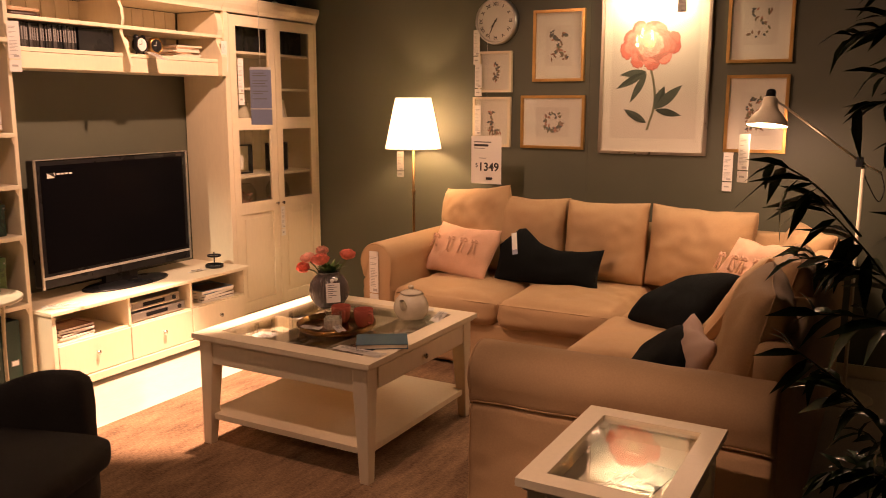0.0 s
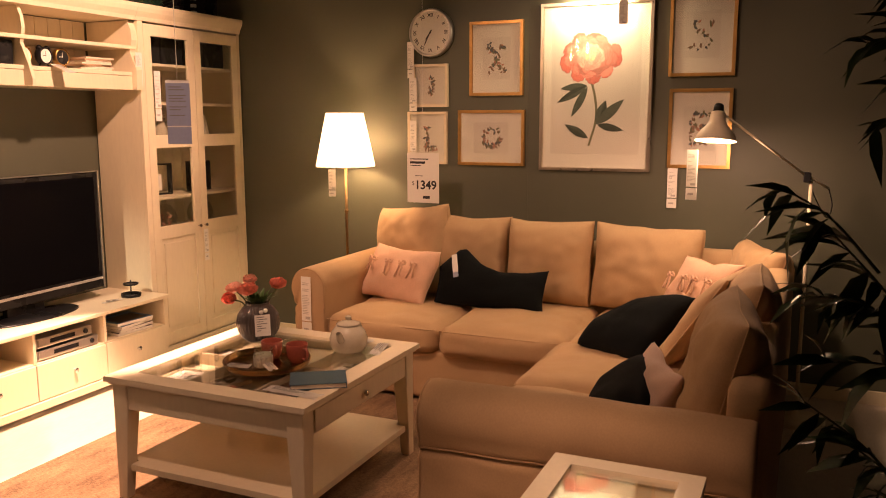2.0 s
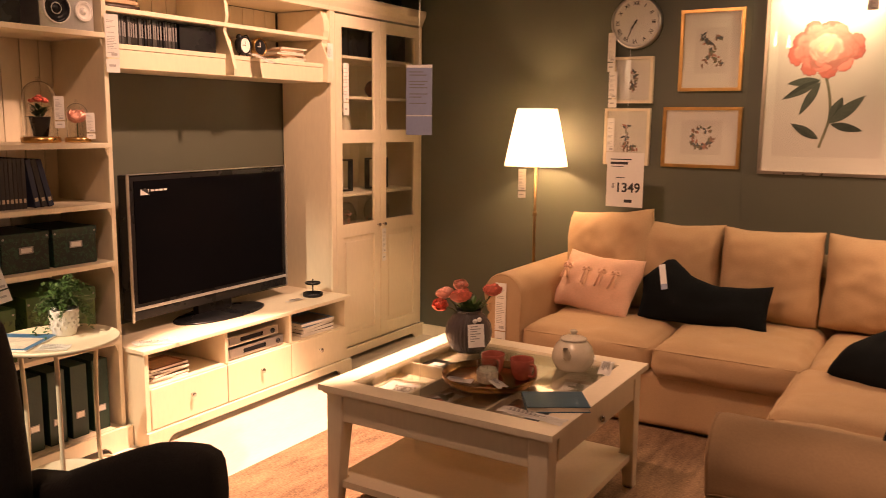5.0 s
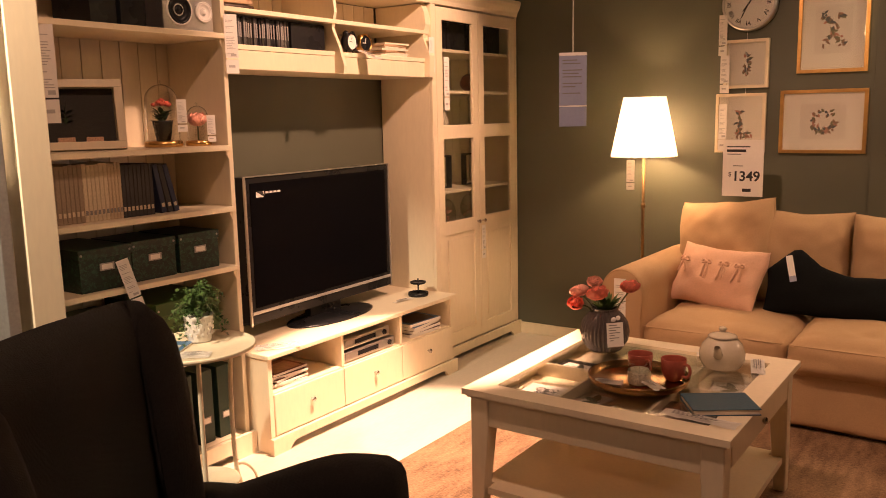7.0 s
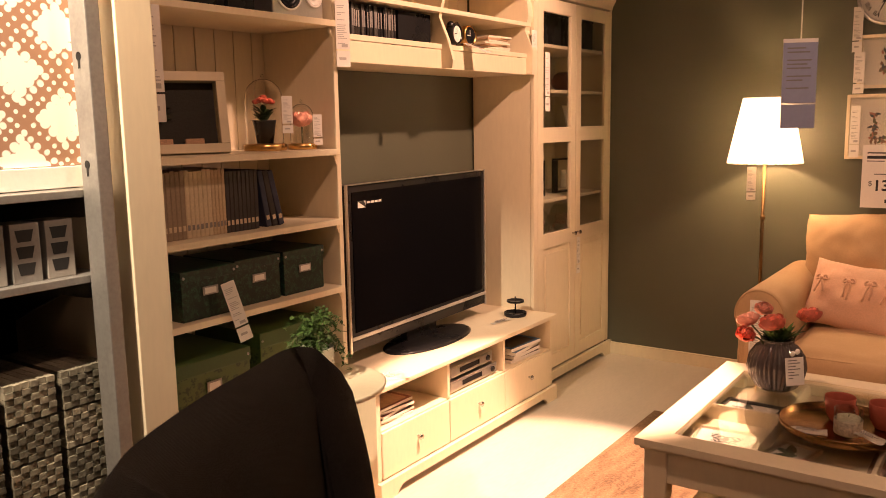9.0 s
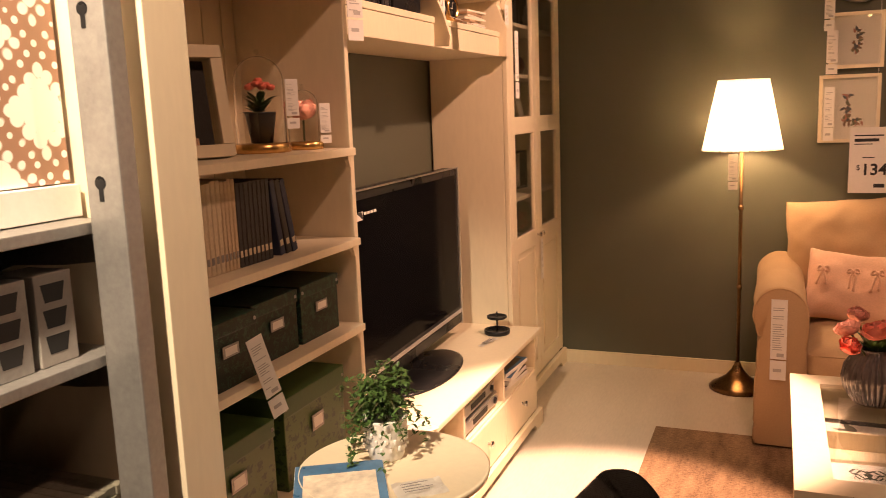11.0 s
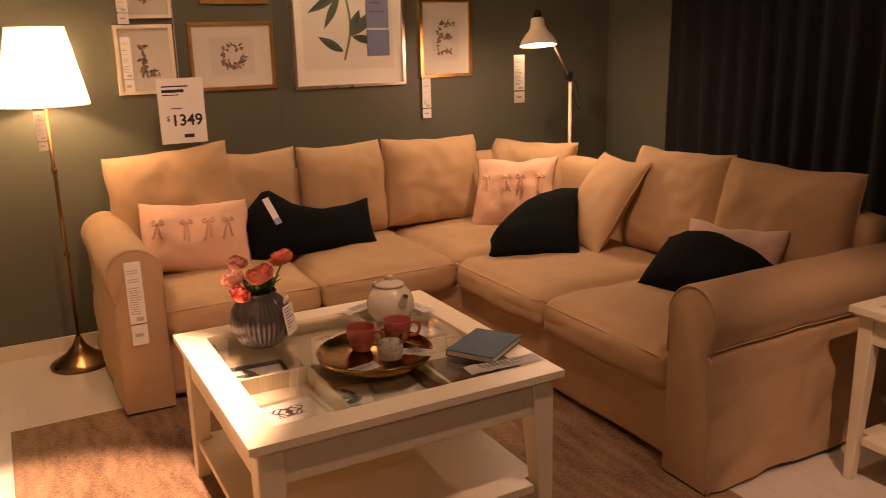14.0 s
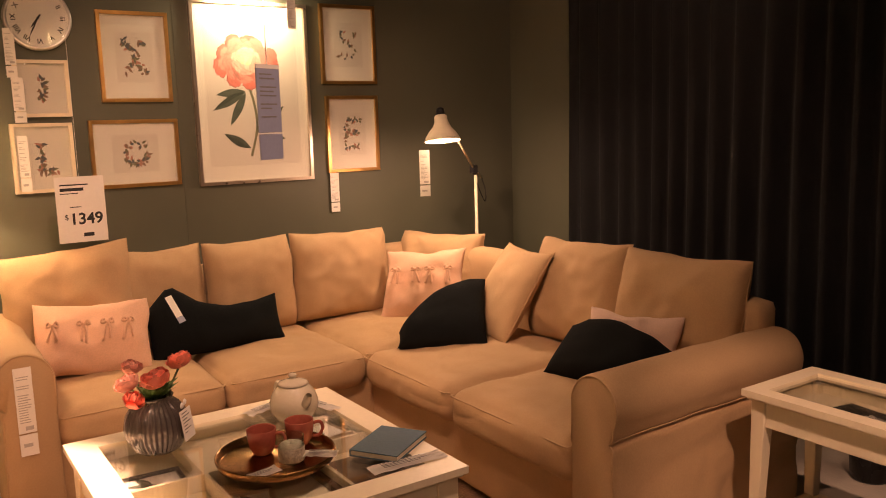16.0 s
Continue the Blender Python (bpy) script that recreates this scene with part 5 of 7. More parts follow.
def leaf_into(bm, root, way, length, width, droop=0.2, fold=0.25):
    """A small folded leaf from root along way."""
    way = way.normalized()
    side = way.cross(Vector((0, 0, 1)))
    side = side.normalized() if side.length > 1e-3 else Vector((1, 0, 0))
    up = side.cross(way)
    rows = []
    for t, w in ((0.0, 0.06), (0.3, 0.85), (0.6, 0.9), (1.0, 0.0)):
        c = root + way * length * t - Vector((0, 0, droop * length * t * t))
        if w == 0:
            rows.append([bm.verts.new(c)])
        else:
            rows.append([bm.verts.new(c + side * width / 2 * w + up * fold * width / 2 * w), bm.verts.new(c), bm.verts.new(c - side * width / 2 * w + up * fold * width / 2 * w)])
    for a, b in zip(rows, rows[1:]):
        if len(b) == 3:
            bm.faces.new((a[0], a[1], b[1], b[0]))
            bm.faces.new((a[1], a[2], b[2], b[1]))
        else:
            bm.faces.new((a[0], a[1], b[0]))
            bm.faces.new((a[1], a[2], b[0]))


def bloom(r, seed):
    """An open flower of cupped, ruffled petals round a tight heart."""
    bm = bmesh.new()
    rn = random.Random(seed)
    for ring, (count, tilt, size, lift) in enumerate(((6, 0.05, 1.25, -0.30), (6, 0.40, 1.10, -0.18), (6, 0.75, 0.90, -0.05), (5, 1.10, 0.66, 0.05), (4, 1.40, 0.42, 0.12))):
        for k in range(count):
            a = 2 * math.pi * (k + 0.5 * (ring % 2)) / count + rn.uniform(-0.22, 0.22)
            tl = tilt + rn.uniform(-0.18, 0.18)
            out = Vector((math.cos(a), math.sin(a), 0))
            side = Vector((-math.sin(a), math.cos(a), 0))
            rows = []
            for i in range(6):
                t = i / 5
                el = tl - 0.35 + 1.0 * t
                c = out * r * (0.10 + size * 0.80 * t * math.cos(el)) + Vector((0, 0, r * (lift + size * 0.75 * t * math.sin(el) + 0.15 * t)))
                w = r * size * 0.72 * math.sin(math.pi * (0.10 + 0.72 * t)) * rn.uniform(0.85, 1.1)
                curl = rn.uniform(-0.13, 0.13) * r * t
                rows.append([bm.verts.new(c + side * w * s - out * 0.3 * w * s * s + Vector((0, 0, 0.35 * w * s * s + curl * (1 if s * s > 0.5 else -1)))) for s in (-1, -0.5, 0, 0.5, 1)])
            for p, q in zip(rows, rows[1:]):
                for s in range(4):
                    bm.faces.new((p[s], p[s + 1], q[s + 1], q[s]))
    return bm


ribbed_vase(pose(-2.562, 3.285, CT, 0, 0, 10) @ Matrix.Diagonal((1.14, 1.14, 1.10, 1)))


def round_tray(m, r):
    t = thing("tray", "round brass tray with a raised rim", "tray", m)
    part("dish", lathe([(0, 0.004), (r - 0.012, 0.004), (r - 0.004, 0.010), (r, 0.026), (r + 0.004, 0.028), (r + 0.006, 0.024), (r, 0.006), (r - 0.008, 0.0), (0, 0.0)], 64), TRAY_BRASS, t, "", True)
    return t


round_tray(pose(-2.300, 2.985, CT + 0.001), 0.172)


def mug(m):
    t = thing("mug", "brick-red glazed mug on the brass tray", "mug", m, "red mugs")
    part("cup", lathe([(0, 0), (0.024, 0), (0.030, 0.006), (0.041, 0.028), (0.044, 0.055), (0.045, 0.078), (0.0435, 0.080), (0.0415, 0.077), (0.040, 0.055), (0.036, 0.025), (0.02, 0.010), (0, 0.009)], 36), MUG_RED, t, "", True)
    part("handle", tube(arc([(0.040, 0, 0.064), (0.064, 0, 0.066), (0.072, 0, 0.045), (0.060, 0, 0.024), (0.038, 0, 0.022)], 5), 0.0055, 8), MUG_RED, t, "", True)
    return t


mug(pose(-2.318, 3.045, CT + 0.006, 0, 0, -40))
mug(pose(-2.195, 3.045, CT + 0.006, 0, 0, -20))
cg = thing("candle_jar", "clear patterned glass jar with a pale candle", "candle", pose(-2.275, 2.925, CT + 0.006))
part("jar", lathe([(0, 0), (0.034, 0), (0.037, 0.004), (0.039, 0.085), (0.0375, 0.0855), (0.035, 0.082), (0.034, 0.008), (0, 0.007)], 32), PANE, cg, "", True).visible_shadow = False
part("wax", lathe([(0, 0.008), (0.0335, 0.008), (0.0335, 0.060), (0.0, 0.058)], 28), mat("pale_green_wax", (0.40, 0.37, 0.27), 0.5, vary=0.2, scale=60, bump=0.02), cg, "", True)
part("wick", tube([(0, 0, 0.058), (0.001, 0, 0.070)], 0.001, 6), INK, cg)
part("jar_band", lathe([(0.0378, 0.012), (0.0386, 0.014), (0.0392, 0.052), (0.0386, 0.054)], 32), mat("etched_band", (0.50, 0.45, 0.34), 0.4, vary=0.5, scale=90, fine=200, bump=0.03), cg, "", True)


def paper_slip(m, w, d, seed, label, name="paper_slip"):
    bm = bmesh.new()
    n = 8
    g = [[bm.verts.new(((i / n - 0.5) * w, (j / n - 0.5) * d, 0.0015 + 0.010 * abs(noise.noise(Vector((i * 0.45 + seed, j * 0.35, seed)))))) for j in range(n + 1)] for i in range(n + 1)]
    for i in range(n):
        for j in range(n):
            bm.faces.new((g[i][j], g[i + 1][j], g[i + 1][j + 1], g[i][j + 1]))
    bmesh.ops.solidify(bm, geom=bm.faces[:], thickness=0.0006)
    t = thing(name, label, "paper", m, "paper slips")
    part("sheet", bm, PAPER, t)
    part("printed_text", boxes(*[(-w * 0.35, -w * 0.35 + w * q, -d * 0.3 + k * d * 0.15, -d * 0.3 + k * d * 0.15 + 0.003, 0.011, 0.0114) for k, q in enumerate((0.5, 0.6, 0.4, 0.55))], bevel=0), GREY_INK, t)
    return t


paper_slip(pose(-2.375, 2.895, CT + 0.008, 0, 0, 12), 0.10, 0.045, 1, "folded white paper tag on the brass tray")
paper_slip(pose(-2.205, 2.875, CT + 0.030, 8, 0, -38), 0.10, 0.036, 2, "white paper tag hanging over the tray rim")
paper_slip(pose(-2.00, 2.725, CT + 0.001, 0, 0, -4), 0.24, 0.062, 3, "crumpled plastic-wrapped paper tag on the table rim")

bk_t = thing("book", "closed petrol-blue cloth book on the table edge", "book", pose(-1.980, 2.866, CT + 0.001, 0, 0, 33))
part("cover", boxes((-0.106, 0.106, -0.080, 0.080, 0.018, 0.021), (-0.106, 0.106, -0.080, 0.080, 0.0, 0.003), (-0.106, 0.106, 0.077, 0.080, 0.003, 0.018), bevel=0.001), BOOK_BLUE, bk_t)
part("page_block", boxes((-0.102, 0.102, -0.077, 0.0768, 0.0032, 0.0178), bevel=0), PAGES, bk_t)
part("spine_print", boxes((0.06, 0.09, 0.0802, 0.0808, 0.007, 0.012), bevel=0), PAPER, bk_t)
tp = thing("teapot", "cream glazed ceramic teapot with lid and folded napkin", "teapot", pose(-2.100, 3.300, CT, 0, 0, -84) @ Matrix.Diagonal((1.16, 1.16, 0.92, 1)))
part("body", lathe([(0, 0), (0.050, 0), (0.058, 0.006), (0.070, 0.035), (0.071, 0.065), (0.062, 0.098), (0.047, 0.120), (0.042, 0.126), (0, 0.126)], 40), CERAMIC, tp, "", True)
lid = part("lid", lathe([(0.043, 0.126), (0.046, 0.130), (0.040, 0.137), (0.020, 0.145), (0.008, 0.148), (0.009, 0.153), (0.013, 0.160), (0.010, 0.168), (0, 0.170)], 32), CERAMIC, tp, "", True)
part("spout", merge(tube(arc([(0.055, 0, 0.060), (0.072, 0, 0.078), (0.080, 0, 0.098), (0.088, 0, 0.110)], 5), 0.016, 14, taper=0.55, cap=False)), CERAMIC, tp, "", True)
part("handle", tube(arc([(-0.055, 0, 0.105), (-0.090, 0, 0.110), (-0.108, 0, 0.080), (-0.098, 0, 0.045), (-0.064, 0, 0.030)], 5), 0.0075, 10), CERAMIC, tp, "", True)
paper_slip(pose(-2.15, 3.44, CT + 0.001, 0, 0, 20), 0.17, 0.06, 6, "folded cream napkin beside the teapot", "napkin")
paper_slip(pose(-1.985, 3.36, CT + 0.001, 0, 0, -75), 0.20, 0.05, 7, "folded grey napkin strip beside the teapot", "napkin")

# contents of the display tray under the glass
TB = 0.4525
def tray_card(label, x, y, w, d, rz, art, name="butterfly_card", frame_m=WHITE):
    t = thing(name, label, "picture", pose(x, y, TB, 0, 0, rz), "cards under the glass")
    part("frame", boxes((-w / 2, w / 2, -d / 2, -d / 2 + 0.012, 0, 0.016), (-w / 2, w / 2, d / 2 - 0.012, d / 2, 0, 0.016), (-w / 2, -w / 2 + 0.012, -d / 2 + 0.0125, d / 2 - 0.0125, 0, 0.016), (w / 2 - 0.012, w / 2, -d / 2 + 0.0125, d / 2 - 0.0125, 0, 0.016), bevel=0.002), frame_m, t)
    part("sheet", boxes((-w / 2 + 0.0125, w / 2 - 0.0125, -d / 2 + 0.0125, d / 2 - 0.0125, 0.001, 0.006), bevel=0), PAPER, t)
    bm, pale = bmesh.new(), bmesh.new()
    if art == "butterfly":
        for sx in (-1, 1):
            for turn, l, ww in ((0.95, 0.062, 0.040), (2.1, 0.045, 0.034)):
                o = petal_mesh(ww, l)
                c, s = math.cos(-sx * turn), math.sin(-sx * turn)
                bm.faces.new([bm.verts.new((u * c - v * s, u * s + v * c, 0.0066)) for u, v in o])
                for f0, f1, side in ((0.18, 0.42, 0.5), (0.46, 0.68, 0.62), (0.72, 0.9, 0.4)):
                    inner = [(-ww / 2 * side, l * f0 * 1.1), (ww / 2 * side, l * f0 * 1.1), (ww / 2 * side * 1.15, l * f1), (-ww / 2 * side * 1.15, l * f1)]
                    pale.faces.new([pale.verts.new((u * c - v * s, u * s + v * c, 0.0070)) for u, v in inner])
        box(bm, -0.003, 0.003, -0.025, 0.028, 0.0066, 0.0075, bevel=0)
    else:
        for k in range(3):
            c, s = math.cos(k * 0.9 + 0.4), math.sin(k * 0.9 + 0.4)
            bm.faces.new([bm.verts.new((u * c - v * s + 0.01 * k, u * s + v * c, 0.0066 + 0.0002 * k)) for u, v in petal_mesh(0.03, 0.08)])
    part("print", bm, INK if art == "butterfly" else PLEAF, t)
    if art == "butterfly":
        part("wing_pattern", pale, PAPER, t)
    else:
        pale.free()
    return t


tray_card("white framed butterfly card lying under the glass", -2.612, 2.875, 0.20, 0.17, 4, "butterfly")
tray_card("pale card with a leaf print under the glass", -2.415, 2.87, 0.12, 0.16, -12, "leaf", "leaf_card", CHAMPAGNE)
tray_card("dark framed card with a bird print under the glass", -2.62, 3.18, 0.20, 0.16, -3, "leaf", "bird_card", BLACK)
tray_card("small framed sketch lying under the glass", -2.04, 3.25, 0.18, 0.16, 8, "leaf", "sketch_card", CHAMPAGNE)
db = thing("dark_box", "dark wooden box lying under the glass", "box", pose(-2.205, 2.86, TB, 0, 0, 0))
part("body", boxes((-0.0, 0.235, -0.11, 0.11, 0, 0.024), bevel=0.004), mat("dark_stained_wood", (0.12, 0.055, 0.025), 0.3, vary=0.3, bump=0.006), db)

# things in the side table
SB = 0.5375
paper_slip(pose(-0.72, 2.02, SB + 0.004, 0, 0, 70), 0.16, 0.06, 9, "white paper tag lying under the glass")
bx_ = thing("closed_book", "dark closed book lying under the glass", "book", pose(-0.66, 2.08, SB, 0, 0, 80))
part("cover", boxes((-0.12, 0.12, -0.045, 0.045, 0.0, 0.004), bevel=0.001), BLACK, bx_)


def magazine(m, colours, label, w=0.21, d=0.28, t=0.005, group="magazines"):
    g = thing("magazine", label, "magazine", m, group)
    part("page_block", boxes((-w / 2, w / 2, -d / 2, d / 2, 0, t), bevel=0.001), PAPER, g)
    part("cover", boxes((-w / 2 + 0.001, w / 2 - 0.001, -d / 2 + 0.001, d / 2 - 0.001, t, t + 0.0008), bevel=0), colours[0], g)
    part("cover_picture", boxes((-w * 0.4, w * 0.4, -d * 0.42, d * 0.25, t + 0.0009, t + 0.0013), bevel=0), colours[1], g)
    return g


MAG = [mat("glossy_" + n, c, 0.3, vary=0.3, scale=14, fine=60, bump=0.0) for n, c in (("orange", (0.50, 0.20, 0.07)), ("red", (0.17, 0.05, 0.03)), ("tan", (0.45, 0.30, 0.18)), ("blue", (0.06, 0.16, 0.30)), ("dark", (0.05, 0.03, 0.02)), ("cream", (0.66, 0.58, 0.46)))]
magazine(pose(-0.70, 2.12, 0.161, 0, 0, 12), (MAG[1], MAG[0]), "glossy magazine with an orange cover on the low shelf")
magazine(pose(-0.71, 2.06, 0.168, 0, 0, -8), (MAG[4], MAG[1]), "glossy magazine with a dark food cover on the low shelf")

# ---- things on and in the television bench ----
for k in range(5):
    magazine(pose(-3.99 + 0.006 * (k % 2), 2.855, 0.2765 + 0.0135 * k, 0, 0, 90 + 6 * ((k * 7) % 3 - 1)), (MAG[(k * 3 + 1) % 6], MAG[(k * 2) % 6]), "stacked glossy magazine inside the television bench", 0.21, 0.17, 0.011)
for k, (z, w) in enumerate(((0.2765, 0.40), (0.340, 0.36))):
    r = thing("media_player", "silver and black media player inside the bench", "media player", pose(-4.02, 3.40 - 0.02 * k, z), "media players")
    part("case", boxes((-0.14, 0.13, -w / 2, w / 2, 0.006, 0.056), bevel=0.003), SILVER, r)
    part("front", boxes((0.130, 0.136, -w / 2 + 0.01, w / 2 - 0.01, 0.012, 0.052), bevel=0.002), SILVER, r)
    part("display", boxes((0.136, 0.1375, -0.10, 0.06, 0.022, 0.044), bevel=0), BLACK, r)
    part("dial", lathe([(0, 0.008), (0.013, 0.007), (0.014, 0)], 16), BLACK, r, "", True, pose(0.136, w / 2 - 0.05, 0.032, 0, 90, 0))
for k in range(4):
    magazine(pose(-4.0, 3.89 + 0.005 * (k % 2), 0.2765 + 0.0185 * k, 0, 0, 90 + 4 * (k % 3 - 1)), (MAG[3] if k > 1 else MAG[4], MAG[4]), "folded blue cloth-bound album inside the bench", 0.26, 0.22, 0.016)
cs = thing("candle_stand", "small black two-tier metal candle stand", "candle holder", pose(-4.01, 3.985, 0.459))
part("lower_dish", lathe([(0, 0.0), (0.055, 0.0), (0.058, 0.004), (0.058, 0.020), (0.055, 0.020), (0.054, 0.006), (0, 0.006)], 32), BLACK, cs, "", True)
part("upper_dish", lathe([(0, 0.070), (0.040, 0.070), (0.045, 0.074), (0.045, 0.082), (0.042, 0.082), (0.041, 0.076), (0, 0.076)], 32), BLACK, cs, "", True)
part("stem", tube([(0, 0, 0.006), (0, 0, 0.10)], 0.004, 10), BLACK, cs, "", True)
paper_slip(pose(-4.00, 3.83, 0.459, 0, 0, 80), 0.14, 0.03, 4, "narrow white paper tag beside the candle stand")
paper_slip(pose(-3.93, 2.80, 0.459, 0, 0, 60), 0.20, 0.10, 5, "white paper sheet with print on the bench end")

# ---- things on the bridging shelf ----
def disc_case(m, h, d, w, material, group="disc cases", label="black plastic disc case standing on the shelf"):
    g = thing("disc_case", label, "disc case", m, group)
    part("case", boxes((0, d, 0, w, 0, h), bevel=0.0015), material, g)
    part("spine_label", boxes((d, d + 0.0006, w * 0.25, w * 0.75, h * 0.3, h * 0.8), bevel=0), GREY_INK, g)
    return g


rn = random.Random(4)
SPINES = [BLACK, mat("grey_plastic", (0.05, 0.048, 0.045), 0.3, vary=0.2), mat("smoky_plastic", (0.028, 0.025, 0.022), 0.25, vary=0.2)]
y = 2.72
while y < 3.08:
    w = rn.uniform(0.013, 0.017)
    disc_case(pose(-4.16 + rn.uniform(-0.004, 0.004), y, 1.787), rn.uniform(0.118, 0.126), 0.12, w - 0.0015, SPINES[rn.randrange(3)])
    y += w
y = 3.10
sp = thing("storage_box", "black storage box on the bridging shelf", "box", pose(-4.33, 3.10, 1.787))
part("body", boxes((0, 0.29, 0, 0.225, 0, 0.122), bevel=0.004), BLACK, sp)


def alarm_clock(m, face, body):
    c = thing("alarm_clock", "small round alarm clock on the bridging shelf", "alarm clock", m, "alarm clocks")
    part("case", lathe([(0, 0), (0.040, 0), (0.046, 0.008), (0.046, 0.036), (0.042, 0.042), (0.038, 0.042), (0.037, 0.036), (0, 0.036)], 32), body, c, "", True, pose(-0.02, 0, 0.056, 0, 90, 0))
    part("dial", lathe([(0.037, 0.0365), (0, 0.0368)], 28), face, c, "", False, pose(-0.02, 0, 0.056, 0, 90, 0))
    part("clock_hand", boxes((0.0175, 0.018, -0.0012, 0.0012, 0.054, 0.080), (0.0175, 0.018, -0.02, 0.0, 0.055, 0.058), bevel=0), INK if face is PAPER else PAPER, c)
    for s in (-1, 1):
        part("foot", tube([(0, s * 0.022, 0.016), (0, s * 0.034, 0.0)], 0.004, 8), body, c)
        if body is BLACK:
            part("bell", lathe([(0.016, 0), (0.014, 0.008), (0.006, 0.014), (0, 0.015)], 16), body, c, "", True, pose(0, s * 0.026, 0.096, s * -28, 0, 0))
    return c


alarm_clock(pose(-4.07, 3.405, 1.787, 0, 0, 8), PAPER, BRASS)
alarm_clock(pose(-4.05, 3.515, 1.787, 0, 0, 4), PAPER, BLACK)
alarm_clock(pose(-4.05, 3.625, 1.787, 0, 0, -6), BLACK, BRASS)
paper_slip(pose(-3.945, 3.545, 1.775, 0, 22, 4), 0.13, 0.07, 11, "white paper tag leaning at the alarm clock")
for k in range(7):
    b = thing("notebook", "thin cream notebook in a stack on the bridging shelf", "book", pose(-4.12 + rn.uniform(-0.008, 0.008), 3.85 + rn.uniform(-0.012, 0.012), 1.7865 + 0.0102 * k, 0, 0, rn.uniform(-6, 6)), "stacked notebooks")
    part("block", boxes((-0.10, 0.10, -0.085 + 0.012 * (k > 3), 0.115 - 0.0 * k, 0, 0.0095), bevel=0.0015), (PAGES, MAG[5], MAG[2])[k % 3], b)
for k, (yy, hh) in enumerate(((2.72, 0.06),)):
    b = thing("folded_cloth", "folded brown cloth on the upper bridging shelf", "cloth", pose(-4.15, 2.80, 1.939))
    part("fold", slab(-0.10, 0.10, -0.09, 0.09, 0.0, 0.022, 0.008, 5, 3, 0.004, 0.004), MAG[4], b, "", True)
    part("fold", slab(-0.098, 0.098, -0.088, 0.088, 0.0225, 0.045, 0.008, 5, 4, 0.004, 0.004), MAG[2], b, "", True)
price_tag(pose(BX + 0.025, BY1 + 0.005, 1.90, 0, 0, 68), 0.055, 0.24, "long white paper price tag on the bookcase edge")
price_tag(pose(BRX + 0.03, CY0 - 0.015, 1.90, 0, 0, 90), 0.05, 0.19, "small cream paper tag on the shelf end", False)

# ---- things in the glass cabinet ----
def plain_jug(m, material, h, r, label):
    j = thing("jug", label, "jug", m)
    part("body", lathe([(0, 0), (r * 0.8, 0), (r, 0.2 * h), (r * 0.95, 0.5 * h), (r * 0.6, 0.8 * h), (r * 0.7, h), (r * 0.62, h), (r * 0.52, 0.8 * h), (0, 0.15 * h)], 28), material, j, "", True)
    part("handle", tube(arc([(0, r * 0.7, 0.85 * h), (0, r * 1.6, 0.8 * h), (0, r * 1.5, 0.45 * h), (0, r * 0.95, 0.35 * h)], 5), 0.007, 8), material, j, "", True)
    return j


for k in range(4):
    b = thing("photo_box", "dark storage box on the cabinet top shelf", "box", pose(-4.20, 4.21 + 0.205 * k, 1.851), "dark storage boxes")
    part("body", boxes((-0.1, 0.13, 0, 0.19, 0, 0.16), bevel=0.004), BLACK, b)
    part("lid", boxes((-0.103, 0.133, -0.003, 0.193, 0.1605, 0.185), bevel=0.003), BLACK, b)
plain_jug(pose(-4.17, 4.35, 1.3605), CERAMIC, 0.20, 0.055, "cream ceramic jug standing in the cabinet")
plain_jug(pose(-4.17, 4.48, 1.3605, 0, 0, 20), CERAMIC, 0.16, 0.05, "cream ceramic milk jug in the cabinet")
gl = thing("drinking_glass", "tall clear glass in the cabinet", "glass", pose(-4.15, 4.44, 1.6155))
part("vessel", lathe([(0, 0), (0.03, 0), (0.038, 0.16), (0.036, 0.16), (0.028, 0.006), (0, 0.006)], 24), PANE, gl, "", True)
rb = thing("red_bowl", "red glazed ball-shaped pot in the cabinet", "bowl", pose(-4.15, 4.78, 1.6155))
part("body", lathe([(0, 0), (0.03, 0), (0.06, 0.03), (0.066, 0.06), (0.05, 0.095), (0.03, 0.11), (0.026, 0.105), (0, 0.09)], 28), MAG[1], rb, "", True)
ph = thing("picture_stand", "white photo frame leaning in the cabinet", "photo frame", pose(-4.12, 4.84, 1.3605, 0, 0, 95) @ pose(0, 0, 0, -12, 0, 0))
part("frame", boxes((-0.07, 0.07, -0.006, 0.006, 0, 0.02), (-0.07, 0.07, -0.006, 0.006, 0.16, 0.18), (-0.07, -0.05, -0.006, 0.006, 0.0205, 0.1595), (0.05, 0.07, -0.006, 0.006, 0.0205, 0.1595), bevel=0.002), WHITE, ph)
part("sheet", boxes((-0.05, 0.05, -0.003, 0.0, 0.02, 0.16), bevel=0), MOUNT, ph)
for yy, zz in ((4.42, 1.0305), (4.80, 1.0305)):
    ph = thing("display_stand", "dark metal display frame in the cabinet", "photo frame", pose(-4.15, yy, zz, 0, 0, 80), "dark display frames")
    part("frame", boxes((-0.09, 0.09, -0.02, 0.02, 0, 0.01), (-0.09, 0.09, -0.02, 0.02, 0.19, 0.20), (-0.09, -0.08, -0.02, 0.02, 0.0105, 0.1895), (0.08, 0.09, -0.02, 0.02, 0.0105, 0.1895), bevel=0.002), BLACK, ph)
    part("card", boxes((-0.03, 0.02, -0.004, 0.0, 0.03, 0.13), bevel=0), MOUNT, ph)
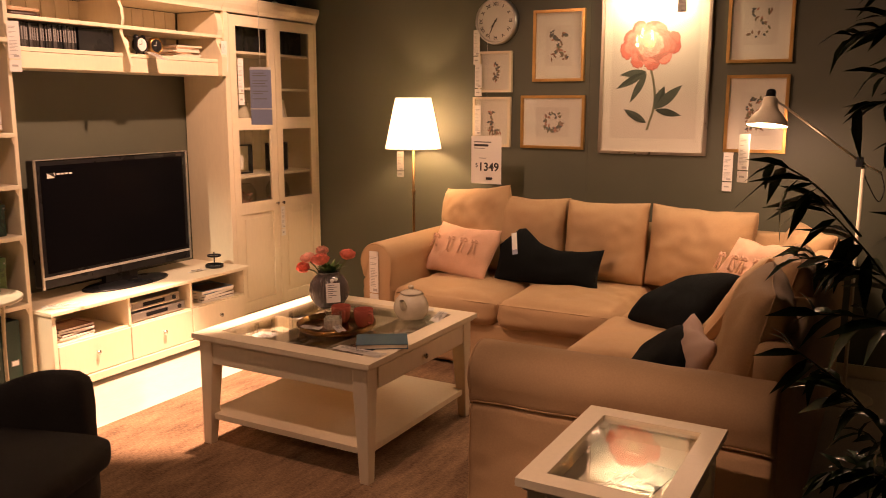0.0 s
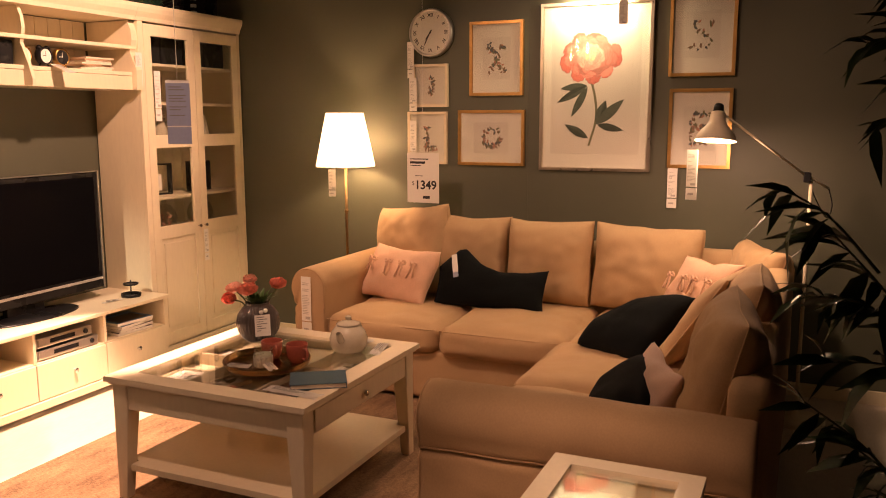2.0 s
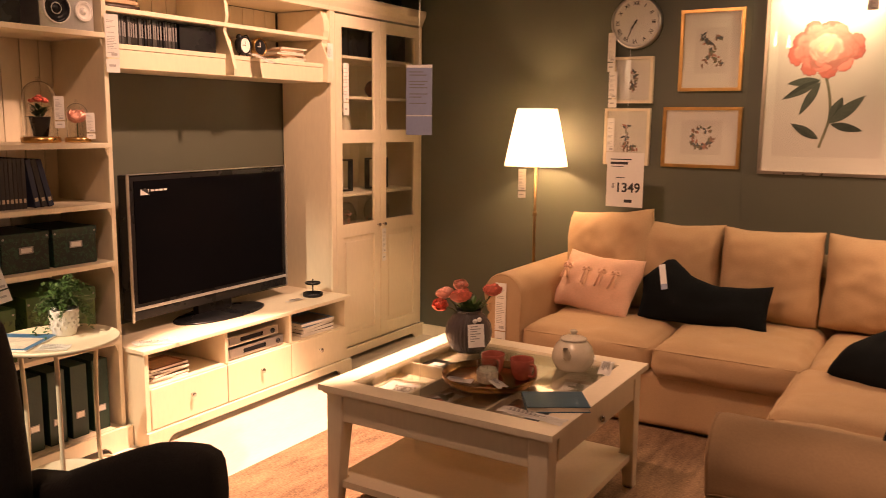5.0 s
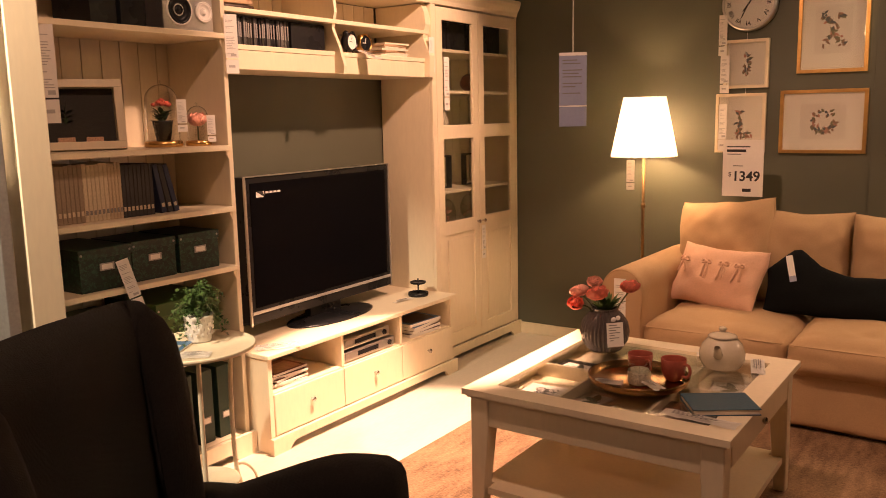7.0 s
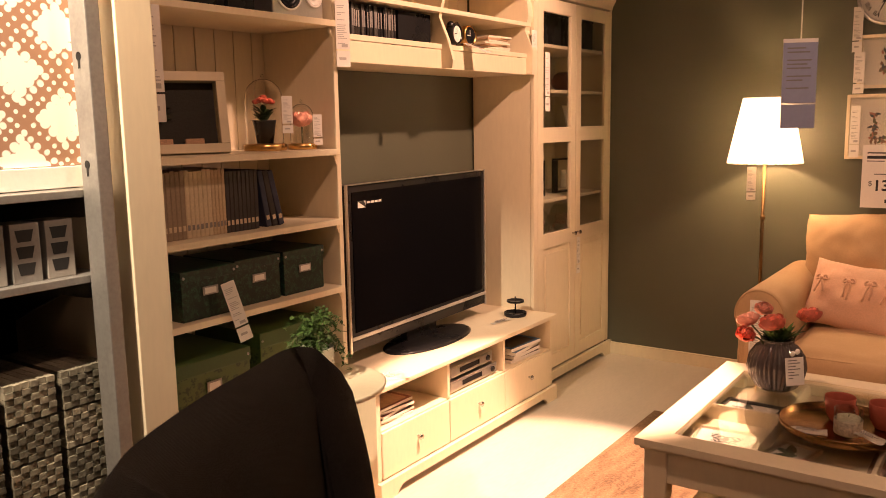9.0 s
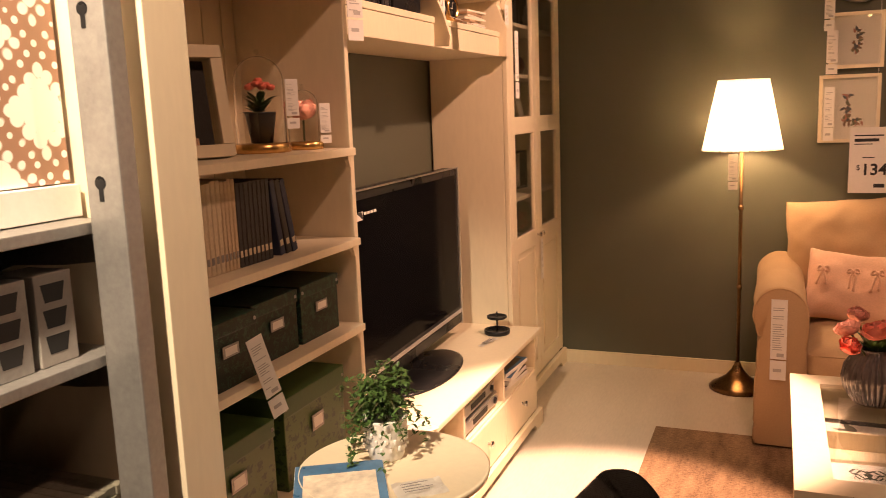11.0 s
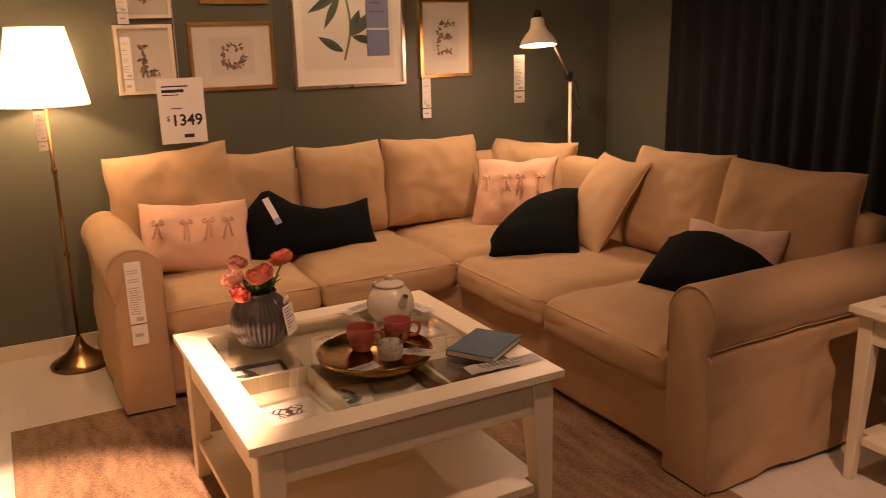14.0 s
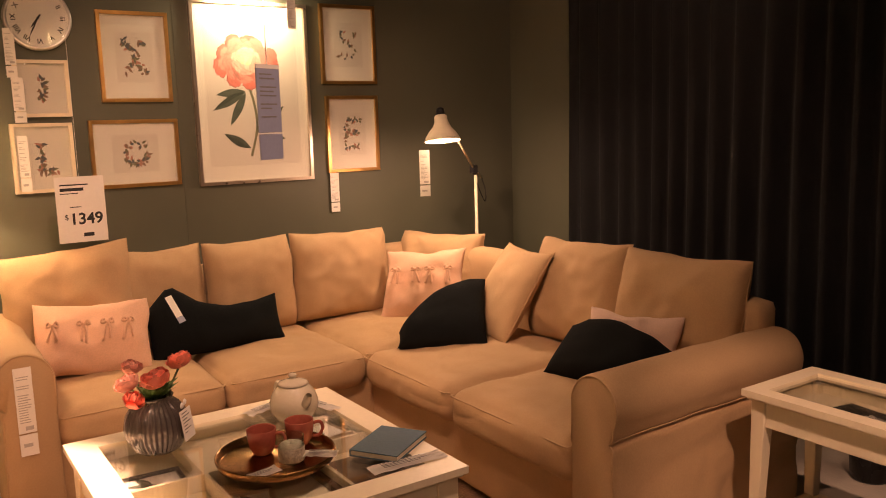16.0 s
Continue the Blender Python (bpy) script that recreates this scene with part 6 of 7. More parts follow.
for yy in (4.44, 4.80):
    gb = thing("glass_jar", "round glass jar filled with dried flowers", "jar", pose(-4.15, yy, 0.8005), "glass jars")
    part("vessel", lathe([(0, 0), (0.05, 0), (0.085, 0.04), (0.09, 0.09), (0.07, 0.14), (0.05, 0.16), (0.048, 0.158), (0.066, 0.138), (0.085, 0.09), (0.08, 0.042), (0.045, 0.006), (0, 0.006)], 28), PANE, gb, "", True)
    bm = bmesh.new()
    for k in range(60):
        leaf_into(bm, Vector((rn.uniform(-0.04, 0.04), rn.uniform(-0.04, 0.04), rn.uniform(0.02, 0.10))), Vector((rn.uniform(-1, 1), rn.uniform(-1, 1), rn.uniform(-0.2, 1))), 0.035, 0.016)
    part("dried_flowers", bm, PETAL_PALE, gb)

# ---- things on top of the cabinet ----
tp_z = 2.183
ph = thing("framed_sketch", "pale framed plant sketch on top of the furniture", "picture", pose(-4.25, 4.05, tp_z, 0, 0, 92) @ pose(0, 0, 0, -10, 0, 0))
part("frame", boxes((-0.14, 0.14, -0.008, 0.008, 0, 0.015), (-0.14, 0.14, -0.008, 0.008, 0.34, 0.355), (-0.14, -0.125, -0.008, 0.008, 0.0155, 0.3395), (0.125, 0.14, -0.008, 0.008, 0.0155, 0.3395), bevel=0.002), WHITE, ph)
part("sheet", boxes((-0.125, 0.125, -0.002, 0.001, 0.015, 0.34), bevel=0), MOUNT, ph)
bm = bmesh.new()
for k in range(14):
    flat_shape(bm, petal_mesh(0.012, 0.045), 0.03 * math.sin(k), 0.05 + 0.012 * k, math.sin(k * 2.3) * 1.2, -0.0028 - 0.00004 * k)
part("print", bm, INK, ph)
for k, (yy, w, h, m_) in enumerate(((4.36, 0.20, 0.24, BOX_DARK), (4.60, 0.13, 0.19, BLACK), (4.86, 0.26, 0.30, BLACK))):
    b = thing("black_case", "dark case standing on top of the cabinet", "box", pose(-4.20, yy, tp_z), "dark cases")
    part("body", boxes((-0.1, 0.12, -w / 2, w / 2, 0, h), bevel=0.006), m_, b)
    part("round_badge", lathe([(0, 0.002), (0.018, 0.0015), (0.018, 0)], 20), PAPER, b, "", False, pose(0.12, w * 0.1, h * 0.55, 0, 90, 0))
sk = thing("striped_ornament", "black and white striped ornament on the cabinet", "ornament", pose(-4.04, 4.70, tp_z))
for k in range(7):
    part("band", boxes((-0.012, 0.012, -0.016, 0.016, k * 0.022, k * 0.022 + 0.0215), bevel=0.002), (PAPER, BLACK)[k % 2], sk)
lt = thing("leafy_ornament", "dark trailing foliage on top of the cabinet", "plant", pose(-4.12, 4.30, tp_z))
bm = bmesh.new()
for k in range(160):
    leaf_into(bm, Vector((rn.uniform(-0.05, 0.08), rn.uniform(-0.18, 0.22), 0.01 + abs(rn.gauss(0, 0.10)))), Vector((rn.uniform(-1, 1), rn.uniform(-1, 1), rn.uniform(0, 1))), 0.06, 0.022)
part("foliage", bm, LEAF_DEEP, lt)
part("stem", tube([(0, 0, 0), (0, 0, 0.18)], 0.006, 6), STEM, lt)

# ---- things on the bookcase ----
spk = thing("speaker", "silver and black bookshelf speaker lying on its side", "speaker", pose(-4.12, 2.50, 1.8225))
part("cabinet", boxes((-0.11, 0.11, -0.12, 0.125, 0, 0.155), bevel=0.006), SILVER, spk)
for yy, r in ((-0.045, 0.055), (0.075, 0.035)):
    part("driver", lathe([(r, 0), (r, 0.006), (r * 0.86, 0.007), (r * 0.80, 0.003), (r * 0.35, -0.008 + 0.006), (r * 0.3, 0.005), (0, 0.007)], 32), (BLACK if r > 0.05 else PAPER), spk, "", True, pose(0.111, yy, 0.08, 0, 90, 0))
    part("driver_ring", lathe([(r + 0.006, 0), (r + 0.006, 0.007), (r, 0.008), (r, 0)], 32), PAPER, spk, "", True, pose(0.111, yy, 0.08, 0, 90, 0))
for k in range(2):
    mb = thing("magazine_file", "black magazine file standing on the shelf", "file box", pose(-4.13, 2.13 + 0.125 * k, 1.8225), "black files")
    part("body", boxes((-0.13, 0.11, -0.055, 0.055, 0, 0.21), bevel=0.003), BLACK, mb)
Z1 = 1.366
fr = thing("shadow_box", "white deep box frame with dark backing on the shelf", "photo frame", pose(-4.15, 2.085, Z1, 0, 0, 66) @ pose(0, 0, 0, -9, 0, 0))
part("frame", boxes((-0.155, 0.155, -0.03, 0.02, 0, 0.03), (-0.155, 0.155, -0.03, 0.02, 0.235, 0.265), (-0.155, -0.125, -0.03, 0.02, 0.0305, 0.2345), (0.125, 0.155, -0.03, 0.02, 0.0305, 0.2345), bevel=0.002), WHITE, fr)
part("backing", boxes((-0.125, 0.125, 0.012, 0.018, 0.03, 0.235), bevel=0), mat("grey_felt", (0.05, 0.045, 0.04), 0.9, vary=0.15), fr)
part("glass", boxes((-0.125, 0.125, -0.022, -0.020, 0.03, 0.235), bevel=0), PANE, fr).visible_shadow = False
for k in range(2):
    part("clay_pot", boxes((-0.085 + 0.10 * k, -0.025 + 0.10 * k, -0.010, 0.010, 0.031, 0.050), bevel=0.003), PEACH, fr, "small terracotta block")
bm = bmesh.new()
for k in range(10):
    leaf_into(bm, Vector((-0.05, 0.005, 0.10 + 0.006 * k)), Vector((math.sin(k * 2.1), 0, 0.6)), 0.04, 0.016)
part("pressed_flower", bm, LEAF, fr)


DOME_GLASS = glass_mat("clear_dome_glass", (0.98, 0.98, 0.97), 0.01, 1.45)


def bell_jar(m, r, h, kind, label):
    j = thing("bell_jar", label, "bell jar", m, "bell jars")
    part("base", lathe([(0, 0), (r + 0.008, 0), (r + 0.010, 0.004), (r + 0.010, 0.018), (r + 0.004, 0.022), (0, 0.022)], 36), BRASS, j, "brass base", True)
    prof = [(r, 0.022), (r, h - r)] + [(r * math.cos(a), h - r + r * math.sin(a)) for a in [k * math.pi / 16 for k in range(1, 8)]] + [(0.0, h)]
    prof += [(0.0, h - 0.002)] + [((r - 0.002) / r * x_, 0.022 + (z_ - 0.022) * (h - 0.024) / (h - 0.022)) for x_, z_ in prof[-2::-1]]
    part("dome", lathe(prof, 40), DOME_GLASS, j, "clear glass dome", True).visible_shadow = False
    part("finial", lathe([(0, h + 0.016), (0.006, h + 0.012), (0.006, h + 0.004), (0, h)], 14), PANE, j, "", True)
    if kind == "pot":
        part("pot", lathe([(0, 0.023), (0.026, 0.023), (0.037, 0.09), (0.039, 0.095), (0.034, 0.095), (0, 0.088)], 24), BLACK, j, "small black pot", True)
        bm = bmesh.new()
        q = random.Random(3)
        for k in range(46):
            a = q.uniform(0, 6.28)
            leaf_into(bm, Vector((0.01 * math.cos(a), 0.01 * math.sin(a), q.uniform(0.09, 0.12))), Vector((math.cos(a), math.sin(a), q.uniform(0.2, 1.6))), q.uniform(0.03, 0.05), 0.018)
        part("foliage", bm, LEAF, j)
        for k in range(9):
            a = k * 2.4
            rr = 0.010 * math.sqrt(k)
            part("flower", bloom(0.012, k), PETAL, j, "", True, pose(rr * math.cos(a), rr * math.sin(a), 0.165 - 0.6 * rr))
    else:
        part("stem", tube([(0, 0, 0.022), (0, 0, 0.08)], 0.003, 6), STEM, j)
        part("flower", bloom(0.045, 12), PETAL_PALE, j, "large pale pink paper flower", True, pose(0, 0, 0.095))
    return j


bell_jar(pose(-4.135, 2.435, Z1) @ Matrix.Diagonal((1.1, 1.1, 1.12, 1)), 0.060, 0.225, "pot", "glass bell jar over a small flowering pot")
bell_jar(pose(-4.09, 2.575, Z1), 0.043, 0.165, "flower", "small glass bell jar over a pink flower")
price_tag(pose(-4.06, 2.475, Z1 + 0.19, 0, 0, 62), 0.038, 0.13)
price_tag(pose(-4.035, 2.60, Z1 + 0.125, 0, 0, 62), 0.034, 0.11)
price_tag(pose(BX + 0.018, BY0 + 0.10, 1.80, 0, 0, 66), 0.055, 0.33)

Z2 = 1.1085
BOOKS = [mat("book_" + n, c, 0.6, vary=0.15, scale=10, bump=0.004) for n, c in (("taupe", (0.30, 0.23, 0.16)), ("linen", (0.62, 0.52, 0.36)), ("white", (0.55, 0.43, 0.28)), ("charcoal", (0.035, 0.032, 0.032)), ("navy", (0.025, 0.035, 0.07)))]
def standing_book(y, w, h, d, material, lean=0.0):
    b = thing("book", "upright book in a row on the bookcase shelf", "book", pose(-4.03, y, Z2 + 0.0005, -lean, 0, 0), "books on the shelf")
    part("cover", boxes((-d, 0, 0, 0.0022, 0, h), (-d, 0, w - 0.0022, w, 0, h), (-0.002, 0.0008, 0.0022, w - 0.0022, 0, h), bevel=0), material, b)
    part("page_block", boxes((-d + 0.004, -0.0022, 0.0023, w - 0.0023, 0.003, h - 0.004), bevel=0), PAGES, b)
    part("spine_label", boxes((0.0009, 0.0014, w * 0.2, w * 0.8, h * 0.12, h * 0.2), bevel=0), GREY_INK if material in (BOOKS[1], BOOKS[2]) else BOOKS[1], b)


y = BY0 + 0.09
for k in range(26):
    mi = 0 if k < 8 else (1 if k < 14 else (2 if k < 18 else 3))
    w = rn.uniform(0.016, 0.019) if mi != 2 else 0.014
    standing_book(y, w - 0.001, 0.211 + rn.uniform(-0.004, 0.004) if mi < 3 else 0.20, 0.17, BOOKS[mi])
    y += w
for k in range(3):
    standing_book(y + 0.034 + 0.030 * k, 0.022, 0.195, 0.16, BOOKS[4 if k != 1 else 3], -10 - 2 * k)


def storage_box(m, w, d, h, body, lid, label, group):
    b = thing("storage_box", label, "storage box", m, group)
    part("body", boxes((-d, 0, 0, w, 0, h), bevel=0.003), body, b)
    part("lid", boxes((-d - 0.002, 0.003, -0.003, w + 0.003, h * 0.80, h + 0.003), bevel=0.003), lid, b)
    part("label_holder", boxes((0.0032, 0.006, w / 2 - 0.03, w / 2 + 0.03, h * 0.48, h * 0.66), bevel=0.001), STEEL, b)
    part("label_paper", boxes((0.006, 0.0064, w / 2 - 0.022, w / 2 + 0.022, h * 0.51, h * 0.63), bevel=0), PAPER, b)
    for yy in (0.008, w - 0.008):
        part("rivet", lathe([(0, 0.003), (0.004, 0.002), (0.005, 0)], 10), STEEL, b, "", True, pose(0.003, yy, h * 0.9, 0, 90, 0))
    return b


Z3 = 0.8555
for yy, w, dd in ((1.93, 0.215, 0.34), (2.165, 0.20, 0.26), (2.385, 0.20, 0.26)):
    storage_box(pose(-3.995 if w > 0.21 else -4.02, yy, Z3), w, dd, 0.155, BOX_DARK, BOX_DARK, "dark green leaf-patterned storage box on the shelf", "dark green boxes")
price_tag(pose(-3.955, 2.075, 0.965, -6, -14, 74), 0.046, 0.20, "long white price tag hanging from a green box")
Z4 = 0.5055
for yy in (1.88, 2.24):
    storage_box(pose(-4.0, yy, Z4), 0.31, 0.34, 0.245 if yy > 2 else 0.215, BOX_LIGHT, BOX_LID, "large mid-green leaf-patterned box with a plain lid", "large green boxes")
Z5 = 0.1005
for k in range(7):
    b = thing("binder", "dark green lever binder standing on the bottom shelf", "binder", pose(-4.02, 1.90 + 0.105 * k, Z5), "green binders")
    part("cover", boxes((-0.27, 0, 0, 0.078, 0, 0.32), bevel=0.003), BINDER, b)
    part("label_holder", boxes((0, 0.002, 0.018, 0.060, 0.085, 0.115), bevel=0), STEEL, b)
    part("label_paper", boxes((0.002, 0.0024, 0.022, 0.056, 0.089, 0.111), bevel=0), PAPER, b)

# ---- round side table with the potted herb ----
rt = thing("round_table", "small round white metal side table with curved legs", "side table", pose(-3.645, 2.135, 0))
part("top", lathe([(0, 0.652), (0.205, 0.652), (0.215, 0.655), (0.218, 0.668), (0.213, 0.671), (0.208, 0.663), (0, 0.661)], 48), WHITE, rt, "", True)
part("lower_tray", lathe([(0, 0.132), (0.125, 0.132), (0.132, 0.136), (0.132, 0.148), (0.128, 0.148), (0.126, 0.140), (0, 0.140)], 40), WHITE, rt, "", True)
for k in range(3):
    a = radians(120 * k - 35)
    c, s = math.cos(a), math.sin(a)
    part("leg", tube(arc([(0.165 * c, 0.165 * s, 0.652), (0.150 * c, 0.150 * s, 0.60), (0.140 * c, 0.140 * s, 0.40), (0.145 * c, 0.145 * s, 0.16), (0.175 * c, 0.175 * s, 0.05), (0.19 * c, 0.19 * s, 0.0)], 6), 0.0085, 10), WHITE, rt, "", True)
    part("brace", tube(arc([(0.14 * c, 0.14 * s, 0.165), (0.19 * c, 0.19 * s, 0.15), (0.235 * c, 0.235 * s, 0.09), (0.245 * c, 0.245 * s, 0.0)], 6), 0.006, 8), WHITE, rt, "", True)
hp = thing("potted_herb", "bushy green herb in a white lace pot", "potted plant", pose(-3.695, 2.20, 0.662) @ Matrix.Diagonal((0.88, 0.88, 0.9, 1)))
part("pot", lathe([(0, 0), (0.045, 0), (0.048, 0.006), (0.060, 0.105), (0.062, 0.112), (0.057, 0.112), (0.052, 0.10), (0, 0.095)], 32), PAPER, hp, "white pot with a lace pattern", True)
part("lace_relief", boxes(*[(0.0565 * math.cos(a) - 0.004, 0.0565 * math.cos(a) + 0.004, 0.0565 * math.sin(a) - 0.004, 0.0565 * math.sin(a) + 0.004, 0.03 + 0.02 * r, 0.042 + 0.02 * r) for r in range(4) for a in [k * 0.45 + r * 0.22 for k in range(14)]], bevel=0.003), PAPER, hp)
bm = bmesh.new()
q = random.Random(11)
for k in range(46):
    a, lift = q.uniform(0, 6.28), q.uniform(-0.25, 1.0)
    reach = q.uniform(0.06, 0.13)
    end = Vector((math.cos(a) * reach, math.sin(a) * reach, 0.10 + 0.10 * lift))
    if q.random() < 0.22:
        end = Vector((math.cos(a) * 0.12, math.sin(a) * 0.12, -0.01 + q.uniform(-0.03, 0.08)))
    for p_ in arc([(0, 0, 0.09), (end.x * 0.5, end.y * 0.5, max(end.z, 0.10) + 0.04), end], 6)[3:]:
        for s in range(3):
            leaf_into(bm, p_ + Vector((q.uniform(-1, 1), q.uniform(-1, 1), q.uniform(-1, 1))) * 0.005, Vector((q.uniform(-1, 1), q.uniform(-1, 1), q.uniform(-0.3, 0.9))), q.uniform(0.014, 0.024), 0.011)
part("foliage", bm, HERB, hp, "many tiny fresh green leaves")
for k in range(9):
    a = k * 0.7
    part("twig", tube(arc([(0, 0, 0.09), (0.05 * math.cos(a), 0.05 * math.sin(a), 0.16), (0.11 * math.cos(a), 0.11 * math.sin(a), 0.12 + 0.05 * math.sin(3 * a))], 5), 0.0014, 5), STEM, hp)
mz = magazine(pose(-3.72, 2.02, 0.663, 0, 0, 30), (MAG[3], MAG[5]), "magazine with an interior photo on the round table", 0.20, 0.22, 0.006)
paper_slip(pose(-3.55, 2.06, 0.662, 0, 0, 40), 0.11, 0.08, 13, "white printed card on the round table")

# ---- wing chair ----
wc = thing("wing_chair", "dark charcoal upholstered wing chair with high back", "armchair", pose(-2.642, 1.366, 0, 0, 0, -72))


def padded(w_of, n=22, rows=10, seed=0):
    """A padded sheet: w_of(s, v) gives the middle point and the thickness."""
    bm = bmesh.new()
    grid = {}
    for side in (0, 1):
        for i in range(n + 1):
            for j in range(rows + 1):
                s, v = i / n, j / rows
                p, nrm, th = w_of(s, v)
                e = min(1.0, 3.6 * min(s, 1 - s) ** 0.5) * min(1.0, 3.0 * min(v, 1 - v) ** 0.5)
                edge = i in (0, n) or j in (0, rows)
                if edge and side:
                    grid[1, i, j] = grid[0, i, j]
                else:
                    grid[side, i, j] = bm.verts.new(p + nrm * th * e * (0.5 - side) + nrm * 0.004 * noise.noise(p * 8))
    for side in (0, 1):
        for i in range(n):
            for j in range(rows):
                q = [grid[side, i, j], grid[side, i + 1, j], grid[side, i + 1, j + 1], grid[side, i, j + 1]]
                bm.faces.new(q if side == 0 else q[::-1])
    bmesh.ops.recalc_face_normals(bm, faces=bm.faces)
    return bm


U_LINE = arc([(-0.225, -0.150, 0), (-0.235, -0.205, 0), (-0.212, -0.268, 0), (-0.10, -0.272, 0), (0.04, -0.265, 0), (0.19, -0.258, 0), (0.335, -0.210, 0), (0.375, -0.12, 0), (0.380, -0.04, 0)], 8)


def shell(s, v):
    k = s * (len(U_LINE) - 1)
    i = min(len(U_LINE) - 2, int(k))
    c = U_LINE[i].lerp(U_LINE[i + 1], k - i)
    way = (U_LINE[i + 1] - U_LINE[i]).normalized()
    nrm = Vector((-way.y, way.x, 0))
    e = abs(2 * s - 1)
    front = max(0.0, (e - 0.62) / 0.38)
    top = 1.035 - 0.010 * e - 0.035 * front ** 2.5
    z = 0.22 + v * (top - 0.22)
    reach = 0.25 + 0.75 * math.sin(math.pi * min(1.0, 0.10 + 0.72 * v))
    c = Vector((c.x * (1 - 0.03 * (1 - v)), -0.27 + (c.y + 0.27) * (reach if c.y > -0.27 else 1.0) - 0.085 * v, z))
    return c, nrm, 0.125


part("backrest", padded(shell, 44, 18), CHAIR_CLOTH, wc, "winged padded backrest", True)
for sx in (-1, 1):
    bm = slab(sx * 0.34 - 0.055, sx * 0.34 + 0.055, -0.30, 0.33, 0.16, 0.575, 0.045, 12, 31 + sx, 0.012, 0.006)
    for v_ in bm.verts:
        f = max(0.0, (v_.co.z - 0.35) / 0.225)
        v_.co.z += f * (-0.075 + 0.135 * math.sin(max(0.0, min(1.0, (v_.co.y + 0.15) / 0.48)) * math.pi * 0.5))
    part("armrest", bm, CHAIR_CLOTH, wc, "", True)
part("seat", slab(-0.285, 0.285, -0.26, 0.40, 0.20, 0.345, 0.04, 12, 35, 0.01, 0.004), CHAIR_CLOTH, wc, "", True)
part("seat_cushion", slab(-0.28, 0.28, -0.25, 0.46, 0.345, 0.46, 0.045, 12, 36, 0.03, 0.006), CHAIR_CLOTH, wc, "", True)
for sx, sy in ((-1, -1), (1, -1), (-1, 1), (1, 1)):
    part("leg", tube([(sx * 0.30, sy * 0.32 - 0.02, 0.0), (sx * 0.29, sy * 0.30 - 0.02, 0.21)], 0.014, 10, taper=1.6), BLACK, wc, "", True)

# ---- tall bamboo plant beside the sofa ----
bp = thing("bamboo_plant", "tall leafy bamboo plant in a dark pot", "potted plant", pose(0.06, 2.47, 0))
part("pot", lathe([(0, 0), (0.065, 0), (0.075, 0.01), (0.085, 0.15), (0.088, 0.16), (0.078, 0.16), (0.075, 0.14), (0, 0.13)], 28), BLACK, bp, "dark pot", True)
q = random.Random(21)
LEAFM = []
for k in range(5):
    bm = bmesh.new()
    leaf_into(bm, Vector((0, 0, 0)), Vector((1, 0, 0.15)), 0.14 + 0.02 * k, 0.034 + 0.004 * k, 0.25 + 0.12 * k, 0.3)
    me = bpy.data.meshes.new("leaf")
    bm.to_mesh(me)
    bm.free()
    me.materials.append(LEAF_DEEP if k % 2 else LEAF)
    for poly in me.polygons:
        poly.use_smooth = True
    LEAFM.append(me)


def put_leaf(p, az, el, roll, scale):
    ob = new("leaf", LEAFM[q.randrange(5)])
    ob.parent = bp
    ob.matrix_basis = Matrix.Translation(p) @ pose(0, 0, 0, 0, 0, az) @ pose(0, 0, 0, roll, -el, 0) @ Matrix.Diagonal((scale, scale, scale, 1))


STEMS = [((0.03, -0.02), (0.02, -0.35, 0.62), (-0.11, -0.62, 1.03)), ((-0.02, 0.02), (-0.02, -0.30, 1.0), (-0.09, -0.50, 1.95)), ((0.01, -0.03), (-0.08, -0.40, 0.50), (-0.16, -0.64, 0.84)), ((0.04, 0.03), (0.06, -0.28, 0.9), (-0.03, -0.52, 1.62))]
for (x, y), mid, top in STEMS:
    cane = arc([(x, y, 0.12), mid, top], 10)
    c = part("cane", tube(cane, 0.009, 8, taper=0.55), STEM, bp, "", True)
    for k in range(3, len(cane) - 1, 4):
        part("node", lathe([(0, -0.004), (0.009, -0.003), (0.0105, 0), (0.009, 0.003), (0, 0.004)], 10), STEM, c, "", True, Matrix.Translation(cane[k]))
# branches: root, tip, how many leaves each carries and their size
BRANCH = [((-0.11, -0.62, 1.03), (-0.35, -0.66, 1.34), 17, 0.86), ((-0.20, -0.64, 1.16), (-0.37, -0.60, 1.20), 11, 0.86), ((-0.26, -0.66, 1.26), (-0.42, -0.68, 1.40), 8, 0.9), ((-0.13, -0.63, 1.06), (-0.33, -0.66, 1.10), 9, 0.86),
          ((-0.16, -0.64, 0.84), (-0.36, -0.68, 1.03), 13, 0.72), ((-0.12, -0.60, 0.78), (-0.27, -0.66, 0.95), 11, 0.72), ((-0.14, -0.62, 0.76), (-0.28, -0.66, 0.78), 14, 0.72), ((-0.10, -0.58, 0.66), (-0.22, -0.62, 0.86), 12, 0.72), ((-0.08, -0.56, 0.62), (-0.26, -0.62, 0.66), 12, 0.72),
          ((-0.07, -0.50, 1.66), (-0.30, -0.66, 1.63), 16, 0.72), ((-0.08, -0.50, 1.72), (-0.26, -0.64, 1.72), 16, 0.72), ((-0.06, -0.48, 1.60), (-0.24, -0.66, 1.56), 13, 0.72), ((-0.05, -0.50, 1.52), (-0.28, -0.66, 1.50), 11, 0.72), ((-0.03, -0.50, 1.42), (-0.22, -0.64, 1.44), 9, 0.72),
          ((-0.03, -0.50, 1.30), (-0.18, -0.62, 1.24), 12, 0.72), ((-0.02, -0.45, 1.15), (-0.16, -0.60, 1.08), 12, 0.72), ((-0.09, -0.50, 1.90), (-0.16, -0.56, 2.05), 14, 0.72)]
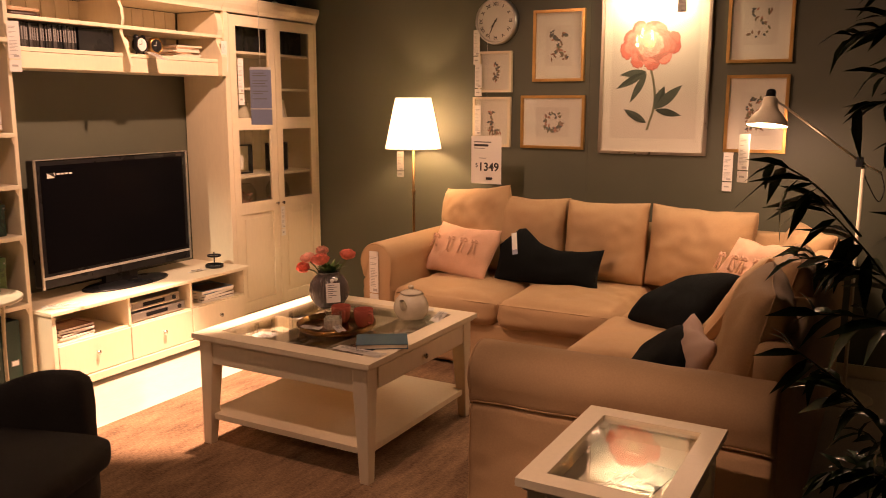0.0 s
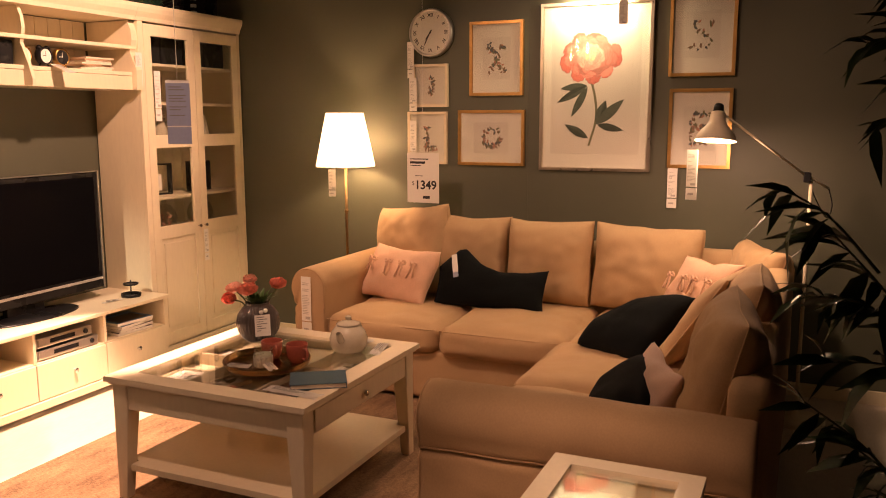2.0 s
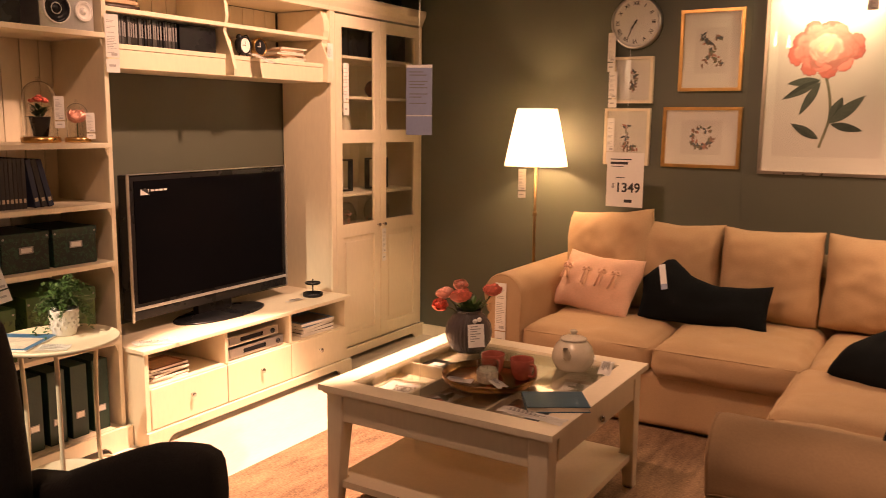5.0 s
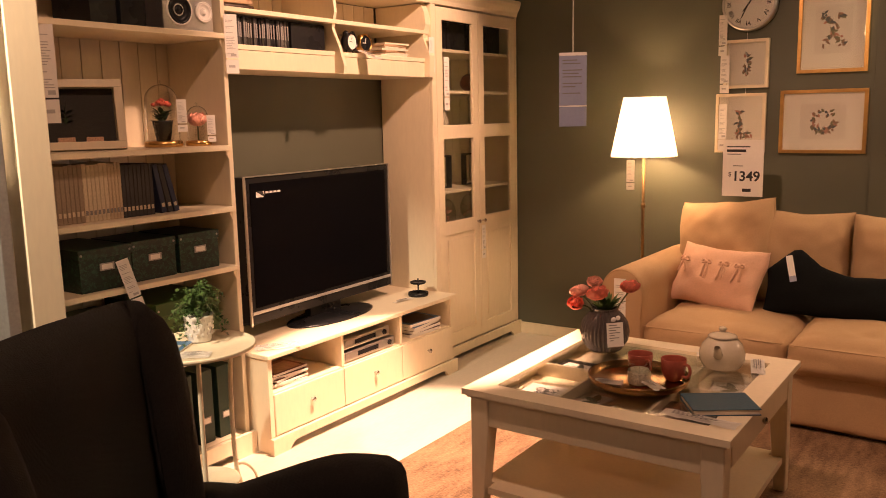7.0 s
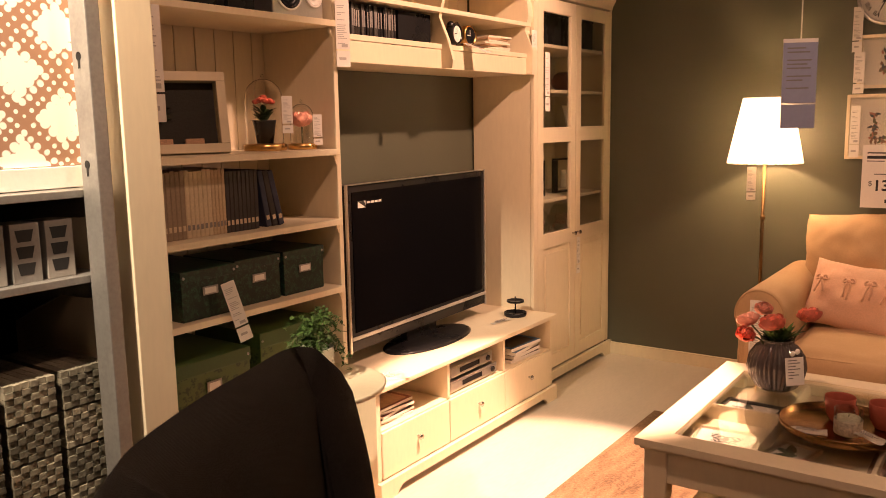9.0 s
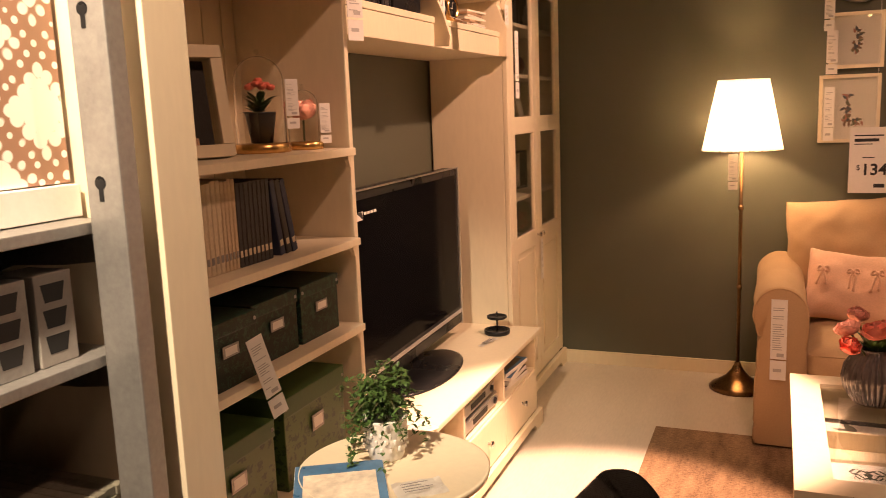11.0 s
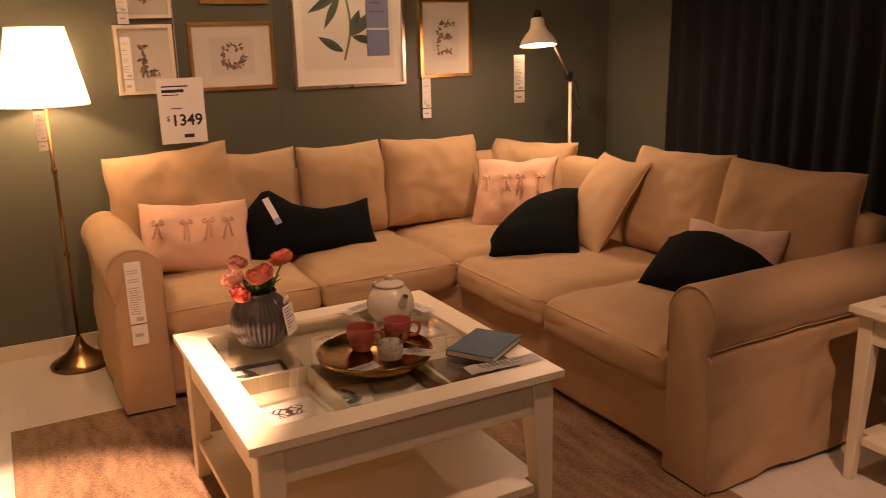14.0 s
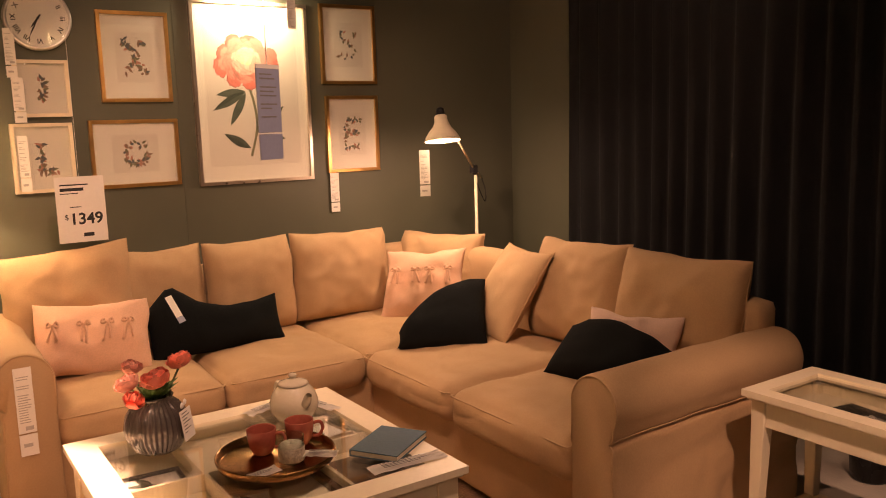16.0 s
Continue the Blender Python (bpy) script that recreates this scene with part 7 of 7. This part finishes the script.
for root, tip, count, size in BRANCH:
    r_, t_ = Vector(root), Vector(tip)
    line = arc([r_, (r_ + t_) / 2 + Vector((0, 0, 0.02)), t_], 8)
    part("twig", tube(line, 0.0032, 6, taper=0.5), STEM, bp)
    for k in range(int(count * 1.4)):
        p_ = line[min(len(line) - 1, int(len(line) * (0.2 + 0.8 * (k + 1) / (count * 1.4))))]
        az = math.degrees(math.atan2((t_ - r_).y, (t_ - r_).x)) + q.uniform(-80, 80)
        put_leaf(p_, az, q.uniform(-45, 40), q.uniform(-50, 50), size * q.uniform(0.45, 0.80))

# ---- ceiling lamp with bare glass bulbs ----
ch = thing("pendant_lamp", "ceiling lamp with three large lit glass bulbs", "ceiling lamp", pose(-2.15, 2.95, 0))
part("canopy", lathe([(0, 2.999), (0.07, 2.999), (0.065, 2.96), (0.02, 2.94), (0, 2.94)], 28), BRASS, ch, "", True)
part("rod", tube([(0, 0, 2.95), (0, 0, 2.30)], 0.006, 8), BRASS, ch)
for (x, y, z) in ((0.125, 0.18, 1.978), (-0.115, -0.22, 1.954), (0.02, 0.10, 2.005)):
    part("arm", tube(arc([(0, 0, 2.34), (x * 0.7, y * 0.7, 2.36), (x, y, 2.30), (x, y, z + 0.24)], 6), 0.005, 8), BRASS, ch)
    part("holder", lathe([(0, z + 0.25), (0.018, z + 0.25), (0.02, z + 0.19), (0.016, z + 0.165), (0, z + 0.165)], 18), BRASS, ch, "", True, pose(x, y, 0))
    g = part("bulb", lathe([(0.016, z + 0.175), (0.022, z + 0.155)] + [(0.082 * math.sin(a), z + 0.082 - 0.082 * math.cos(a)) for a in [math.pi * (0.82 - 0.82 * k / 16) for k in range(17)]], 36), BULB_GLASS, ch, "clear round glass bulb", True, pose(x, y, 0))
    g.visible_shadow = False
    part("filament", lathe([(0, z + 0.05), (0.012, z + 0.055), (0.016, z + 0.08), (0.010, z + 0.12), (0.006, z + 0.15), (0, z + 0.15)], 14), FILAMENT, ch, "glowing filament", True, pose(x, y, 0))

# ---- shop shelving beyond the bookcase ----
part_wall = structure("partition", boxes((WALL_X - 0.1, -3.818, 1.654, 1.762, 0, 2.6), bevel=0.002), WHITE, "white end panel of the display wall")
rk = thing("shop_rack", "grey steel shop rack with slotted upright", "rack", pose(0, 0, 0))
part("upright", boxes((-3.892, -3.820, 1.572, 1.612, 0, 2.6), bevel=0.004), STEEL, rk, "grey slotted steel post")
for z in (1.365, 1.635, 1.905):
    kh = merge(lathe([(0, 0.0008), (0.011, 0.0006), (0.011, 0)], 18), boxes((-0.0045, 0.0045, -0.030, 0.0, 0, 0.0006), bevel=0))
    part("keyhole", kh, BLACK, rk, "dark keyhole slot", False, Matrix.Translation((-3.862, 1.5715, z)) @ pose(0, 0, 0, 90, 0, 0))
for z in (1.30, 1.075, 0.40):
    part("shelf_board", boxes((-4.45, -3.90, 0.35, 1.63, z - 0.02, z), bevel=0.002), STEEL, rk)
    o = [(-4.42, z - 0.021), (-3.905, z - 0.021), (-3.905, z - 0.05), (-3.93, z - 0.075), (-4.02, z - 0.085), (-4.15, z - 0.09), (-4.42, z - 0.20)]
    part("shelf_bracket", prism(o, 0.008, "y", 1.632), STEEL, rk)
part("back_panel", boxes((-4.47, -4.452, 0.35, 1.57, 0.0, 2.6), bevel=0), STEEL, rk)


def fretwork(name):
    """Ivory ground with warm pierced pattern of dotted diamonds."""
    m, nt, b = nodes_of(name)
    n, l = nt.nodes, nt.links
    co = n.new("ShaderNodeTexCoord")
    def calc(op, a, c):
        q = n.new("ShaderNodeMath")
        q.operation = op
        for k, v in enumerate((a, c)):
            if isinstance(v, float):
                q.inputs[k].default_value = v
            elif v is not None:
                l.new(v, q.inputs[k])
        return q.outputs[0]
    mp = n.new("ShaderNodeMapping")
    mp.inputs["Rotation"].default_value = (radians(45), 0, 0)
    l.new(co.outputs["Object"], mp.inputs[0])
    sp = n.new("ShaderNodeSeparateXYZ")
    l.new(mp.outputs[0], sp.inputs[0])
    cell = calc("MAXIMUM", *[calc("ABSOLUTE", calc("SUBTRACT", calc("FRACT", calc("MULTIPLY", sp.outputs[k], 6.2), None), 0.5), None) for k in (1, 2)])
    v = n.new("ShaderNodeTexVoronoi")
    v.inputs["Scale"].default_value, v.inputs["Randomness"].default_value = 40, 0.35
    l.new(mp.outputs[0], v.inputs["Vector"])
    lace = calc("MULTIPLY_ADD", v.outputs["Distance"], 0.42)
    l.new(cell, lace.node.inputs[2])
    small = calc("MULTIPLY_ADD", v.outputs["Distance"], 1.0)
    small.node.inputs[2].default_value = 0.27
    lace = calc("MINIMUM", lace, small)
    r = n.new("ShaderNodeValToRGB")
    r.color_ramp.elements[0].position, r.color_ramp.elements[1].position = 0.50, 0.55
    r.color_ramp.elements[0].color, r.color_ramp.elements[1].color = (0.92, 0.88, 0.80, 1), (0.34, 0.19, 0.12, 1)
    l.new(lace, r.inputs[0])
    l.new(r.outputs[0], b.inputs["Base Color"])
    b.inputs["Roughness"].default_value = 0.6
    return m


lan = thing("patterned_panel", "ivory and rust patterned textile panel on the rack", "textile", pose(0, 0, 0))
part("cloth", boxes((-4.01, -3.995, 0.9, 1.640, 1.36, 2.25), bevel=0.002), fretwork("patterned_cloth"), lan)
part("hem", boxes((-4.012, -3.975, 0.9, 1.640, 1.302, 1.358), bevel=0.002), PAPER, lan)
CARTON = mat("grey_carton", (0.30, 0.28, 0.25), 0.6, vary=0.08, bump=0.004)
BOX_TONES = [mat("box_tone_" + w_, c_, 0.7, vary=0.3, scale=30, bump=0.02, random_by="island") for w_, c_ in (("pale", (0.30, 0.27, 0.20)), ("dull", (0.19, 0.175, 0.13)))]
for k in range(6):
    b = thing("gift_carton", "small grey carton printed with cups on the rack", "box", pose(-3.935, 1.485 - 0.090 * k, 1.0755), "cup cartons")
    part("body", boxes((-0.09, 0, 0, 0.075, 0, 0.15), bevel=0.002), (CARTON, STEEL)[k % 2], b)
    part("cup_print", merge(*[prism([(0.018, 0.02 + 0.042 * r), (0.052, 0.02 + 0.042 * r), (0.060, 0.050 + 0.042 * r), (0.012, 0.050 + 0.042 * r)], 0.0006, "x", 0.0) for r in range(3)]), INK, b)
for i in range(5):
    for j in range(4):
        b = thing("rack_box", "stacked pale woven basket on the lower rack", "basket", pose(-3.93, 1.49 - 0.15 * i, 0.4005 + 0.108 * j), "woven baskets")
        bm = bmesh.new()
        for r in range(6):
            for c in range(6):
                box(bm, -0.30, 0.0, 0.0 + 0.022 * c, 0.0205 + 0.022 * c, 0.002 + 0.017 * r, 0.0175 + 0.017 * r, bevel=0.0) if (r + c) % 2 else box(bm, -0.30, 0.004, 0.0 + 0.022 * c, 0.0205 + 0.022 * c, 0.002 + 0.017 * r, 0.0175 + 0.017 * r, bevel=0.0)
        tagged(part("weave", bm, BOX_TONES[(i + j) % 2], b), kind="stuff")
